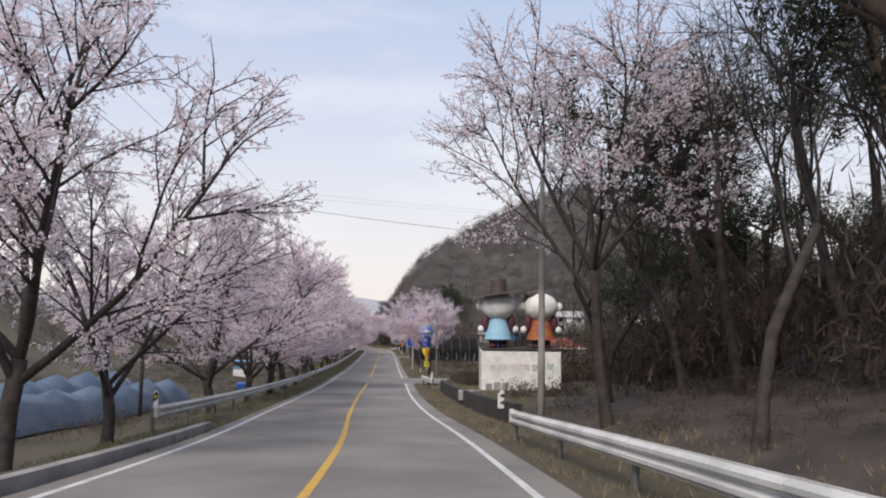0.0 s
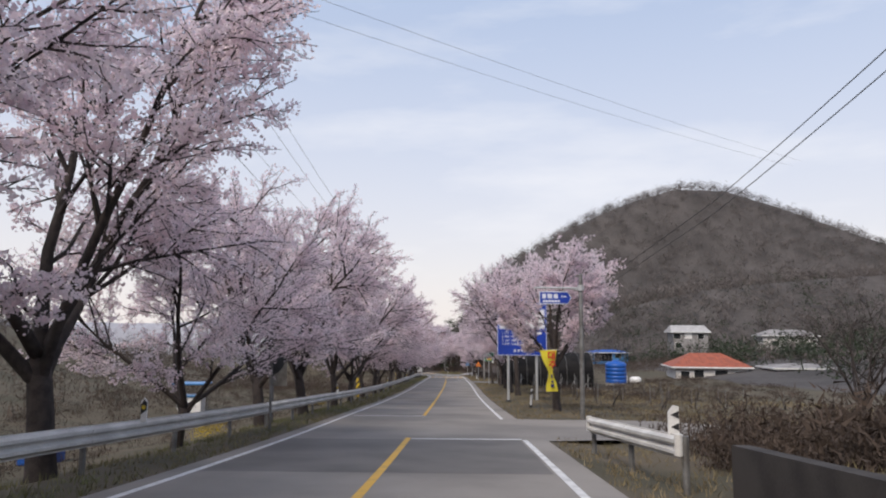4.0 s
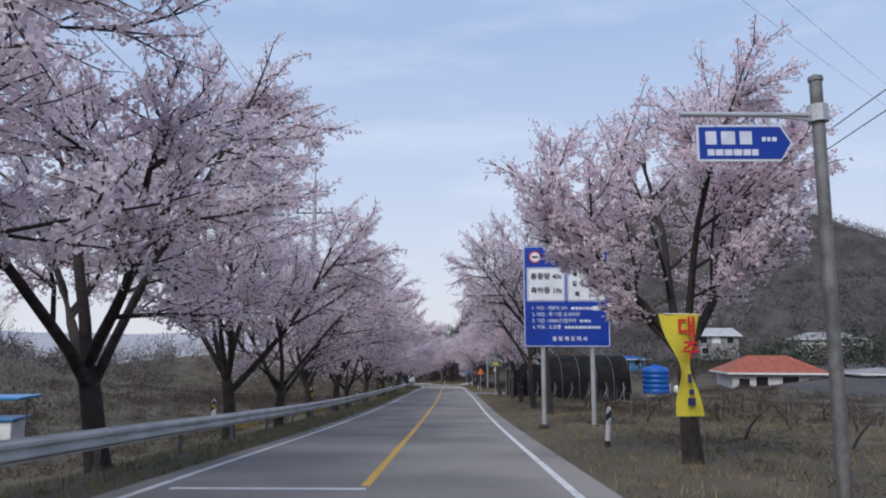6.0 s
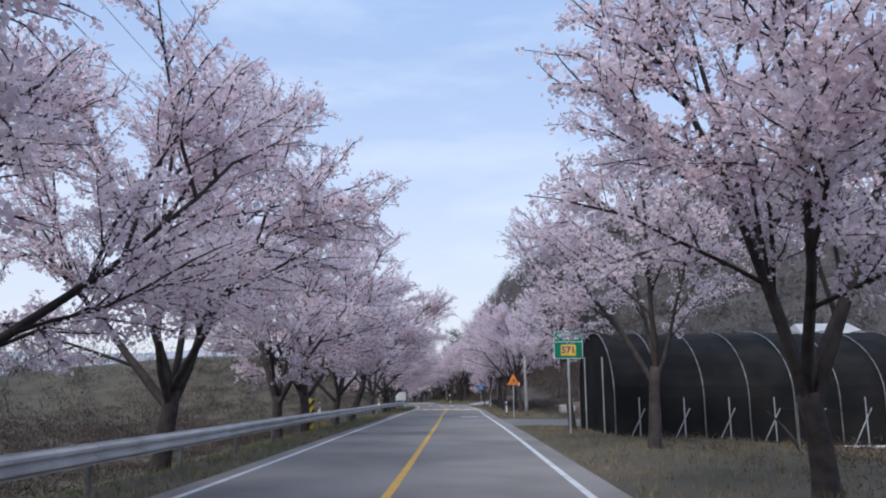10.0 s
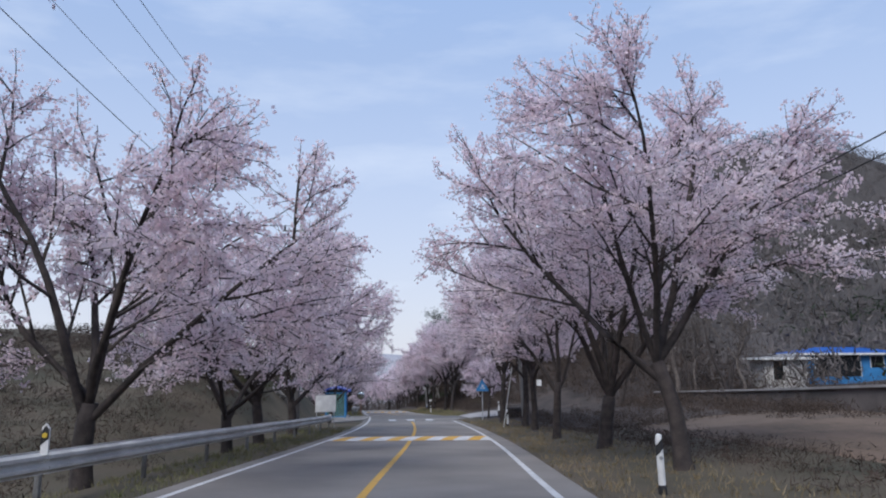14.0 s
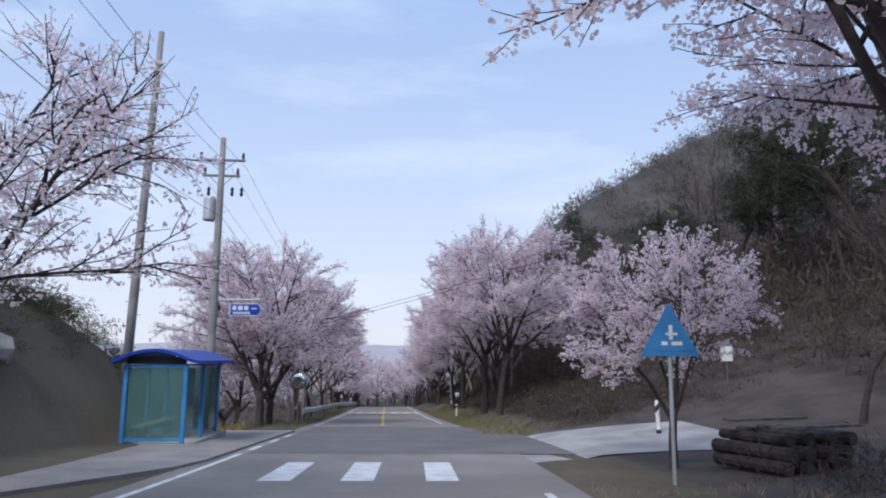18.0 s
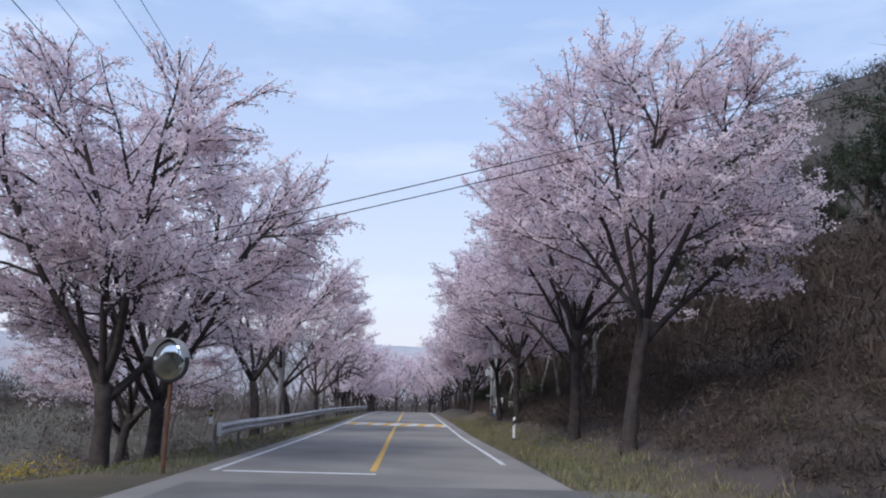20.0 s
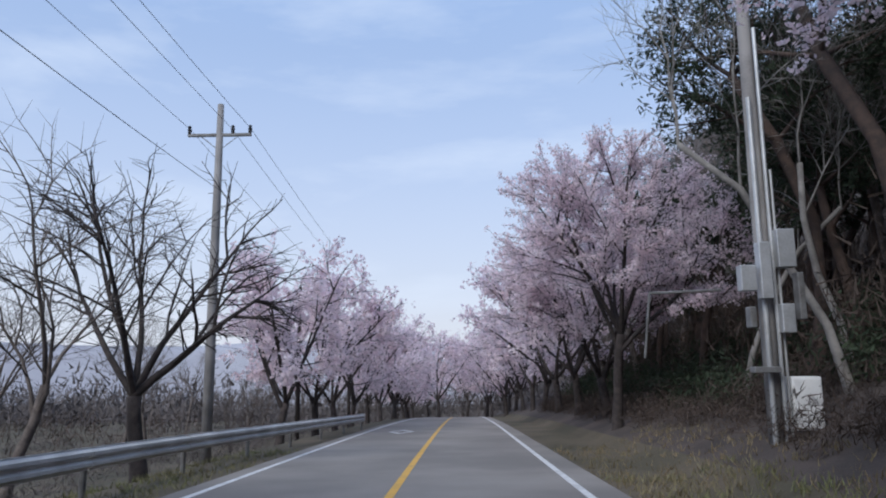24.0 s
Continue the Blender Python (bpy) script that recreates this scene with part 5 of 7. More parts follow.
def pole_fittings():
    """The boxes on the pole at the wood's edge and the transformer on the corner pole."""
    m = standing(261.6, 7.2, -0.7)
    ob = thing("electrical_box", m, "pale grey electrical boxes strapped to a concrete pole", "electrical box")
    for k, (x0, z0, w, h) in enumerate(((0.12, 4.0, 0.34, 0.75), (-0.62, 3.55, 0.3, 0.5), (-0.24, 3.4, 0.22, 1.1), (0.1, 2.75, 0.25, 0.55), (-0.5, 2.85, 0.12, 0.4), (0.45, 3.0, 0.12, 0.9), (-0.5, 2.0, 0.5, 0.12))):
        part("box", boxes(((x0, -0.42, z0), (x0 + w, -0.18, z0 + h)), bevel=0.015), STEEL if k < 4 else STEEL_DARK, ob)
    part("pipe", rods(((-0.12, -0.2, 0.3), (-0.12, -0.2, 7.5), 0.05), ((0.1, -0.2, 0.5), (0.1, -0.2, 9.0), 0.04), ((0.22, -0.15, 0.5), (0.22, -0.15, 6.0), 0.03), sides=8), STEEL, ob)
    part("bracket", rods(((-2.3, -0.1, 3.55), (-0.9, -0.1, 3.6), 0.03), ((-2.3, -0.1, 3.55), (-2.45, -0.1, 2.3), 0.025), sides=6), STEEL_DARK, ob)
    cab = thing("electrical_cabinet", standing(261.6, 7.75, -0.72), "white metal electrical cabinet mounted low beside the pole", "electrical cabinet")
    b = part("body", boxes(((-0.28, -0.2, 0.75), (0.28, 0.12, 1.75)), bevel=0.015), WHITE_PAINT, cab)
    part("door", boxes(((-0.25, -0.225, 0.79), (0.25, -0.205, 1.71)), bevel=0.006), WHITE_PAINT, cab)
    part("hinge", boxes(((-0.29, -0.235, 1.0), (-0.25, -0.21, 1.08)), ((-0.29, -0.235, 1.45), (-0.25, -0.21, 1.53))), STEEL_DARK, cab)
    for x in (-0.2, 0.2):
        part("leg", rods(((x, 0, 0.3), (x, 0, 0.76), 0.03), sides=8), STEEL_DARK, cab)
    m = standing(217.2, -7.2)
    tr = thing("transformer", m, "grey transformer can and switch gear high on the corner pole", "transformer")
    part("tank", lathe([(0.24, 8.9), (0.26, 8.95), (0.26, 9.85), (0.2, 9.95)], 14), STEEL, tr).location = (-0.42, 0, 0)
    for x in (-0.5, 0.5, 0.9):
        part("bushing", lathe([(0.05, 10.0), (0.08, 10.1), (0.05, 10.2), (0.08, 10.3), (0.03, 10.4)], 8), RUBBER_BLACK, tr).location = (x, 0, 0)
    part("meter_bracket", rods(((0.2, 0, 3.2), (0.75, 0, 3.2), 0.02), ((0.2, 0, 2.6), (0.75, 0, 2.6), 0.02), ((0.75, 0, 2.6), (0.75, 0, 3.2), 0.02), sides=6), STEEL_DARK, tr)
    card = thing("notice_plate", standing(255.5, 7.8, 0, -8), "small cream and green notice plate on a stake in the brush", "sign")
    part("stake", rods(((0, 0.03, -0.2), (0, 0.03, 0.7), 0.02), sides=6), STEEL_DARK, card)
    part("plate", boxes(((-0.2, -0.012, 0.28), (0.2, 0.012, 0.8)), bevel=0.004), material("cream_plate", (0.62, 0.58, 0.40), (0.50, 0.48, 0.34), rough=0.6), card)
    part("band", boxes(((-0.19, -0.017, 0.29), (0.19, -0.013, 0.42))), material("plate_green", (0.16, 0.42, 0.30), rough=0.6, bump=0), card)
    post = thing("marker_sign", standing(254.4, 6.5), "small pale marker plate on a stake in the brush", "marker")
    part("stake", rods(((0, 0.02, -0.2), (0, 0.02, 0.72), 0.02), sides=6), STEEL_DARK, post)
    part("plate", boxes(((-0.08, -0.01, 0.3), (0.08, 0.01, 0.75)), bevel=0.004), WHITE_PAINT, post)
    part("band", boxes(((-0.08, -0.014, 0.3), (0.08, -0.011, 0.4))), BLUE_LIGHT, post)


pole_fittings()
street_sign(standing(217.2, -7.2) @ pose(0, 0, 0, 0, 0, 180) @ pose(0, 0, 0, 0, 0, 180), 0, -2.0, 1.35, 5.0 - float(height(217.2, -7.2)), "blue arrow-shaped street sign on the corner utility pole", pole=False)


def wire(a, b, sag, label, r=0.013):
    n = 18
    line = [(Vector(a).lerp(Vector(b), k / n) - Vector((0, 0, 4 * sag * (k / n) * (1 - k / n))), r) for k in range(n + 1)]
    v, f = tubes([line], lambda q: 4)
    return tagged(mesh_object("overhead_wire", v, f, CABLE), label, "cable", "overhead wires")


LINE = "black overhead wire strung between utility poles"
left_poles = [(-20, -6.5, 11.0), (48.2, -6.1, 11.6), (100.6, -7.1, 12.2), (138.4, -6.9, 11.8), (185.5, -6.8, 11.0), (217.2, -7.2, 10.9), (270.3, -7.0, 10.4), (330, -7.4, 10.5)]
for (y0, e0, h0), (y1, e1, h1) in zip(left_poles, left_poles[1:]):
    for off, dz in ((-1.05, 0.3), (0.4, 0.3), (1.05, 0.3), (0.1, -1.9)):
        wire(at(y0, e0 + off, h0 + dz), at(y1, e1 + off, h1 + dz), 0.7 if dz > 0 else 0.9, LINE, 0.008 if dz > 0 else 0.01)
# lines that cross the road
wire(at(38, -14, 12.0), at(42, 24, 9.5), 0.8, "black overhead wire crossing high over the road", 0.015)
for k in range(2):
    wire(at(45 + 2 * k, -26.5, 15), at(117 + 2 * k, 40.5, 25.6), 0.8, "thin overhead wire crossing high over the road", 0.009)
for k in range(2):
    wire(at(20.0, 5.9, 8.0 - 0.3 * k), at(68, 12, 8.9 - 0.5 * k), 0.4, LINE, 0.014)
    wire(at(68, 12, 8.9 - 0.5 * k), at(150.8, 9.1, 5.9 - 0.35 * k), 0.5, LINE, 0.014)
    wire(at(150.8, 9.1, 5.9 - 0.35 * k), at(187.6, 6.7, 7.6 - 0.35 * k), 0.5, LINE, 0.014)
    wire(at(223 + 0.5 * k, -7.0, 4.2 - 0.1 * k), at(223 + 0.5 * k, 30, 15.6 - 0.2 * k), 0.4, "black overhead wire crossing the road towards the wooded hill", 0.014)

# ---- statues on their plinth ----
def plinth():
    m = pose(*at(36.6, 8.85, 0.6), 0, 0, heading(36.6) - 4)
    ob = thing("plinth", m, "white painted statue plinth with faded lettering and stains", "plinth")
    part("block", boxes(((-2.15, 0, -0.3), (2.15, 1.6, 2.15)), bevel=0.03), WHITE_PAINT, ob)
    part("top_slab", boxes(((-2.1, -0.02, 2.15), (2.1, 1.62, 2.3)), bevel=0.02), CONCRETE_DARK, ob, "dark slab under the statues")
    part("step", boxes(((-2.9, -0.7, -0.4), (2.3, 0.0, -0.02)), bevel=0.02), CONCRETE, ob)
    part("slab", boxes(((-3.4, -1.0, -0.35), (-2.2, -0.3, 0.1)), bevel=0.02), CONCRETE, ob)
    pink = material("faded_pink_paint", (0.62, 0.40, 0.46), rough=0.7, bump=0)
    green = material("faded_green_paint", (0.30, 0.42, 0.36), rough=0.7, bump=0)
    grey = material("faded_grey_paint", (0.30, 0.32, 0.35), rough=0.7, bump=0)
    lettering("생명과", 0.36, grey, ob, (-1.2, -0.004, 1.25))
    lettering("태양", 0.42, pink, ob, (-0.3, -0.004, 1.28))
    lettering("의 땅", 0.38, grey, ob, (0.5, -0.004, 1.24), bold=0.01)
    lettering("충북", 0.5, green, ob, (1.35, -0.004, 1.27), bold=0.01)
    rng = random.Random(5)
    for k in range(9):
        x = -1.9 + 0.43 * k
        part("stain", boxes(((x, -0.003, 0.05), (x + rng.uniform(0.2, 0.42), 0.0, 0.1 + rng.uniform(0.05, 0.4)))), CONCRETE, ob)


plinth()


def statue(x, hat, coat, label):
    """A plain rounded figure: legs, flared coat, arms and a large head, in one mesh."""
    bm = bmesh.new()

    def blob(c, r, mat, seg=20):
        made = bmesh.ops.create_uvsphere(bm, u_segments=seg, v_segments=12, radius=1, matrix=Matrix.Translation(c) @ Matrix.Diagonal((*r, 1)))
        for f in {f for v in made["verts"] for f in v.link_faces}:
            f.material_index, f.smooth = mat, True

    def cone(z0, z1, r0, r1, mat, cx=0.0):
        made = bmesh.ops.create_cone(bm, cap_ends=True, segments=20, radius1=r0, radius2=r1, depth=z1 - z0, matrix=Matrix.Translation((cx, 0, (z0 + z1) / 2)))
        for f in {f for v in made["verts"] for f in v.link_faces}:
            f.material_index = mat

    for s in (-1, 1):
        cone(0.0, 0.5, 0.2, 0.22, 2, 0.22 * s)
        blob((0.24 * s, -0.08, 0.09), (0.22, 0.3, 0.12), 2)
        blob((0.62 * s, -0.05, 1.15), (0.2, 0.2, 0.42), 2)
        blob((0.82 * s, -0.12, 0.85), (0.15, 0.15, 0.17), 0)
        blob((0.88 * s, 0, 1.95), (0.17, 0.1, 0.2), 0)
    cone(0.4, 1.45, 0.66, 0.36, 1)
    blob((0, 0, 1.95), (0.82, 0.72, 0.68), 0, 28)
    if hat:
        cone(2.5, 2.56, 1.22, 1.14, 3)
        cone(2.52, 3.2, 0.46, 0.36, 3)
        for v in bm.verts:
            if v.co.z > 2.495:
                v.co.z += 0.16 * v.co.x
    else:
        blob((0, 0.16, 2.12), (0.86, 0.68, 0.62), 3, 28)
        blob((-0.5, -0.1, 2.5), (0.3, 0.3, 0.16), 3)
    m = pose(*at(36.6, 8.85, 0.6), 0, 0, heading(36.6) - 4) @ pose(x, 0.75, 2.3) @ Matrix.Scale(1.16, 4)
    ob = part("statue", bm, WHITE_PAINT)
    for mm in (coat, material("statue_dark_cloth", (0.10, 0.03, 0.045), (0.06, 0.02, 0.03), rough=0.6), material("statue_dark_brown", (0.05, 0.035, 0.03), (0.07, 0.05, 0.04), rough=0.6)):
        ob.data.materials.append(mm)
    ob.matrix_basis = m
    return tagged(ob, label, "statue")


statue(-1.2, True, material("statue_blue_coat", (0.28, 0.50, 0.66), (0.24, 0.44, 0.58), rough=0.6), "round-headed painted statue with a wide hat and pale blue coat")
statue(1.15, False, material("statue_red_coat", (0.30, 0.05, 0.05), (0.36, 0.16, 0.04), rough=0.6), "round-headed painted statue with dark hair and red coat")


# ---- buildings ----
def tunnel():
    """A long hoop tunnel under black shade net, its end wall towards the road."""
    ob = thing("greenhouse_tunnel", pose(*at(130.6, 7.0, -0.3), 0, 0, heading(130) - 1), "large tunnel greenhouse covered in black shade netting", "greenhouse")
    half, h, length = 4.1, 4.4, 11.5
    arch = [(-half, 0.0)] + [(-half * math.cos(math.pi * k / 18), 1.9 + (h - 1.9) * math.sin(math.pi * k / 18)) for k in range(19)] + [(half, 0.0)]
    bm = bmesh.new()
    n = 12
    rings = []
    for i in range(n + 1):
        x = length * i / n
        sag = 0.05 * (i % 2)
        rings.append([bm.verts.new((x, y, max(0, z - sag))) for y, z in arch])
    for a, b in zip(rings, rings[1:]):
        for k in range(len(arch) - 1):
            bm.faces.new((a[k], a[k + 1], b[k + 1], b[k]))
    part("cover", bm, NET_BLACK, ob)
    for x, nm in ((0.03, "end_wall"), (length - 0.03, "end_wall")):
        bm = bmesh.new()
        bm.faces.new([bm.verts.new((x, y * 0.995, z * 0.995)) for y, z in arch])
        part(nm, bm, NET_BLACK, ob, "black net end wall")
    for i in range(0, 8):
        x = length * i / 7
        line = [(Vector((x, y * 1.012, z * 1.012)), 0.026) for y, z in arch]
        v, f = tubes([line], lambda r: 6)
        mesh_object("hoop", v, f, STEEL_DARK, ob)
        if i < 7:
            part("strut", rods(((x + 0.3, -half - 0.05, 0.0), (x + 1.1, -half - 0.05, 1.5), 0.02), ((x + 0.9, -half - 0.04, 0.0), (x + 0.9, -half - 0.04, 1.9), 0.025), sides=6), STEEL, ob)
    part("ground_pipe", rods(((0, -half - 0.1, 0.12), (length, -half - 0.1, 0.12), 0.06), sides=8), WHITE_PAINT, ob)
    part("door_post", rods(((-0.05, -half * 0.55, 0), (-0.05, -half * 0.55, 3.4), 0.03), ((-0.05, half * 0.5, 0), (-0.05, half * 0.5, 3.4), 0.03), sides=8), STEEL, ob)


tunnel()


def water_tank():
    ob = thing("water_tank", standing(132.5, 22.6), "blue plastic water tank with ribs and a domed lid", "tank")
    part("stand", lathe([(1.5, -0.2), (1.5, 0.25)], 20), CONCRETE, ob)
    prof = [(1.32, 0.25)]
    for k in range(5):
        z = 0.3 + 0.5 * k
        prof += [(1.36, z), (1.36, z + 0.38), (1.32, z + 0.42), (1.32, z + 0.48)]
    prof += [(1.3, 2.75), (1.1, 2.95), (0.5, 3.05)]
    part("body", lathe(prof, 32), BLUE_TANK, ob, smooth=True)
    part("lid", lathe([(0.45, 3.03), (0.45, 3.14), (0.3, 3.2), (0.05, 3.22)], 20), BLUE_TANK, ob)
    part("pipe", rods(((1.4, -0.2, 0.0), (1.4, -0.2, 1.2), 0.05), ((1.4, -0.2, 1.2), (1.1, -0.1, 1.2), 0.05), sides=8), WHITE_PAINT, ob)
    sack = tagged(part("plastic_sheet", boxes(((-0.7, -0.5, -0.1), (0.7, 0.5, 0.8)), bevel=0.25), WHITE_PAINT), "crumpled white plastic sheeting beside the blue tank", "sheet")
    sack.matrix_basis = standing(132.0, 25.0)


water_tank()


def hip_roof(bm, w, l, z, rise, over, inset):
    a = [bm.verts.new(p) for p in ((-w / 2 - over, -l / 2 - over, z), (w / 2 + over, -l / 2 - over, z), (w / 2 + over, l / 2 + over, z), (-w / 2 - over, l / 2 + over, z))]
    r = [bm.verts.new((-w / 2 + inset, 0, z + rise)), bm.verts.new((w / 2 - inset, 0, z + rise))]
    bm.faces.new((a[0], a[1], r[1], r[0]))
    bm.faces.new((a[1], a[2], r[1]))
    bm.faces.new((a[2], a[3], r[0], r[1]))
    bm.faces.new((a[3], a[0], r[0]))
    bm.faces.new(a[::-1])
    bmesh.ops.recalc_face_normals(bm, faces=bm.faces)
    return bm


def farmhouse(m, w, l, wall_h, rise, roof_mat, wall_mat, label, doors, inset=2.5, gable=False, ridges=True):
    ob = thing("house", m, label, "house")
    wall = part("wall", boxes(((-w / 2, -l / 2, -1.0), (w / 2, l / 2, wall_h)), bevel=0.03), wall_mat, ob)
    bm = hip_roof(bmesh.new(), w, l, wall_h + 0.003, rise, 0.6, 0.0 if gable else inset)
    roof = part("roof", bm, roof_mat, ob)
    part("eave_board", boxes(((-w / 2 - 0.62, -l / 2 - 0.64, wall_h - 0.16), (w / 2 + 0.62, -l / 2 - 0.58, wall_h + 0.02)), ((-w / 2 - 0.64, -l / 2 - 0.6, wall_h - 0.16), (-w / 2 - 0.58, l / 2 + 0.6, wall_h + 0.02))), WHITE_PAINT, roof)
    if ridges:
        n = int(w / 0.9)
        for k in range(n):
            x0 = -w / 2 - 0.5 + (w + 1.0) * k / n
            xt = max(-w / 2 + inset, min(w / 2 - inset, x0))
            u = 1 - min(1, abs(x0 - xt) / (inset + 0.6)) if x0 != xt else 1.0
            top = Vector((xt, 0, wall_h + rise + 0.02)) if u == 1 else Vector((x0, -(l / 2 + 0.6) * (1 - u), wall_h + rise * u + 0.02))
            part("roof_rib", rods(((x0, -l / 2 - 0.6, wall_h + 0.02), tuple(top), 0.04), sides=5), roof_mat, roof)
    for x, ww, z0, hh, mat in doors:
        win = part("window" if z0 > 0.3 else "door", boxes(((x, -l / 2 - 0.03, z0), (x + ww, -l / 2 + 0.05, z0 + hh))), mat, ob)
        part("surround", boxes(((x - 0.06, -l / 2 - 0.05, z0 + hh), (x + ww + 0.06, -l / 2, z0 + hh + 0.08)), ((x - 0.06, -l / 2 - 0.05, z0 - 0.02), (x, -l / 2, z0 + hh)), ((x + ww, -l / 2 - 0.05, z0 - 0.02), (x + ww + 0.06, -l / 2, z0 + hh))), WHITE_PAINT, win)
    return ob


def put_house(y, d, z, turn):
    p = at(y, d)
    p.z += z
    return pose(*p, 0, 0, heading(y) + turn)


ROOF_PALE = material("pale_roof", (0.42, 0.41, 0.41), (0.32, 0.31, 0.31), rough=0.8, scale=1.0, fine=20)
farmhouse(put_house(134, 35.0, 0.0, -6), 9.0, 6, 2.5, 1.7, ROOF_RED, WALL_WHITE, "single-storey white farmhouse with a red-orange hipped roof", ((-3.9, 1.1, 0.9, 1.0, DARK_VOID), (-2.2, 1.2, 0.1, 2.0, DARK_VOID), (0.4, 1.6, 0.1, 2.0, DARK_VOID), (2.9, 1.0, 0.9, 1.0, DARK_VOID)))
farmhouse(put_house(130.5, 46.0, 0.1, -4), 8, 5, 2.3, 0.5, WALL_GREY, WALL_WHITE, "low white outbuilding with a flat grey roof beside the farmhouse", ((-3.0, 1.2, 0.1, 1.9, DARK_VOID), (1.0, 1.4, 0.1, 1.9, DARK_VOID)), ridges=False)
farmhouse(put_house(204, 60.0, 6.2, -10), 8, 7, 4.2, 1.6, ROOF_PALE, WALL_GREY, "two-storey grey house with a pale gabled roof on the hillside", ((-4.0, 1.6, 2.6, 1.2, DARK_VOID), (-1.4, 1.6, 2.6, 1.2, WHITE_PAINT), (1.6, 1.4, 2.6, 1.2, DARK_VOID), (-3.6, 1.4, 0.4, 1.2, DARK_VOID)), gable=True, ridges=False)
farmhouse(put_house(200, 82.0, 6.5, -12), 12, 7, 3.0, 1.4, WALL_GREY, WALL_WHITE, "low pale house with a grey roof on the hillside", ((-4.0, 1.4, 0.6, 1.2, DARK_VOID), (2.0, 1.4, 0.6, 1.2, DARK_VOID)), ridges=False)
farmhouse(put_house(205, 33.6, 3.0, -4), 3.8, 3.2, 2.0, 0.3, WALL_GREY, WALL_WHITE, "small white shed with a flat roof on the field bank", ((-1.2, 0.9, 0.1, 1.6, DARK_VOID),), ridges=False)
# The wide near-black panel paints the shade inside the barn's open front.
farmhouse(put_house(207, 41.0, 3.2, -4), 9, 5, 2.3, 0.6, BLUE_TANK, BLUE_LIGHT, "long blue metal barn on the bank, its open front a panel painted dark as shade", ((-3.6, 4.2, 0.2, 2.0, DARK_VOID), (1.6, 1.2, 1.0, 1.0, DARK_VOID)), ridges=False)
OLD_WALL = material("old_wall", (0.15, 0.13, 0.122), (0.085, 0.075, 0.07), rough=0.95, scale=0.7, fine=20, bump=0.4)
strip("bank_wall", 140, 202, 20.6, 21.0, 2.0, OLD_WALL, "long grey retaining wall with a pale coping behind the field", "wall", thick=3.0)
strip("bank_wall_coping", 140, 202, 20.45, 21.15, 2.12, CONCRETE, "pale concrete coping on the long retaining wall", "wall", thick=0.12)

block = thing("concrete_block", standing(150.6, 9.0), "pale concrete block at the foot of the field pole", "block")
part("block", boxes(((-0.5, -0.45, -0.3), (0.5, 0.55, 0.5)), bevel=0.03), CONCRETE, block)
part("pipe", rods(((0.6, -0.85, 0.1), (1.6, -1.1, 0.05), 0.06), sides=8), CONCRETE, block)


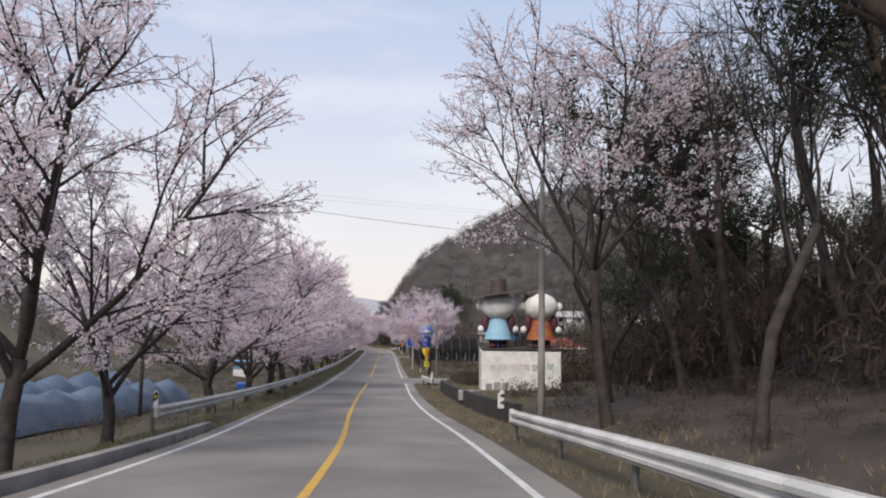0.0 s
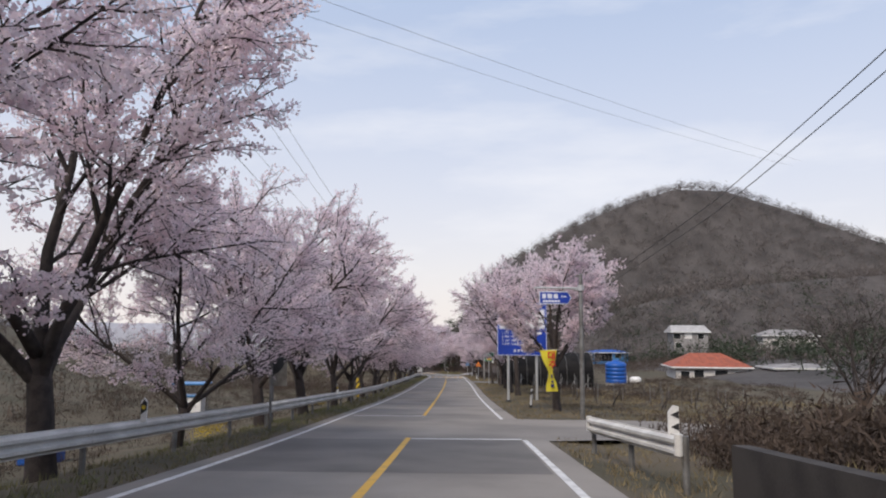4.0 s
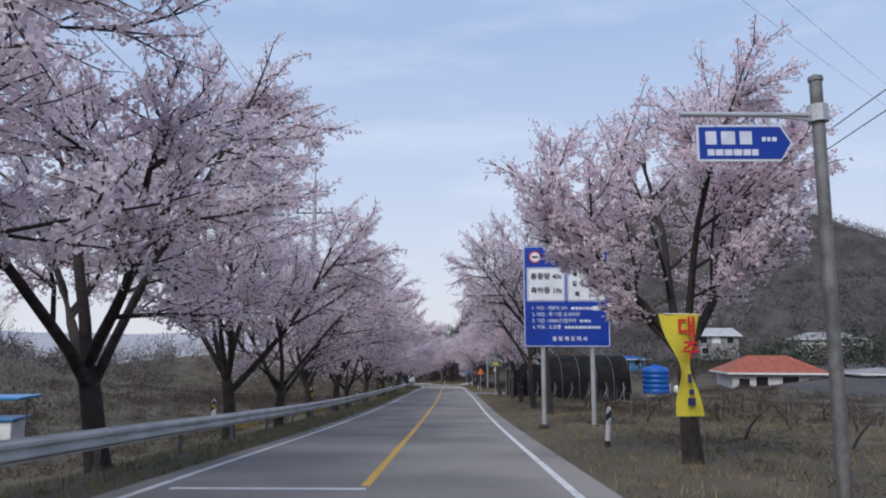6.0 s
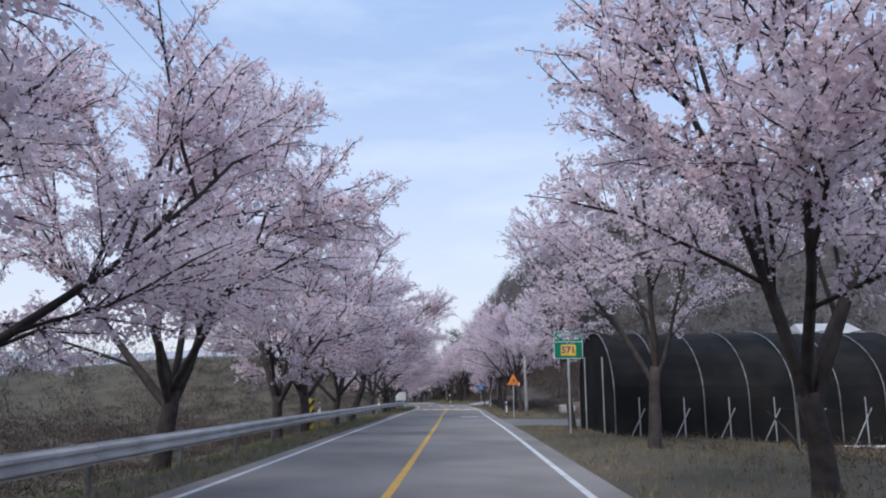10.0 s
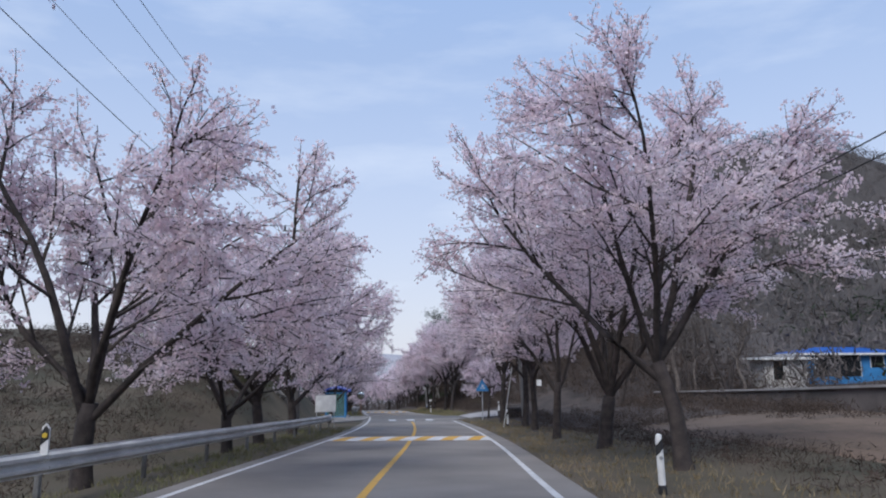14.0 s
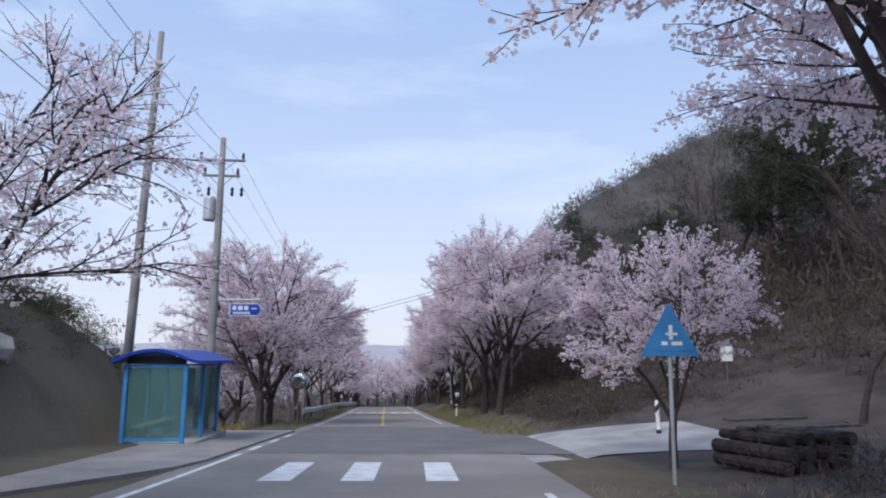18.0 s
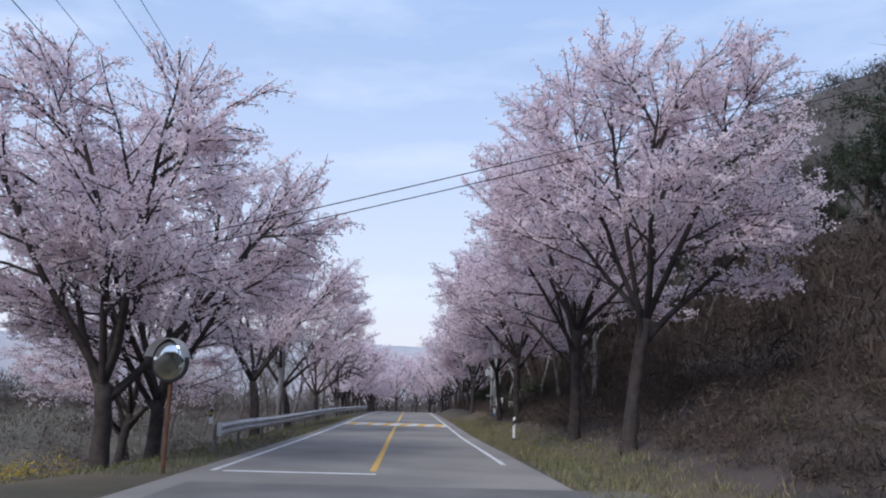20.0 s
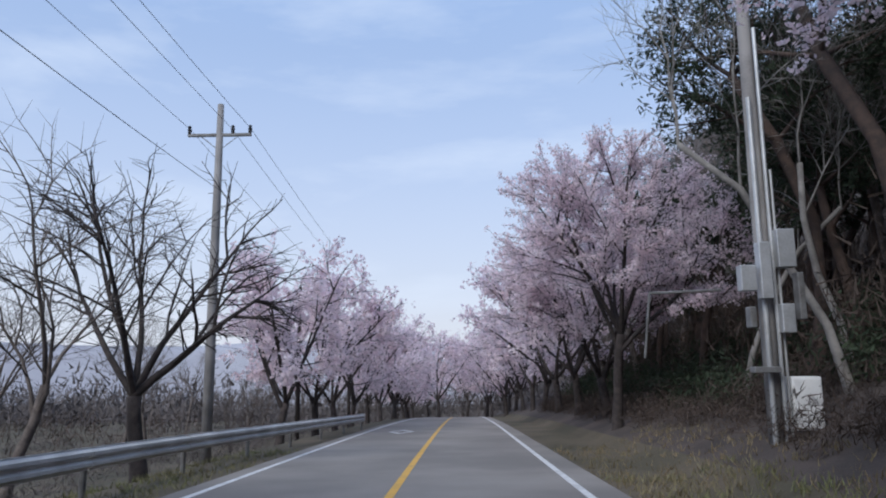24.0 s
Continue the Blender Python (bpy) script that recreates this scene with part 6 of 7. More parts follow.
def bus_shelter():
    """A small glazed shelter with blue posts and a low curved roof, its open front to the road."""
    ob = thing("bus_shelter", standing(210.2, -6.4, 0.02, 0), "blue glazed bus shelter with a curved roof on a slab", "bus shelter")
    w, l, h = 1.7, 3.6, 2.35
    part("slab", boxes(((-w / 2 - 0.3, -l / 2 - 0.3, -0.3), (w / 2 + 0.3, l / 2 + 0.3, 0.1)), bevel=0.02), CONCRETE, ob)
    glass = bpy.data.materials.new("shelter_glass")
    glass.use_nodes = True
    b = glass.node_tree.nodes["Principled BSDF"]
    b.inputs["Base Color"].default_value = (0.28, 0.46, 0.46, 1)
    b.inputs["Roughness"].default_value, b.inputs["Transmission Weight"].default_value = 0.08, 0.85
    for x in (-w / 2, w / 2):
        for y in (-l / 2, 0.0, l / 2):
            part("post", boxes(((x - 0.06, y - 0.06, 0.1), (x + 0.06, y + 0.06, h)), bevel=0.01), BLUE_LIGHT, ob)
    panes = [((-w / 2 + 0.08, -l / 2 - 0.01, 0.25), (w / 2 - 0.08, -l / 2 + 0.01, h - 0.12)), ((-w / 2 + 0.08, l / 2 - 0.01, 0.25), (w / 2 - 0.08, l / 2 + 0.01, h - 0.12))]
    panes += [((-w / 2 - 0.01, y0 + 0.08, 0.25), (-w / 2 + 0.01, y1 - 0.08, h - 0.12)) for y0, y1 in ((-l / 2, 0), (0, l / 2))]
    panes += [((w / 2 - 0.01, -l / 2 + 0.08, 0.25), (w / 2 + 0.01, -0.9, h - 0.12)), ((w / 2 - 0.01, 0.9, 0.25), (w / 2 + 0.01, l / 2 - 0.08, h - 0.12))]
    for lo, hi in panes:
        p = part("pane", boxes((lo, hi)), glass, ob)
        p.visible_shadow = False
    for z in (0.2, h - 0.06):
        part("rail", boxes(((-w / 2, -l / 2 - 0.03, z - 0.04), (w / 2, -l / 2 + 0.03, z + 0.04)), ((-w / 2 - 0.03, -l / 2, z - 0.04), (-w / 2 + 0.03, l / 2, z + 0.04)), ((-w / 2, l / 2 - 0.03, z - 0.04), (w / 2, l / 2 + 0.03, z + 0.04))), BLUE_LIGHT, ob)
    verts, faces = [], []
    n = 10
    for i in range(n + 1):
        u = i / n
        for y in (-l / 2 - 0.35, l / 2 + 0.35):
            for t in (0.0, 0.09):
                verts.append((-w / 2 - 0.35 + (w + 0.8) * u, y, h + 0.02 + 0.34 * math.sin(math.pi * min(1, u * 1.05)) + t))
    for i in range(n):
        a, c = i * 4, (i + 1) * 4
        faces += [(a, a + 2, c + 2, c), (a + 1, c + 1, c + 3, a + 3), (a, c, c + 1, a + 1), (a + 2, a + 3, c + 3, c + 2)]
    faces += [(0, 1, 3, 2), (n * 4, n * 4 + 2, n * 4 + 3, n * 4 + 1)]
    mesh_object("roof", verts, faces, BLUE_SIGN, ob, "dark blue curved roof")
    part("gable", boxes(((-w / 2, -l / 2 - 0.02, h), (w / 2, -l / 2 + 0.02, h + 0.22))), RUBBER_BLACK, ob)
    bench = part("bench", boxes(((-w / 2 + 0.1, -l / 2 + 0.3, 0.5), (-w / 2 + 0.5, l / 2 - 0.3, 0.56)), bevel=0.01), STONE, ob)
    for y in (-1.2, 1.1):
        part("bench_leg", boxes(((-w / 2 + 0.15, y, 0.1), (-w / 2 + 0.45, y + 0.1, 0.5))), STEEL_DARK, bench)


bus_shelter()


def rock(rng, size):
    bm = bmesh.new()
    bmesh.ops.create_icosphere(bm, subdivisions=2, radius=1)
    seed = rng.uniform(0, 50)
    for v in bm.verts:
        n = noise.noise(v.co * 1.3 + Vector((seed, 0, 0)))
        v.co = v.co * (1 + 0.45 * n)
        v.co.x *= size[0]
        v.co.y *= size[1]
        v.co.z *= size[2]
    return bm


def stone_edging():
    ob = thing("stone_wall", standing(195.5, -9.4), "row of rough pale boulders along the back of the pavement", "stone wall")
    rng = random.Random(3)
    base = standing(195.5, -9.4).inverted()
    for k in range(15):
        y = 194 + 0.85 * k
        r = part("stone", rock(rng, (rng.uniform(0.35, 0.5), rng.uniform(0.4, 0.55), rng.uniform(0.35, 0.6))), STONE, ob)
        r.matrix_basis = base @ pose(*on_ground(y, -9.5 + rng.uniform(-0.15, 0.1), 0.2), 0, 0, rng.uniform(0, 180))
    mon = thing("stone_monument", standing(201.5, -10.8), "grey stone monument with pale upright slabs among shrubs", "monument")
    part("base", boxes(((-0.7, -0.5, -0.6), (0.7, 0.5, 0.6)), bevel=0.06), STONE, mon)
    part("slab", boxes(((-0.35, -0.18, 0.6), (0.4, 0.2, 1.7)), bevel=0.1), WALL_GREY, mon)
    part("upright", boxes(((0.5, -0.12, 0.3), (0.72, 0.12, 1.2)), bevel=0.05), WHITE_PAINT, mon)
    sg = thing("entrance_sign", standing(199.0, -8.9, 0, 10), "tall narrow pale yellow sign board with coloured writing", "sign")
    part("board", boxes(((-0.33, -0.05, -0.3), (0.33, 0.05, 3.3)), bevel=0.03), material("cream_paint", (0.66, 0.58, 0.40), (0.55, 0.48, 0.34), rough=0.6), sg)
    for k, c in enumerate((SIGN_RED, BLUE_SIGN, BLUE_SIGN, SIGN_BLACK)):
        part("writing_bar", boxes(((-0.18, -0.056, 2.35 - 0.5 * k), (0.2, -0.051, 2.6 - 0.5 * k)), ((-0.15, -0.056, 2.2 - 0.5 * k), (0.1, -0.051, 2.28 - 0.5 * k))), c, sg)


stone_edging()


# ---- field things ----
def vine_post(m, h):
    ob = thing("vine_trunk", m, "thin dark bent vine trunk tied to a post", "vine", "vine trunks in the field")
    rng = random.Random(int(h * 100))
    line, _ = bough(rng, Vector((0, 0, -0.1)), Vector((0.1, 0, 1)), h, 0.05, 0.02, 5, 0.0)
    v, f = tubes([line], lambda r: 6)
    mesh_object("trunk", v, f, BARK, ob, smooth=True)
    part("stake", rods(((0.12, 0.05, -0.2), (0.1, 0.05, h * 0.9), 0.018), sides=6), STEEL_DARK, ob)
    return ob


rng = random.Random(17)
vines = [vine_post(standing(80, 13), 1.5), vine_post(standing(83, 16), 1.2)]
for r in range(4):
    for k in range(9):
        copy_thing(vines[(r + k) % 2], standing(82 + 4.6 * k + rng.uniform(-0.6, 0.6), 10.5 + 3.4 * r + rng.uniform(-0.4, 0.4), 0, rng.uniform(0, 360)))
for r in range(4):
    d = 10.5 + 3.4 * r
    wire(on_ground(79, d, 1.25), on_ground(122, d, 1.2), 0.12, "thin wire of a vine trellis over the field", 0.008)


def furrows():
    verts, faces = [], []
    n = 0
    for r in range(16):
        d = 10.2 + 0.6 * r
        ys = np.arange(152, 176, 2.0)
        for i, y in enumerate(ys):
            h = float(height(y, d))
            for dd, up in ((-0.3, -0.06), (0.0, 0.0 if i in (0, len(ys) - 1) else 0.16), (0.3, -0.06)):
                verts.append(at(y, d + dd, h + up))
        m = len(ys)
        for i in range(m - 1):
            a = n + i * 3
            faces += [(a, a + 1, a + 4, a + 3), (a + 1, a + 2, a + 5, a + 4)]
        n += m * 3
    ob = mesh_object("furrows", verts, faces, SOIL, smooth=True)
    tagged(ob, "ploughed reddish brown furrows in the small field", "furrows", kind="stuff")


furrows()


def tarps():
    """Blue-grey net draped over stakes beyond the left verge."""
    ob = thing("netting", Matrix.Identity(4), "blue-grey netting draped over stakes in the field", "netting")
    ys = np.linspace(12, 50, 39)
    for r, d in enumerate((-13.0, -16.5)):
        verts, faces = [], []
        for i, y in enumerate(ys):
            peak = 1.5 + 0.35 * (1 if i % 4 == 0 else 0) - 0.12 * math.sin(i * 1.7)
            for dd, u in ((1.2, 0.05), (0.7, 0.7), (0.0, 1.0), (-1.0, 0.75), (-1.6, 0.2)):
                p = at(y, d + dd)
                p.z += float(height(y, d + dd)) + peak * u
                verts.append(p)
        for i in range(len(ys) - 1):
            for k in range(4):
                a = i * 5 + k
                faces.append((a, a + 1, a + 6, a + 5))
        mesh_object("net", verts, faces, TARP, ob, smooth=True)
        for y in ys[::4]:
            p = on_ground(y, d)
            part("stake", rods(((p.x, p.y, p.z - 0.2), (p.x, p.y, p.z + 1.95), 0.03), sides=6), STEEL_DARK, ob)
    hut = thing("field_stand", standing(86.3, -16.2, 0, 6), "white field cabinet under a small blue roof", "cabinet")
    part("body", boxes(((-0.75, -0.6, -0.2), (0.75, 0.6, 0.95)), bevel=0.03), WHITE_PAINT, hut)
    part("lid", boxes(((-0.85, -0.7, 0.95), (0.85, 0.7, 1.05)), bevel=0.02), BLUE_LIGHT, hut)
    part("canopy", boxes(((-1.1, -0.9, 1.75), (1.1, 0.9, 1.85)), bevel=0.02), BLUE_LIGHT, hut)
    for x in (-1.0, 1.0):
        part("leg", rods(((x, 0, -0.2), (x, 0, 1.76), 0.03), sides=6), STEEL_DARK, hut)
    crate = thing("blue_crate", standing(60, -10.5, 0, 10), "blue plastic crate on the field edge", "crate")
    part("body", boxes(((-0.5, -0.4, 0), (0.5, 0.4, 0.7)), bevel=0.04), BLUE_TANK, crate)
    part("rim", boxes(((-0.53, -0.43, 0.66), (0.53, 0.43, 0.74)), bevel=0.02), BLUE_TANK, crate)


tarps()


def guy():
    ob = thing("guy_wire", standing(188.2, 5.5), "pale sleeve of a guy wire leaning to the pole", "guy wire")
    part("sleeve", rods(((0, 0, -0.1), (0.55, -0.3, 3.6), 0.03), sides=8), WHITE_PAINT, ob)
    part("strand", rods(((0.55, -0.3, 3.6), (1.1, -0.6, 7.2), 0.01), sides=5), CABLE, ob)
    st = thing("log_pile", standing(201.6, 8.4, 0, 20), "heap of dark weathered logs and boards beside a tree", "log pile")
    rng = random.Random(8)
    for k in range(12):
        z = 0.15 + 0.24 * (k // 4)
        x = -0.9 + 0.5 * (k % 4) + 0.12 * (k // 4)
        part("log", rods(((x, -0.9 + rng.uniform(-0.1, 0.1), z), (x + rng.uniform(-0.1, 0.1), 0.9, z + rng.uniform(-0.03, 0.03)), rng.uniform(0.1, 0.14)), sides=9), BARK, st)
    part("board", boxes(((-1.1, -0.95, 0.85), (1.1, -0.75, 0.9)), ((-1.0, 0.2, 0.9), (1.0, 0.5, 0.95))), BARK_GREY, st)
    tag = thing("info_sign", standing(215, 14.0), "small white notice on a stake at the wood's edge", "sign")
    part("stake", rods(((0, 0.03, -0.3), (0, 0.03, 1.6), 0.03), sides=6), BARK_GREY, tag)
    part("plate", boxes(((-0.25, -0.01, 0.9), (0.25, 0.01, 1.5)), bevel=0.005), WHITE_PAINT, tag)


guy()

# ---- woods, brush and verges ----
def scatter_leaves(name, mat, spots, bits, size, label, category, seed, squash=1.0, slim=0.2):
    """Loose clumps of small slender faces at many spots (x, y, z, radius, height), joined into one mesh."""
    r = np.random.default_rng(seed)
    s = np.array(spots, float)
    n = len(s) * bits
    c = np.repeat(s, bits, axis=0)
    g = r.normal(size=(n, 3))
    g /= np.linalg.norm(g, axis=1)[:, None]
    g *= r.random((n, 1)) ** 0.45
    o = c[:, :3] + np.stack([g[:, 0] * c[:, 3], g[:, 1] * c[:, 3], (g[:, 2] * 0.5 + 0.5) * c[:, 4]], -1)
    u = r.normal(size=(n, 3))
    u[:, 2] = np.abs(u[:, 2]) * squash
    u /= np.linalg.norm(u, axis=1)[:, None]
    w = np.cross(u, r.normal(size=(n, 3)))
    w /= np.linalg.norm(w, axis=1)[:, None]
    k = size * r.uniform(0.4, 1.5, (n, 1)) * np.clip(c[:, 3:4], 0.3, 4) ** 0.5
    v = np.stack([o - u * k + w * k * slim, o - u * k - w * k * slim, o + u * k * 0.9], 1).reshape(-1, 3)
    me = bpy.data.meshes.new(name)
    me.from_pydata(v.tolist(), [], np.arange(n * 3).reshape(-1, 3).tolist())
    me.materials.append(mat)
    return tagged(new(name, me), label, category, kind="stuff")


def spots(rng, n, ys, ds, radius, tall, up=0.0, keep=lambda y, d: True):
    out = []
    while len(out) < n:
        y, d = rng.uniform(*ys), rng.uniform(*ds)
        if keep(y, d):
            p = on_ground(y, d, up)
            r = rng.uniform(*radius)
            out.append((p.x, p.y, p.z - 0.1, r, r * rng.uniform(*tall)))
    return out


BARE_LABEL = "tall bare leafless tree with grey-brown twigs"
bare = [tree_model("bare_tree", random.Random(51 + k), BARE_LABEL, "tree", "bare trees of the wood", BARK_GREY, trunk_h=th, girth=gi, limbs=li, reach=re, open_angle=op, levels=4) for k, (th, gi, li, re, op) in enumerate([(3.6, 0.11, 3, 3.4, (0.15, 0.45)), (4.6, 0.12, 4, 3.2, (0.2, 0.55)), (2.6, 0.10, 4, 3.0, (0.2, 0.5))])]
dark_bare = [tree_model("bare_tree", random.Random(81 + k), "slender dark bare tree of the roadside wood", "tree", "bare trees of the wood", BARK, trunk_h=th, girth=0.09, limbs=3, reach=re, open_angle=(0.12, 0.42), levels=4) for k, (th, re) in enumerate([(4.0, 3.2), (5.0, 2.9)])]
def bare_forked(seed):
    """A bare roadside tree with a stout trunk and rising forked limbs."""
    lines, _ = cherry_wood(random.Random(seed), 2.3, 0.19, [(180, 40, 1.0), (5, 44, 1.0), (170, 14, 1.0), (80, 20, 1.0), (20, 22, 1.0), (270, 26, 1.0)], 3.8, 8.8, kids=(6, 5, 4))
    ob = thing("bare_tree", Matrix.Identity(4), "bare spreading tree with forked dark limbs", "tree", "bare trees of the wood")
    for part_name, some in (("trunk", [q for q in lines if q[0][1] > 0.05]), ("crown", [q for q in lines if q[0][1] <= 0.05])):
        v, f = tubes(some, sides_for)
        mesh_object(part_name, v, f, BARK, ob, smooth=True)
    return ob


wide = bare_forked(61)
pines = [tree_model("pine_tree", random.Random(71 + k), "dark pine with a bare lower trunk and tufted crown", "tree", "pines of the wood", BARK_PINE, NEEDLES, gap=0.25, spread=0.22, size=0.14, bits=10, slim=0.3, trunk_h=th, girth=0.14, limbs=6, reach=2.3, open_angle=(0.4, 1.45), levels=3, lift=0.02) for k, th in enumerate((6.5, 8.0, 5.0))]
BARK_PALE = material("pale_bark", (0.25, 0.235, 0.22), (0.14, 0.13, 0.12), rough=0.9, scale=3, fine=30, bump=0.4, depth=0.02)
pale = [tree_model("bare_tree", random.Random(91 + k), "tall slender bare tree with pale bark in the wood", "tree", "bare trees of the wood", BARK_PALE, trunk_h=th, girth=0.085, limbs=3, reach=2.8, open_angle=(0.12, 0.4)) for k, th in enumerate((5.5, 7.0))]
rng = random.Random(23)
for k, (y, d) in enumerate(((243.5, 10.3), (247, 11.5), (249.5, 9.9), (254, 12), (258.5, 10.4), (263.5, 9.8), (266, 11.2), (268.5, 9.4))):
    plant(pale[k % 2], y, d, 77 * k, rng.uniform(0.85, 1.2))
# the wooded bank at the start
for y, d, s, k in ((9.5, 12, 1.2, 0), (14, 13.5, 1.2, 1), (19, 12.5, 1.15, 0), (25, 14, 1.2, 1), (29.5, 16, 1.15, 2), (36, 17, 1.1, 2), (41, 20, 1.15, 2), (33, 20.5, 1.1, 0), (47, 24, 1.1, 2), (39, 26, 1.2, 0), (31, 18, 1.0, 2), (44.5, 17.5, 1.0, 2), (36, 14.5, 0.9, 2), (50, 29, 1.1, 2), (42, 31, 1.2, 0), (11, 19, 1.3, 1), (21, 20, 1.3, 0)):
    plant(pines[k], y, d, rng.uniform(0, 360), s)
for k in range(30):
    plant(dark_bare[k % 2], rng.uniform(2, 24), rng.uniform(8.2, 20), rng.uniform(0, 360), rng.uniform(0.95, 1.35))
for k in range(14):
    plant(bare[k % 3], rng.uniform(22, 52), rng.uniform(14, 32), rng.uniform(0, 360), rng.uniform(0.6, 0.9))
for y, d, s in ((11, 7.2, 1.1), (22, 8.6, 1.1), (45, 14, 0.9), (42, 16, 1.0)):
    plant(dark_bare[0], y, d, rng.uniform(0, 360), s)
for y, d, s in ((49.5, 10.8, 0.68), (54, 13, 0.55), (61, 13.5, 0.5), (46, 13, 0.5)):
    plant(wide, y, d, rng.uniform(0, 360), s)
# the hillside wood on the right
for k in range(60):
    y = rng.uniform(192, 306)
    plant((bare + dark_bare)[k % 5], y, rng.uniform(9.5, 26) if y > 214 else rng.uniform(12, 26), rng.uniform(0, 360), rng.uniform(0.75, 1.3))
for k in range(52):
    y = rng.uniform(214, 306)
    plant(pines[k % 3], y, rng.uniform(10.5, 26) if y > 250 else rng.uniform(19, 32), rng.uniform(0, 360), rng.uniform(0.8, 1.15))
for k, (y, d) in enumerate(((257, 12), (260, 14.5), (264, 12), (267, 16), (271, 12.5), (275, 15), (280, 12.5), (284, 15.5), (290, 13), (264, 19.5), (273, 20), (283, 20), (257, 18))):
    plant(pines[(k * 2) % 3], y, d, rng.uniform(0, 360), rng.uniform(1.15, 1.4))
    plant(bare[k % 3], y + 2, d + rng.uniform(1, 6), rng.uniform(0, 360), rng.uniform(1.3, 1.6))
# behind the left rail near the end
for k in range(20):
    plant(bare[(k + 1) % 3], rng.uniform(250, 325), rng.uniform(-24, -9.5), rng.uniform(0, 360), rng.uniform(0.5, 0.8))
plant(wide, 265.2, -6.7, heading(265), 1, tall=8.9)
plant(bare[2], 262.5, -8.6, 200, 1, tall=9.2)
plant(bare[1], 258.5, -9.4, 100, 1, tall=8.6)
for k in range(26):
    plant(bare[k % 3], rng.uniform(40, 135), rng.uniform(-75, -34), rng.uniform(0, 360), rng.uniform(0.5, 0.75))
retire(bare + dark_bare + pines + pale + [wide])

TANGLE = "dense dark tangle of bare trees on the wooded bank"
scatter_leaves("wood_tangle", BRUSH, spots(rng, 620, (0, 40), (9.5, 36), (1.0, 2.0), (1.8, 3.2), keep=lambda y, d: d > 13 or y < 26), 140, 0.2, TANGLE, "woods", 31, 2.5, 0.09)
scatter_leaves("wood_tangle", BRUSH, spots(rng, 1000, (200, 312), (10.5, 32), (0.9, 1.9), (1.6, 3.0), keep=lambda y, d: y > 216 or d > 16), 130, 0.2, TANGLE, "woods", 32, 2.5, 0.09)
FAR = "bare brown woods covering the far hill"
scatter_leaves("far_woods", TWIGS, spots(rng, 9000, (200, 440), (26, 240), (1.6, 3.0), (1.3, 2.2)), 36, 0.3, FAR, "woods", 1, 2.5)
scatter_leaves("far_pines", NEEDLES, spots(rng, 420, (190, 430), (34, 260), (1.2, 2.0), (1.8, 2.6)), 40, 0.26, "dark pines scattered through the far hill woods", "woods", 2)
scatter_leaves("far_woods_left", TWIGS, spots(rng, 2600, (-20, 560), (-260, -40), (1.2, 2.6), (0.9, 1.6)), 26, 0.3, "hazy brown woods and orchards beyond the left fields", "woods", 3, 2.0)
scatter_leaves("left_woods", TWIGS, spots(rng, 520, (130, 420), (-105, -42), (1.6, 2.8), (1.6, 2.4)), 110, 0.24, "uneven belt of bare brown woods beyond the left fields", "woods", 35, 2.4, 0.12)
scatter_leaves("far_woods_right", TWIGS, spots(rng, 1800, (-20, 190), (46, 260), (1.4, 2.8), (1.3, 2.2)), 22, 0.34, "brown woods on the slopes behind the houses", "woods", 4, 2.0)
scatter_leaves("bank_scrub", BRUSH, spots(rng, 700, (142, 240), (21.5, 60), (0.8, 1.6), (0.9, 1.6), keep=lambda y, d: not (190 < y < 212 and d > 30)), 60, 0.16, "brown scrub on the slope above the field wall", "brush", 34, 2.0, 0.12)
scatter_leaves("far_pines_right", NEEDLES, spots(rng, 800, (110, 225), (40, 120), (1.2, 2.4), (1.8, 2.6)), 24, 0.3, "dark evergreen clumps behind the barns", "woods", 5)
scatter_leaves("far_woods_ahead", TWIGS, spots(rng, 1300, (300, 480), (-90, 40), (1.4, 2.6), (2.2, 3.4), keep=lambda y, d: abs(d) > 9 or y > 345), 40, 0.3, "bare woods closing the valley ahead", "woods", 15, 2.5)
scatter_leaves("woods_behind_statues", BRUSH, spots(rng, 800, (22, 62), (12.5, 44), (1.0, 2.0), (1.4, 2.4), keep=lambda y, d: y < 48 or d > 18), 110, 0.2, "tangled bare woods behind the statues", "woods", 16, 2.5, 0.1)
scatter_leaves("brush", BRUSH, spots(rng, 220, (136, 200), (16, 20.3), (0.5, 1.0), (0.6, 1.2)), 100, 0.1, "brown scrub along the foot of the field wall", "brush", 17, 1.8)
scatter_leaves("brush", BRUSH, spots(rng, 420, (92, 132), (12, 32), (0.4, 0.9), (0.6, 1.2)), 90, 0.1, "brown scrub and weeds before the farmhouse", "brush", 18, 1.8)
for a, b, n, sd in ((-12, 24, 380, 6), (178, 202, 240, 7), (213, 300, 1300, 8)):
    scatter_leaves("brush", BRUSH, spots(rng, n, (a, b), (6.8, 24), (0.4, 0.95), (0.7, 1.4)), 130, 0.13, "tangled dry brown brush under the roadside trees", "brush", sd, 1.8, 0.08)
scatter_leaves("hedge", BRUSH, spots(rng, 260, (48, 60.5), (7.0, 20), (0.6, 1.0), (1.4, 2.0)), 200, 0.1, "dense brown bushes above the dark wall", "hedge", 33, 1.8)
scatter_leaves("verge_brush", BRUSH, spots(rng, 800, (214, 302), (6.9, 12.5), (0.4, 0.9), (0.9, 1.7)), 150, 0.13, "dense dark brown brush at the foot of the wooded slope", "brush", 36, 1.8, 0.1)
scatter_leaves("field_weeds", BRUSH, spots(rng, 1000, (112, 190), (-34, -8.5), (0.7, 1.5), (0.35, 0.6)), 70, 0.11, "low dead weeds over the left fields", "weeds", 37, 1.5, 0.14)
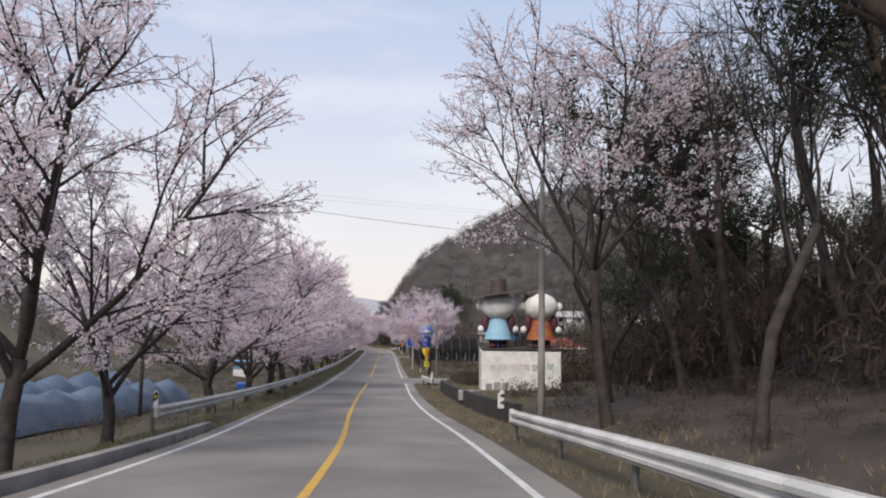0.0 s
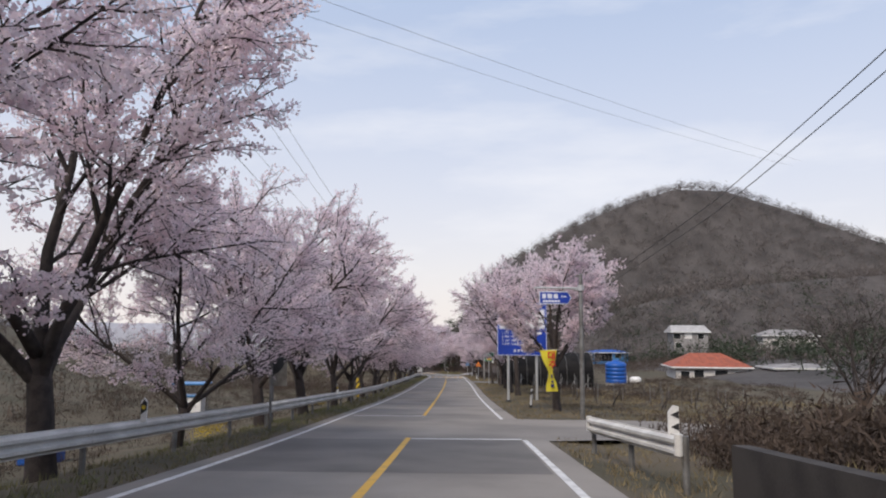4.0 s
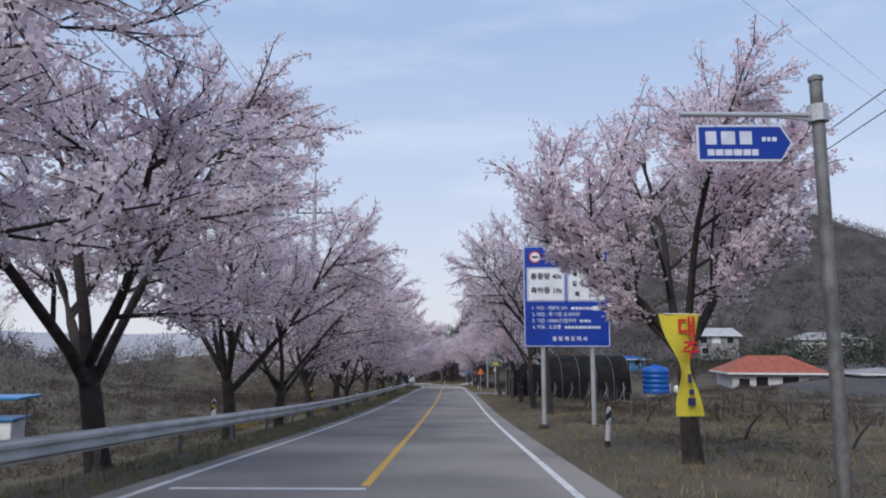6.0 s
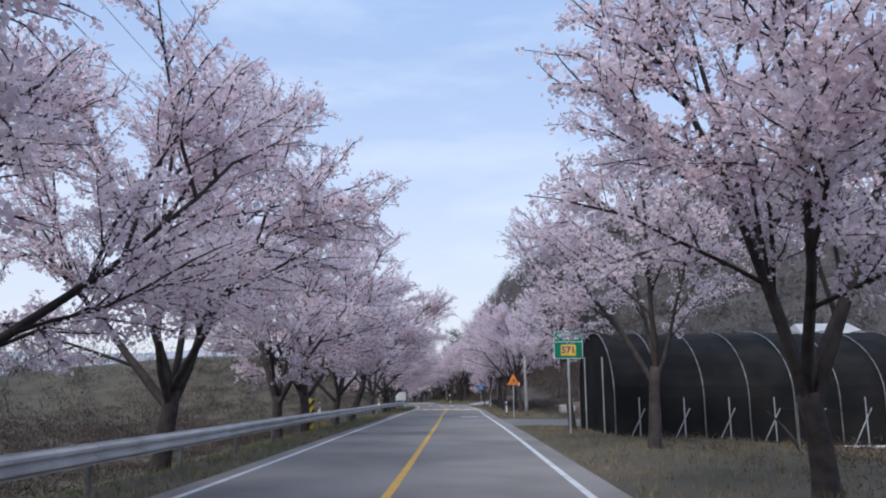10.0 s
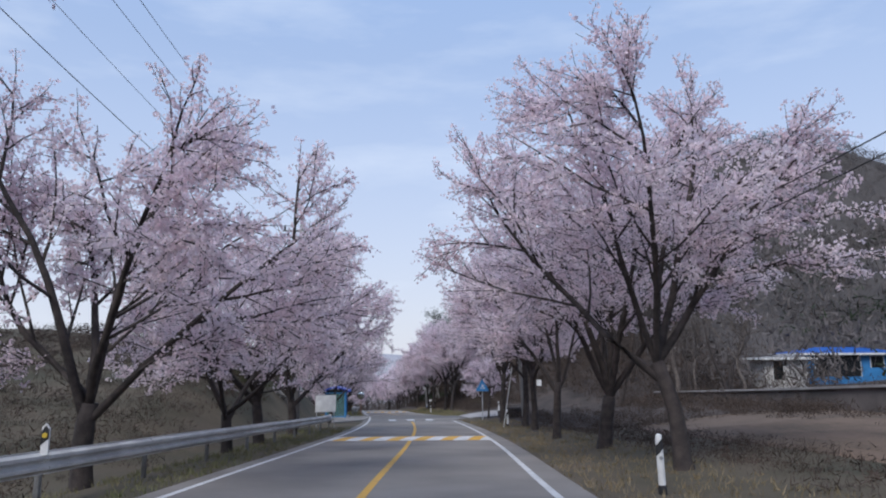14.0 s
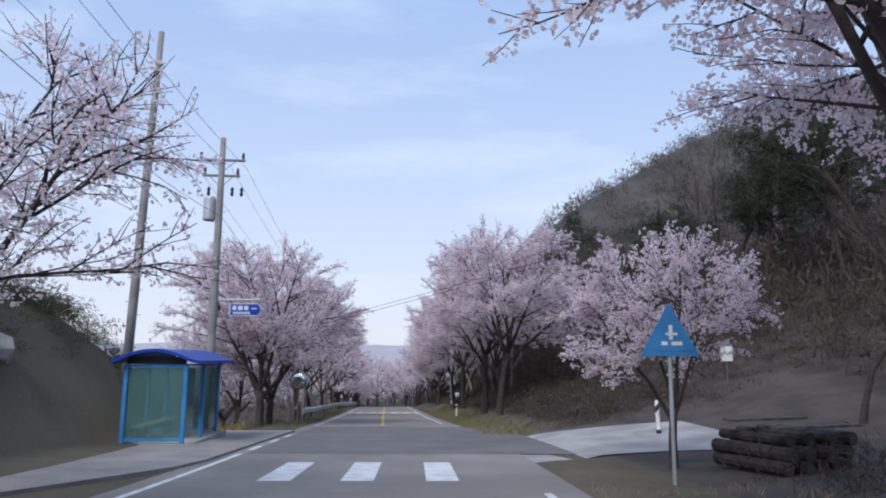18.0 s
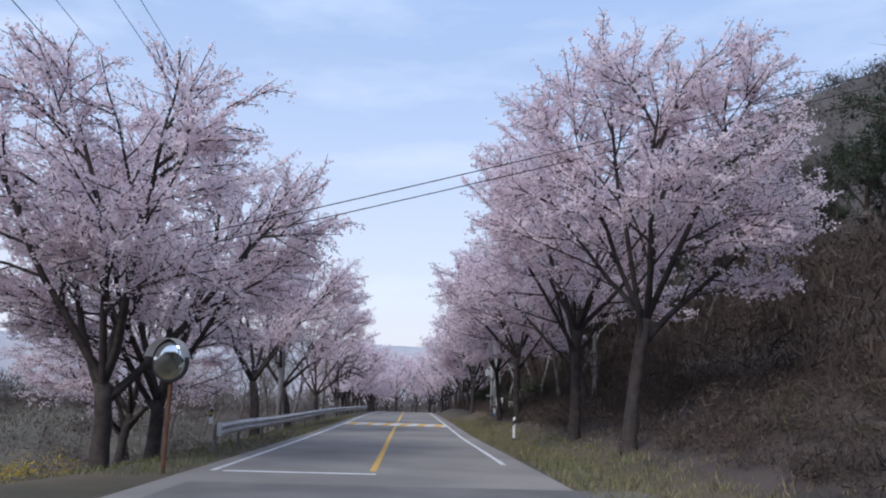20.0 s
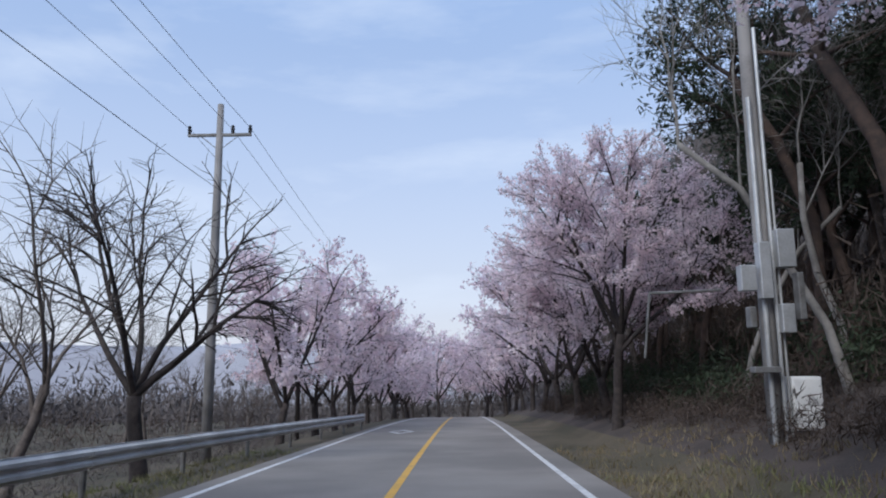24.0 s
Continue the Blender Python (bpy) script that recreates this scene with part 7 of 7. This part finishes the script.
scatter_leaves("field_weeds", BRUSH, spots(rng, 420, (142, 180), (7.5, 20), (0.5, 1.1), (0.3, 0.55), keep=lambda y, d: not (150 < y < 178 and d > 10.5)), 80, 0.08, "low dead weeds beside the ploughed field", "weeds", 38, 1.5, 0.14)
scatter_leaves("field_weeds", BRUSH, spots(rng, 420, (69, 128), (7, 17), (0.5, 1.1), (0.2, 0.4)), 80, 0.07, "low dead weeds in the vine field", "weeds", 39, 1.5, 0.14)
# Added needle-coloured scatter; its dark green imitates the shade inside the thicket.
scatter_leaves("undergrowth", NEEDLES, spots(rng, 420, (257, 302), (8.4, 16), (0.5, 1.1), (1.2, 2.2), keep=lambda y, d: d > 10 or not 257 < y < 265), 130, 0.12, "undergrowth at the edge of the wood, dark green to stand for its shade", "shrub", 40, 1.2, 0.25)
scatter_leaves("mound_weeds", BRUSH_GREEN, spots(rng, 420, (186, 217), (-15, -9.6), (0.4, 0.8), (0.5, 0.9)), 130, 0.07, "dull green weeds covering the mound", "weeds", 41, 1.4, 0.2)
scatter_leaves("green_brush", BRUSH_GREEN, spots(rng, 90, (214, 300), (7.5, 20), (0.4, 0.9), (0.7, 1.3)), 120, 0.08, "patches of dull green undergrowth in the wood", "brush", 9)
scatter_leaves("hedge", BRUSH, spots(rng, 170, (27, 59), (6.5, 9.6), (0.4, 0.8), (0.9, 1.5), keep=lambda y, d: not (29 < y < 42)), 170, 0.08, "dull brown hedge behind the low wall", "hedge", 10, 1.8)
scatter_leaves("left_brush", BRUSH, spots(rng, 1700, (24, 190), (-24, -7.2), (0.35, 0.8), (0.7, 1.3), keep=lambda y, d: d < -9 or rng.random() < 0.3), 90, 0.1, "dry brush and weeds beyond the near guardrail", "brush", 11, 1.8, 0.12)
scatter_leaves("left_thicket", BRUSH, spots(rng, 1000, (70, 330), (-62, -16), (0.8, 1.6), (1.2, 2.0), keep=lambda y, d: not 182 < y < 224), 60, 0.17, "belt of bare grey-brown thicket across the left fields", "brush", 19, 2.2, 0.12)
scatter_leaves("field_green", BRUSH_GREEN, spots(rng, 220, (90, 150), (-26, -9), (0.5, 1.1), (0.25, 0.5)), 60, 0.09, "dull green weeds on the left field bank", "weeds", 25)
scatter_leaves("left_brush", TWIGS, spots(rng, 560, (224, 330), (-24, -7.0), (0.4, 0.95), (0.9, 1.7)), 110, 0.12, "dry brush and saplings beyond the far guardrail", "brush", 12, 1.8, 0.1)
scatter_leaves("mound_brush", BRUSH, spots(rng, 420, (184, 217), (-26, -9.8), (0.4, 1.0), (0.7, 1.3)), 130, 0.1, "brown brush on the mound behind the bus shelter", "brush", 13)
scatter_leaves("mound_green", BRUSH_GREEN, spots(rng, 130, (188, 212), (-17, -10.4), (0.5, 1.1), (0.8, 1.2)), 160, 0.08, "green shrubs at the foot of the mound", "shrub", 14)
for y, d, sd in ((97, -10, 1), (113, -9.4, 2), (144, -7.4, 3), (219.5, -8.6, 4), (222.0, -7.4, 7), (225.5, -8.2, 5), (66, -8.0, 6)):
    scatter_leaves("forsythia_bush", FORSYTHIA, spots(random.Random(sd), 7, (y - 1, y + 1), (d - 0.7, d + 0.7), (0.35, 0.55), (1.2, 1.9)), 110, 0.07, "yellow flowering forsythia bush beyond the rail", "bush", 20 + sd)


def grass(name, mat, n, ys, ds, tall, label, seed, keep=lambda y, d: True):
    """Blades in tufts along the verge."""
    r = random.Random(seed)
    verts, faces = [], []
    stations = []
    for _ in range(n):
        y, d = r.uniform(*ys), ds[0] + (ds[1] - ds[0]) * r.random()
        if keep(y, d):
            stations.append((y, d))
    ya, da = np.array([s[0] for s in stations]), np.array([s[1] for s in stations])
    h = height(ya, da)
    x, z, nx, ny = centre(ya)
    for i in range(len(ya)):
        p = Vector((x[i] + nx[i] * da[i], ya[i] + ny[i] * da[i], z[i] + h[i] - 0.02))
        for _ in range(5):
            a = r.uniform(0, math.tau)
            t = r.uniform(*tall)
            o = p + Vector((r.gauss(0, 0.07), r.gauss(0, 0.07), 0))
            w = Vector((math.cos(a), math.sin(a), 0)) * 0.012
            b = Vector((r.gauss(0, 0.4), r.gauss(0, 0.4), 1)) * t
            k = len(verts)
            verts += [o - w, o + w, o + b]
            faces.append((k, k + 1, k + 2))
    me = bpy.data.meshes.new(name)
    me.from_pydata(verts, [], faces)
    me.materials.append(mat)
    return tagged(new(name, me), label, "grass", kind="stuff")


STRAW = material("dry_grass_blades", (0.24, 0.19, 0.12), (0.14, 0.12, 0.07), rough=0.95, scale=0.5, fine=5, bump=0, island=0.3, specular=0.1)
BLADES = material("dull_green_blades", (0.14, 0.15, 0.07), (0.19, 0.165, 0.10), rough=0.95, scale=0.4, fine=5, bump=0, island=0.3, specular=0.1)
no_gap = lambda y, d: not (60 < y < 68.5 or 200 < y < 214 or 136 < y < 145)
grass("verge_grass", STRAW, 9000, (0, 270), (3.95, 7.5), (0.06, 0.2), "dry straw-coloured grass on the right verge", 1, no_gap)
grass("verge_grass", BLADES, 2600, (214, 262), (4.0, 6.4), (0.06, 0.22), "dull green grass at the foot of the wooded slope", 4)
grass("verge_grass", BLADES, 9000, (15, 270), (-6.6, -3.85), (0.06, 0.2), "dull green grass under the guardrail", 2, lambda y, d: not 188 < y < 222)
grass("field_grass", STRAW, 7000, (68, 128), (7.5, 26), (0.08, 0.25), "dry grass in the vine field", 3)
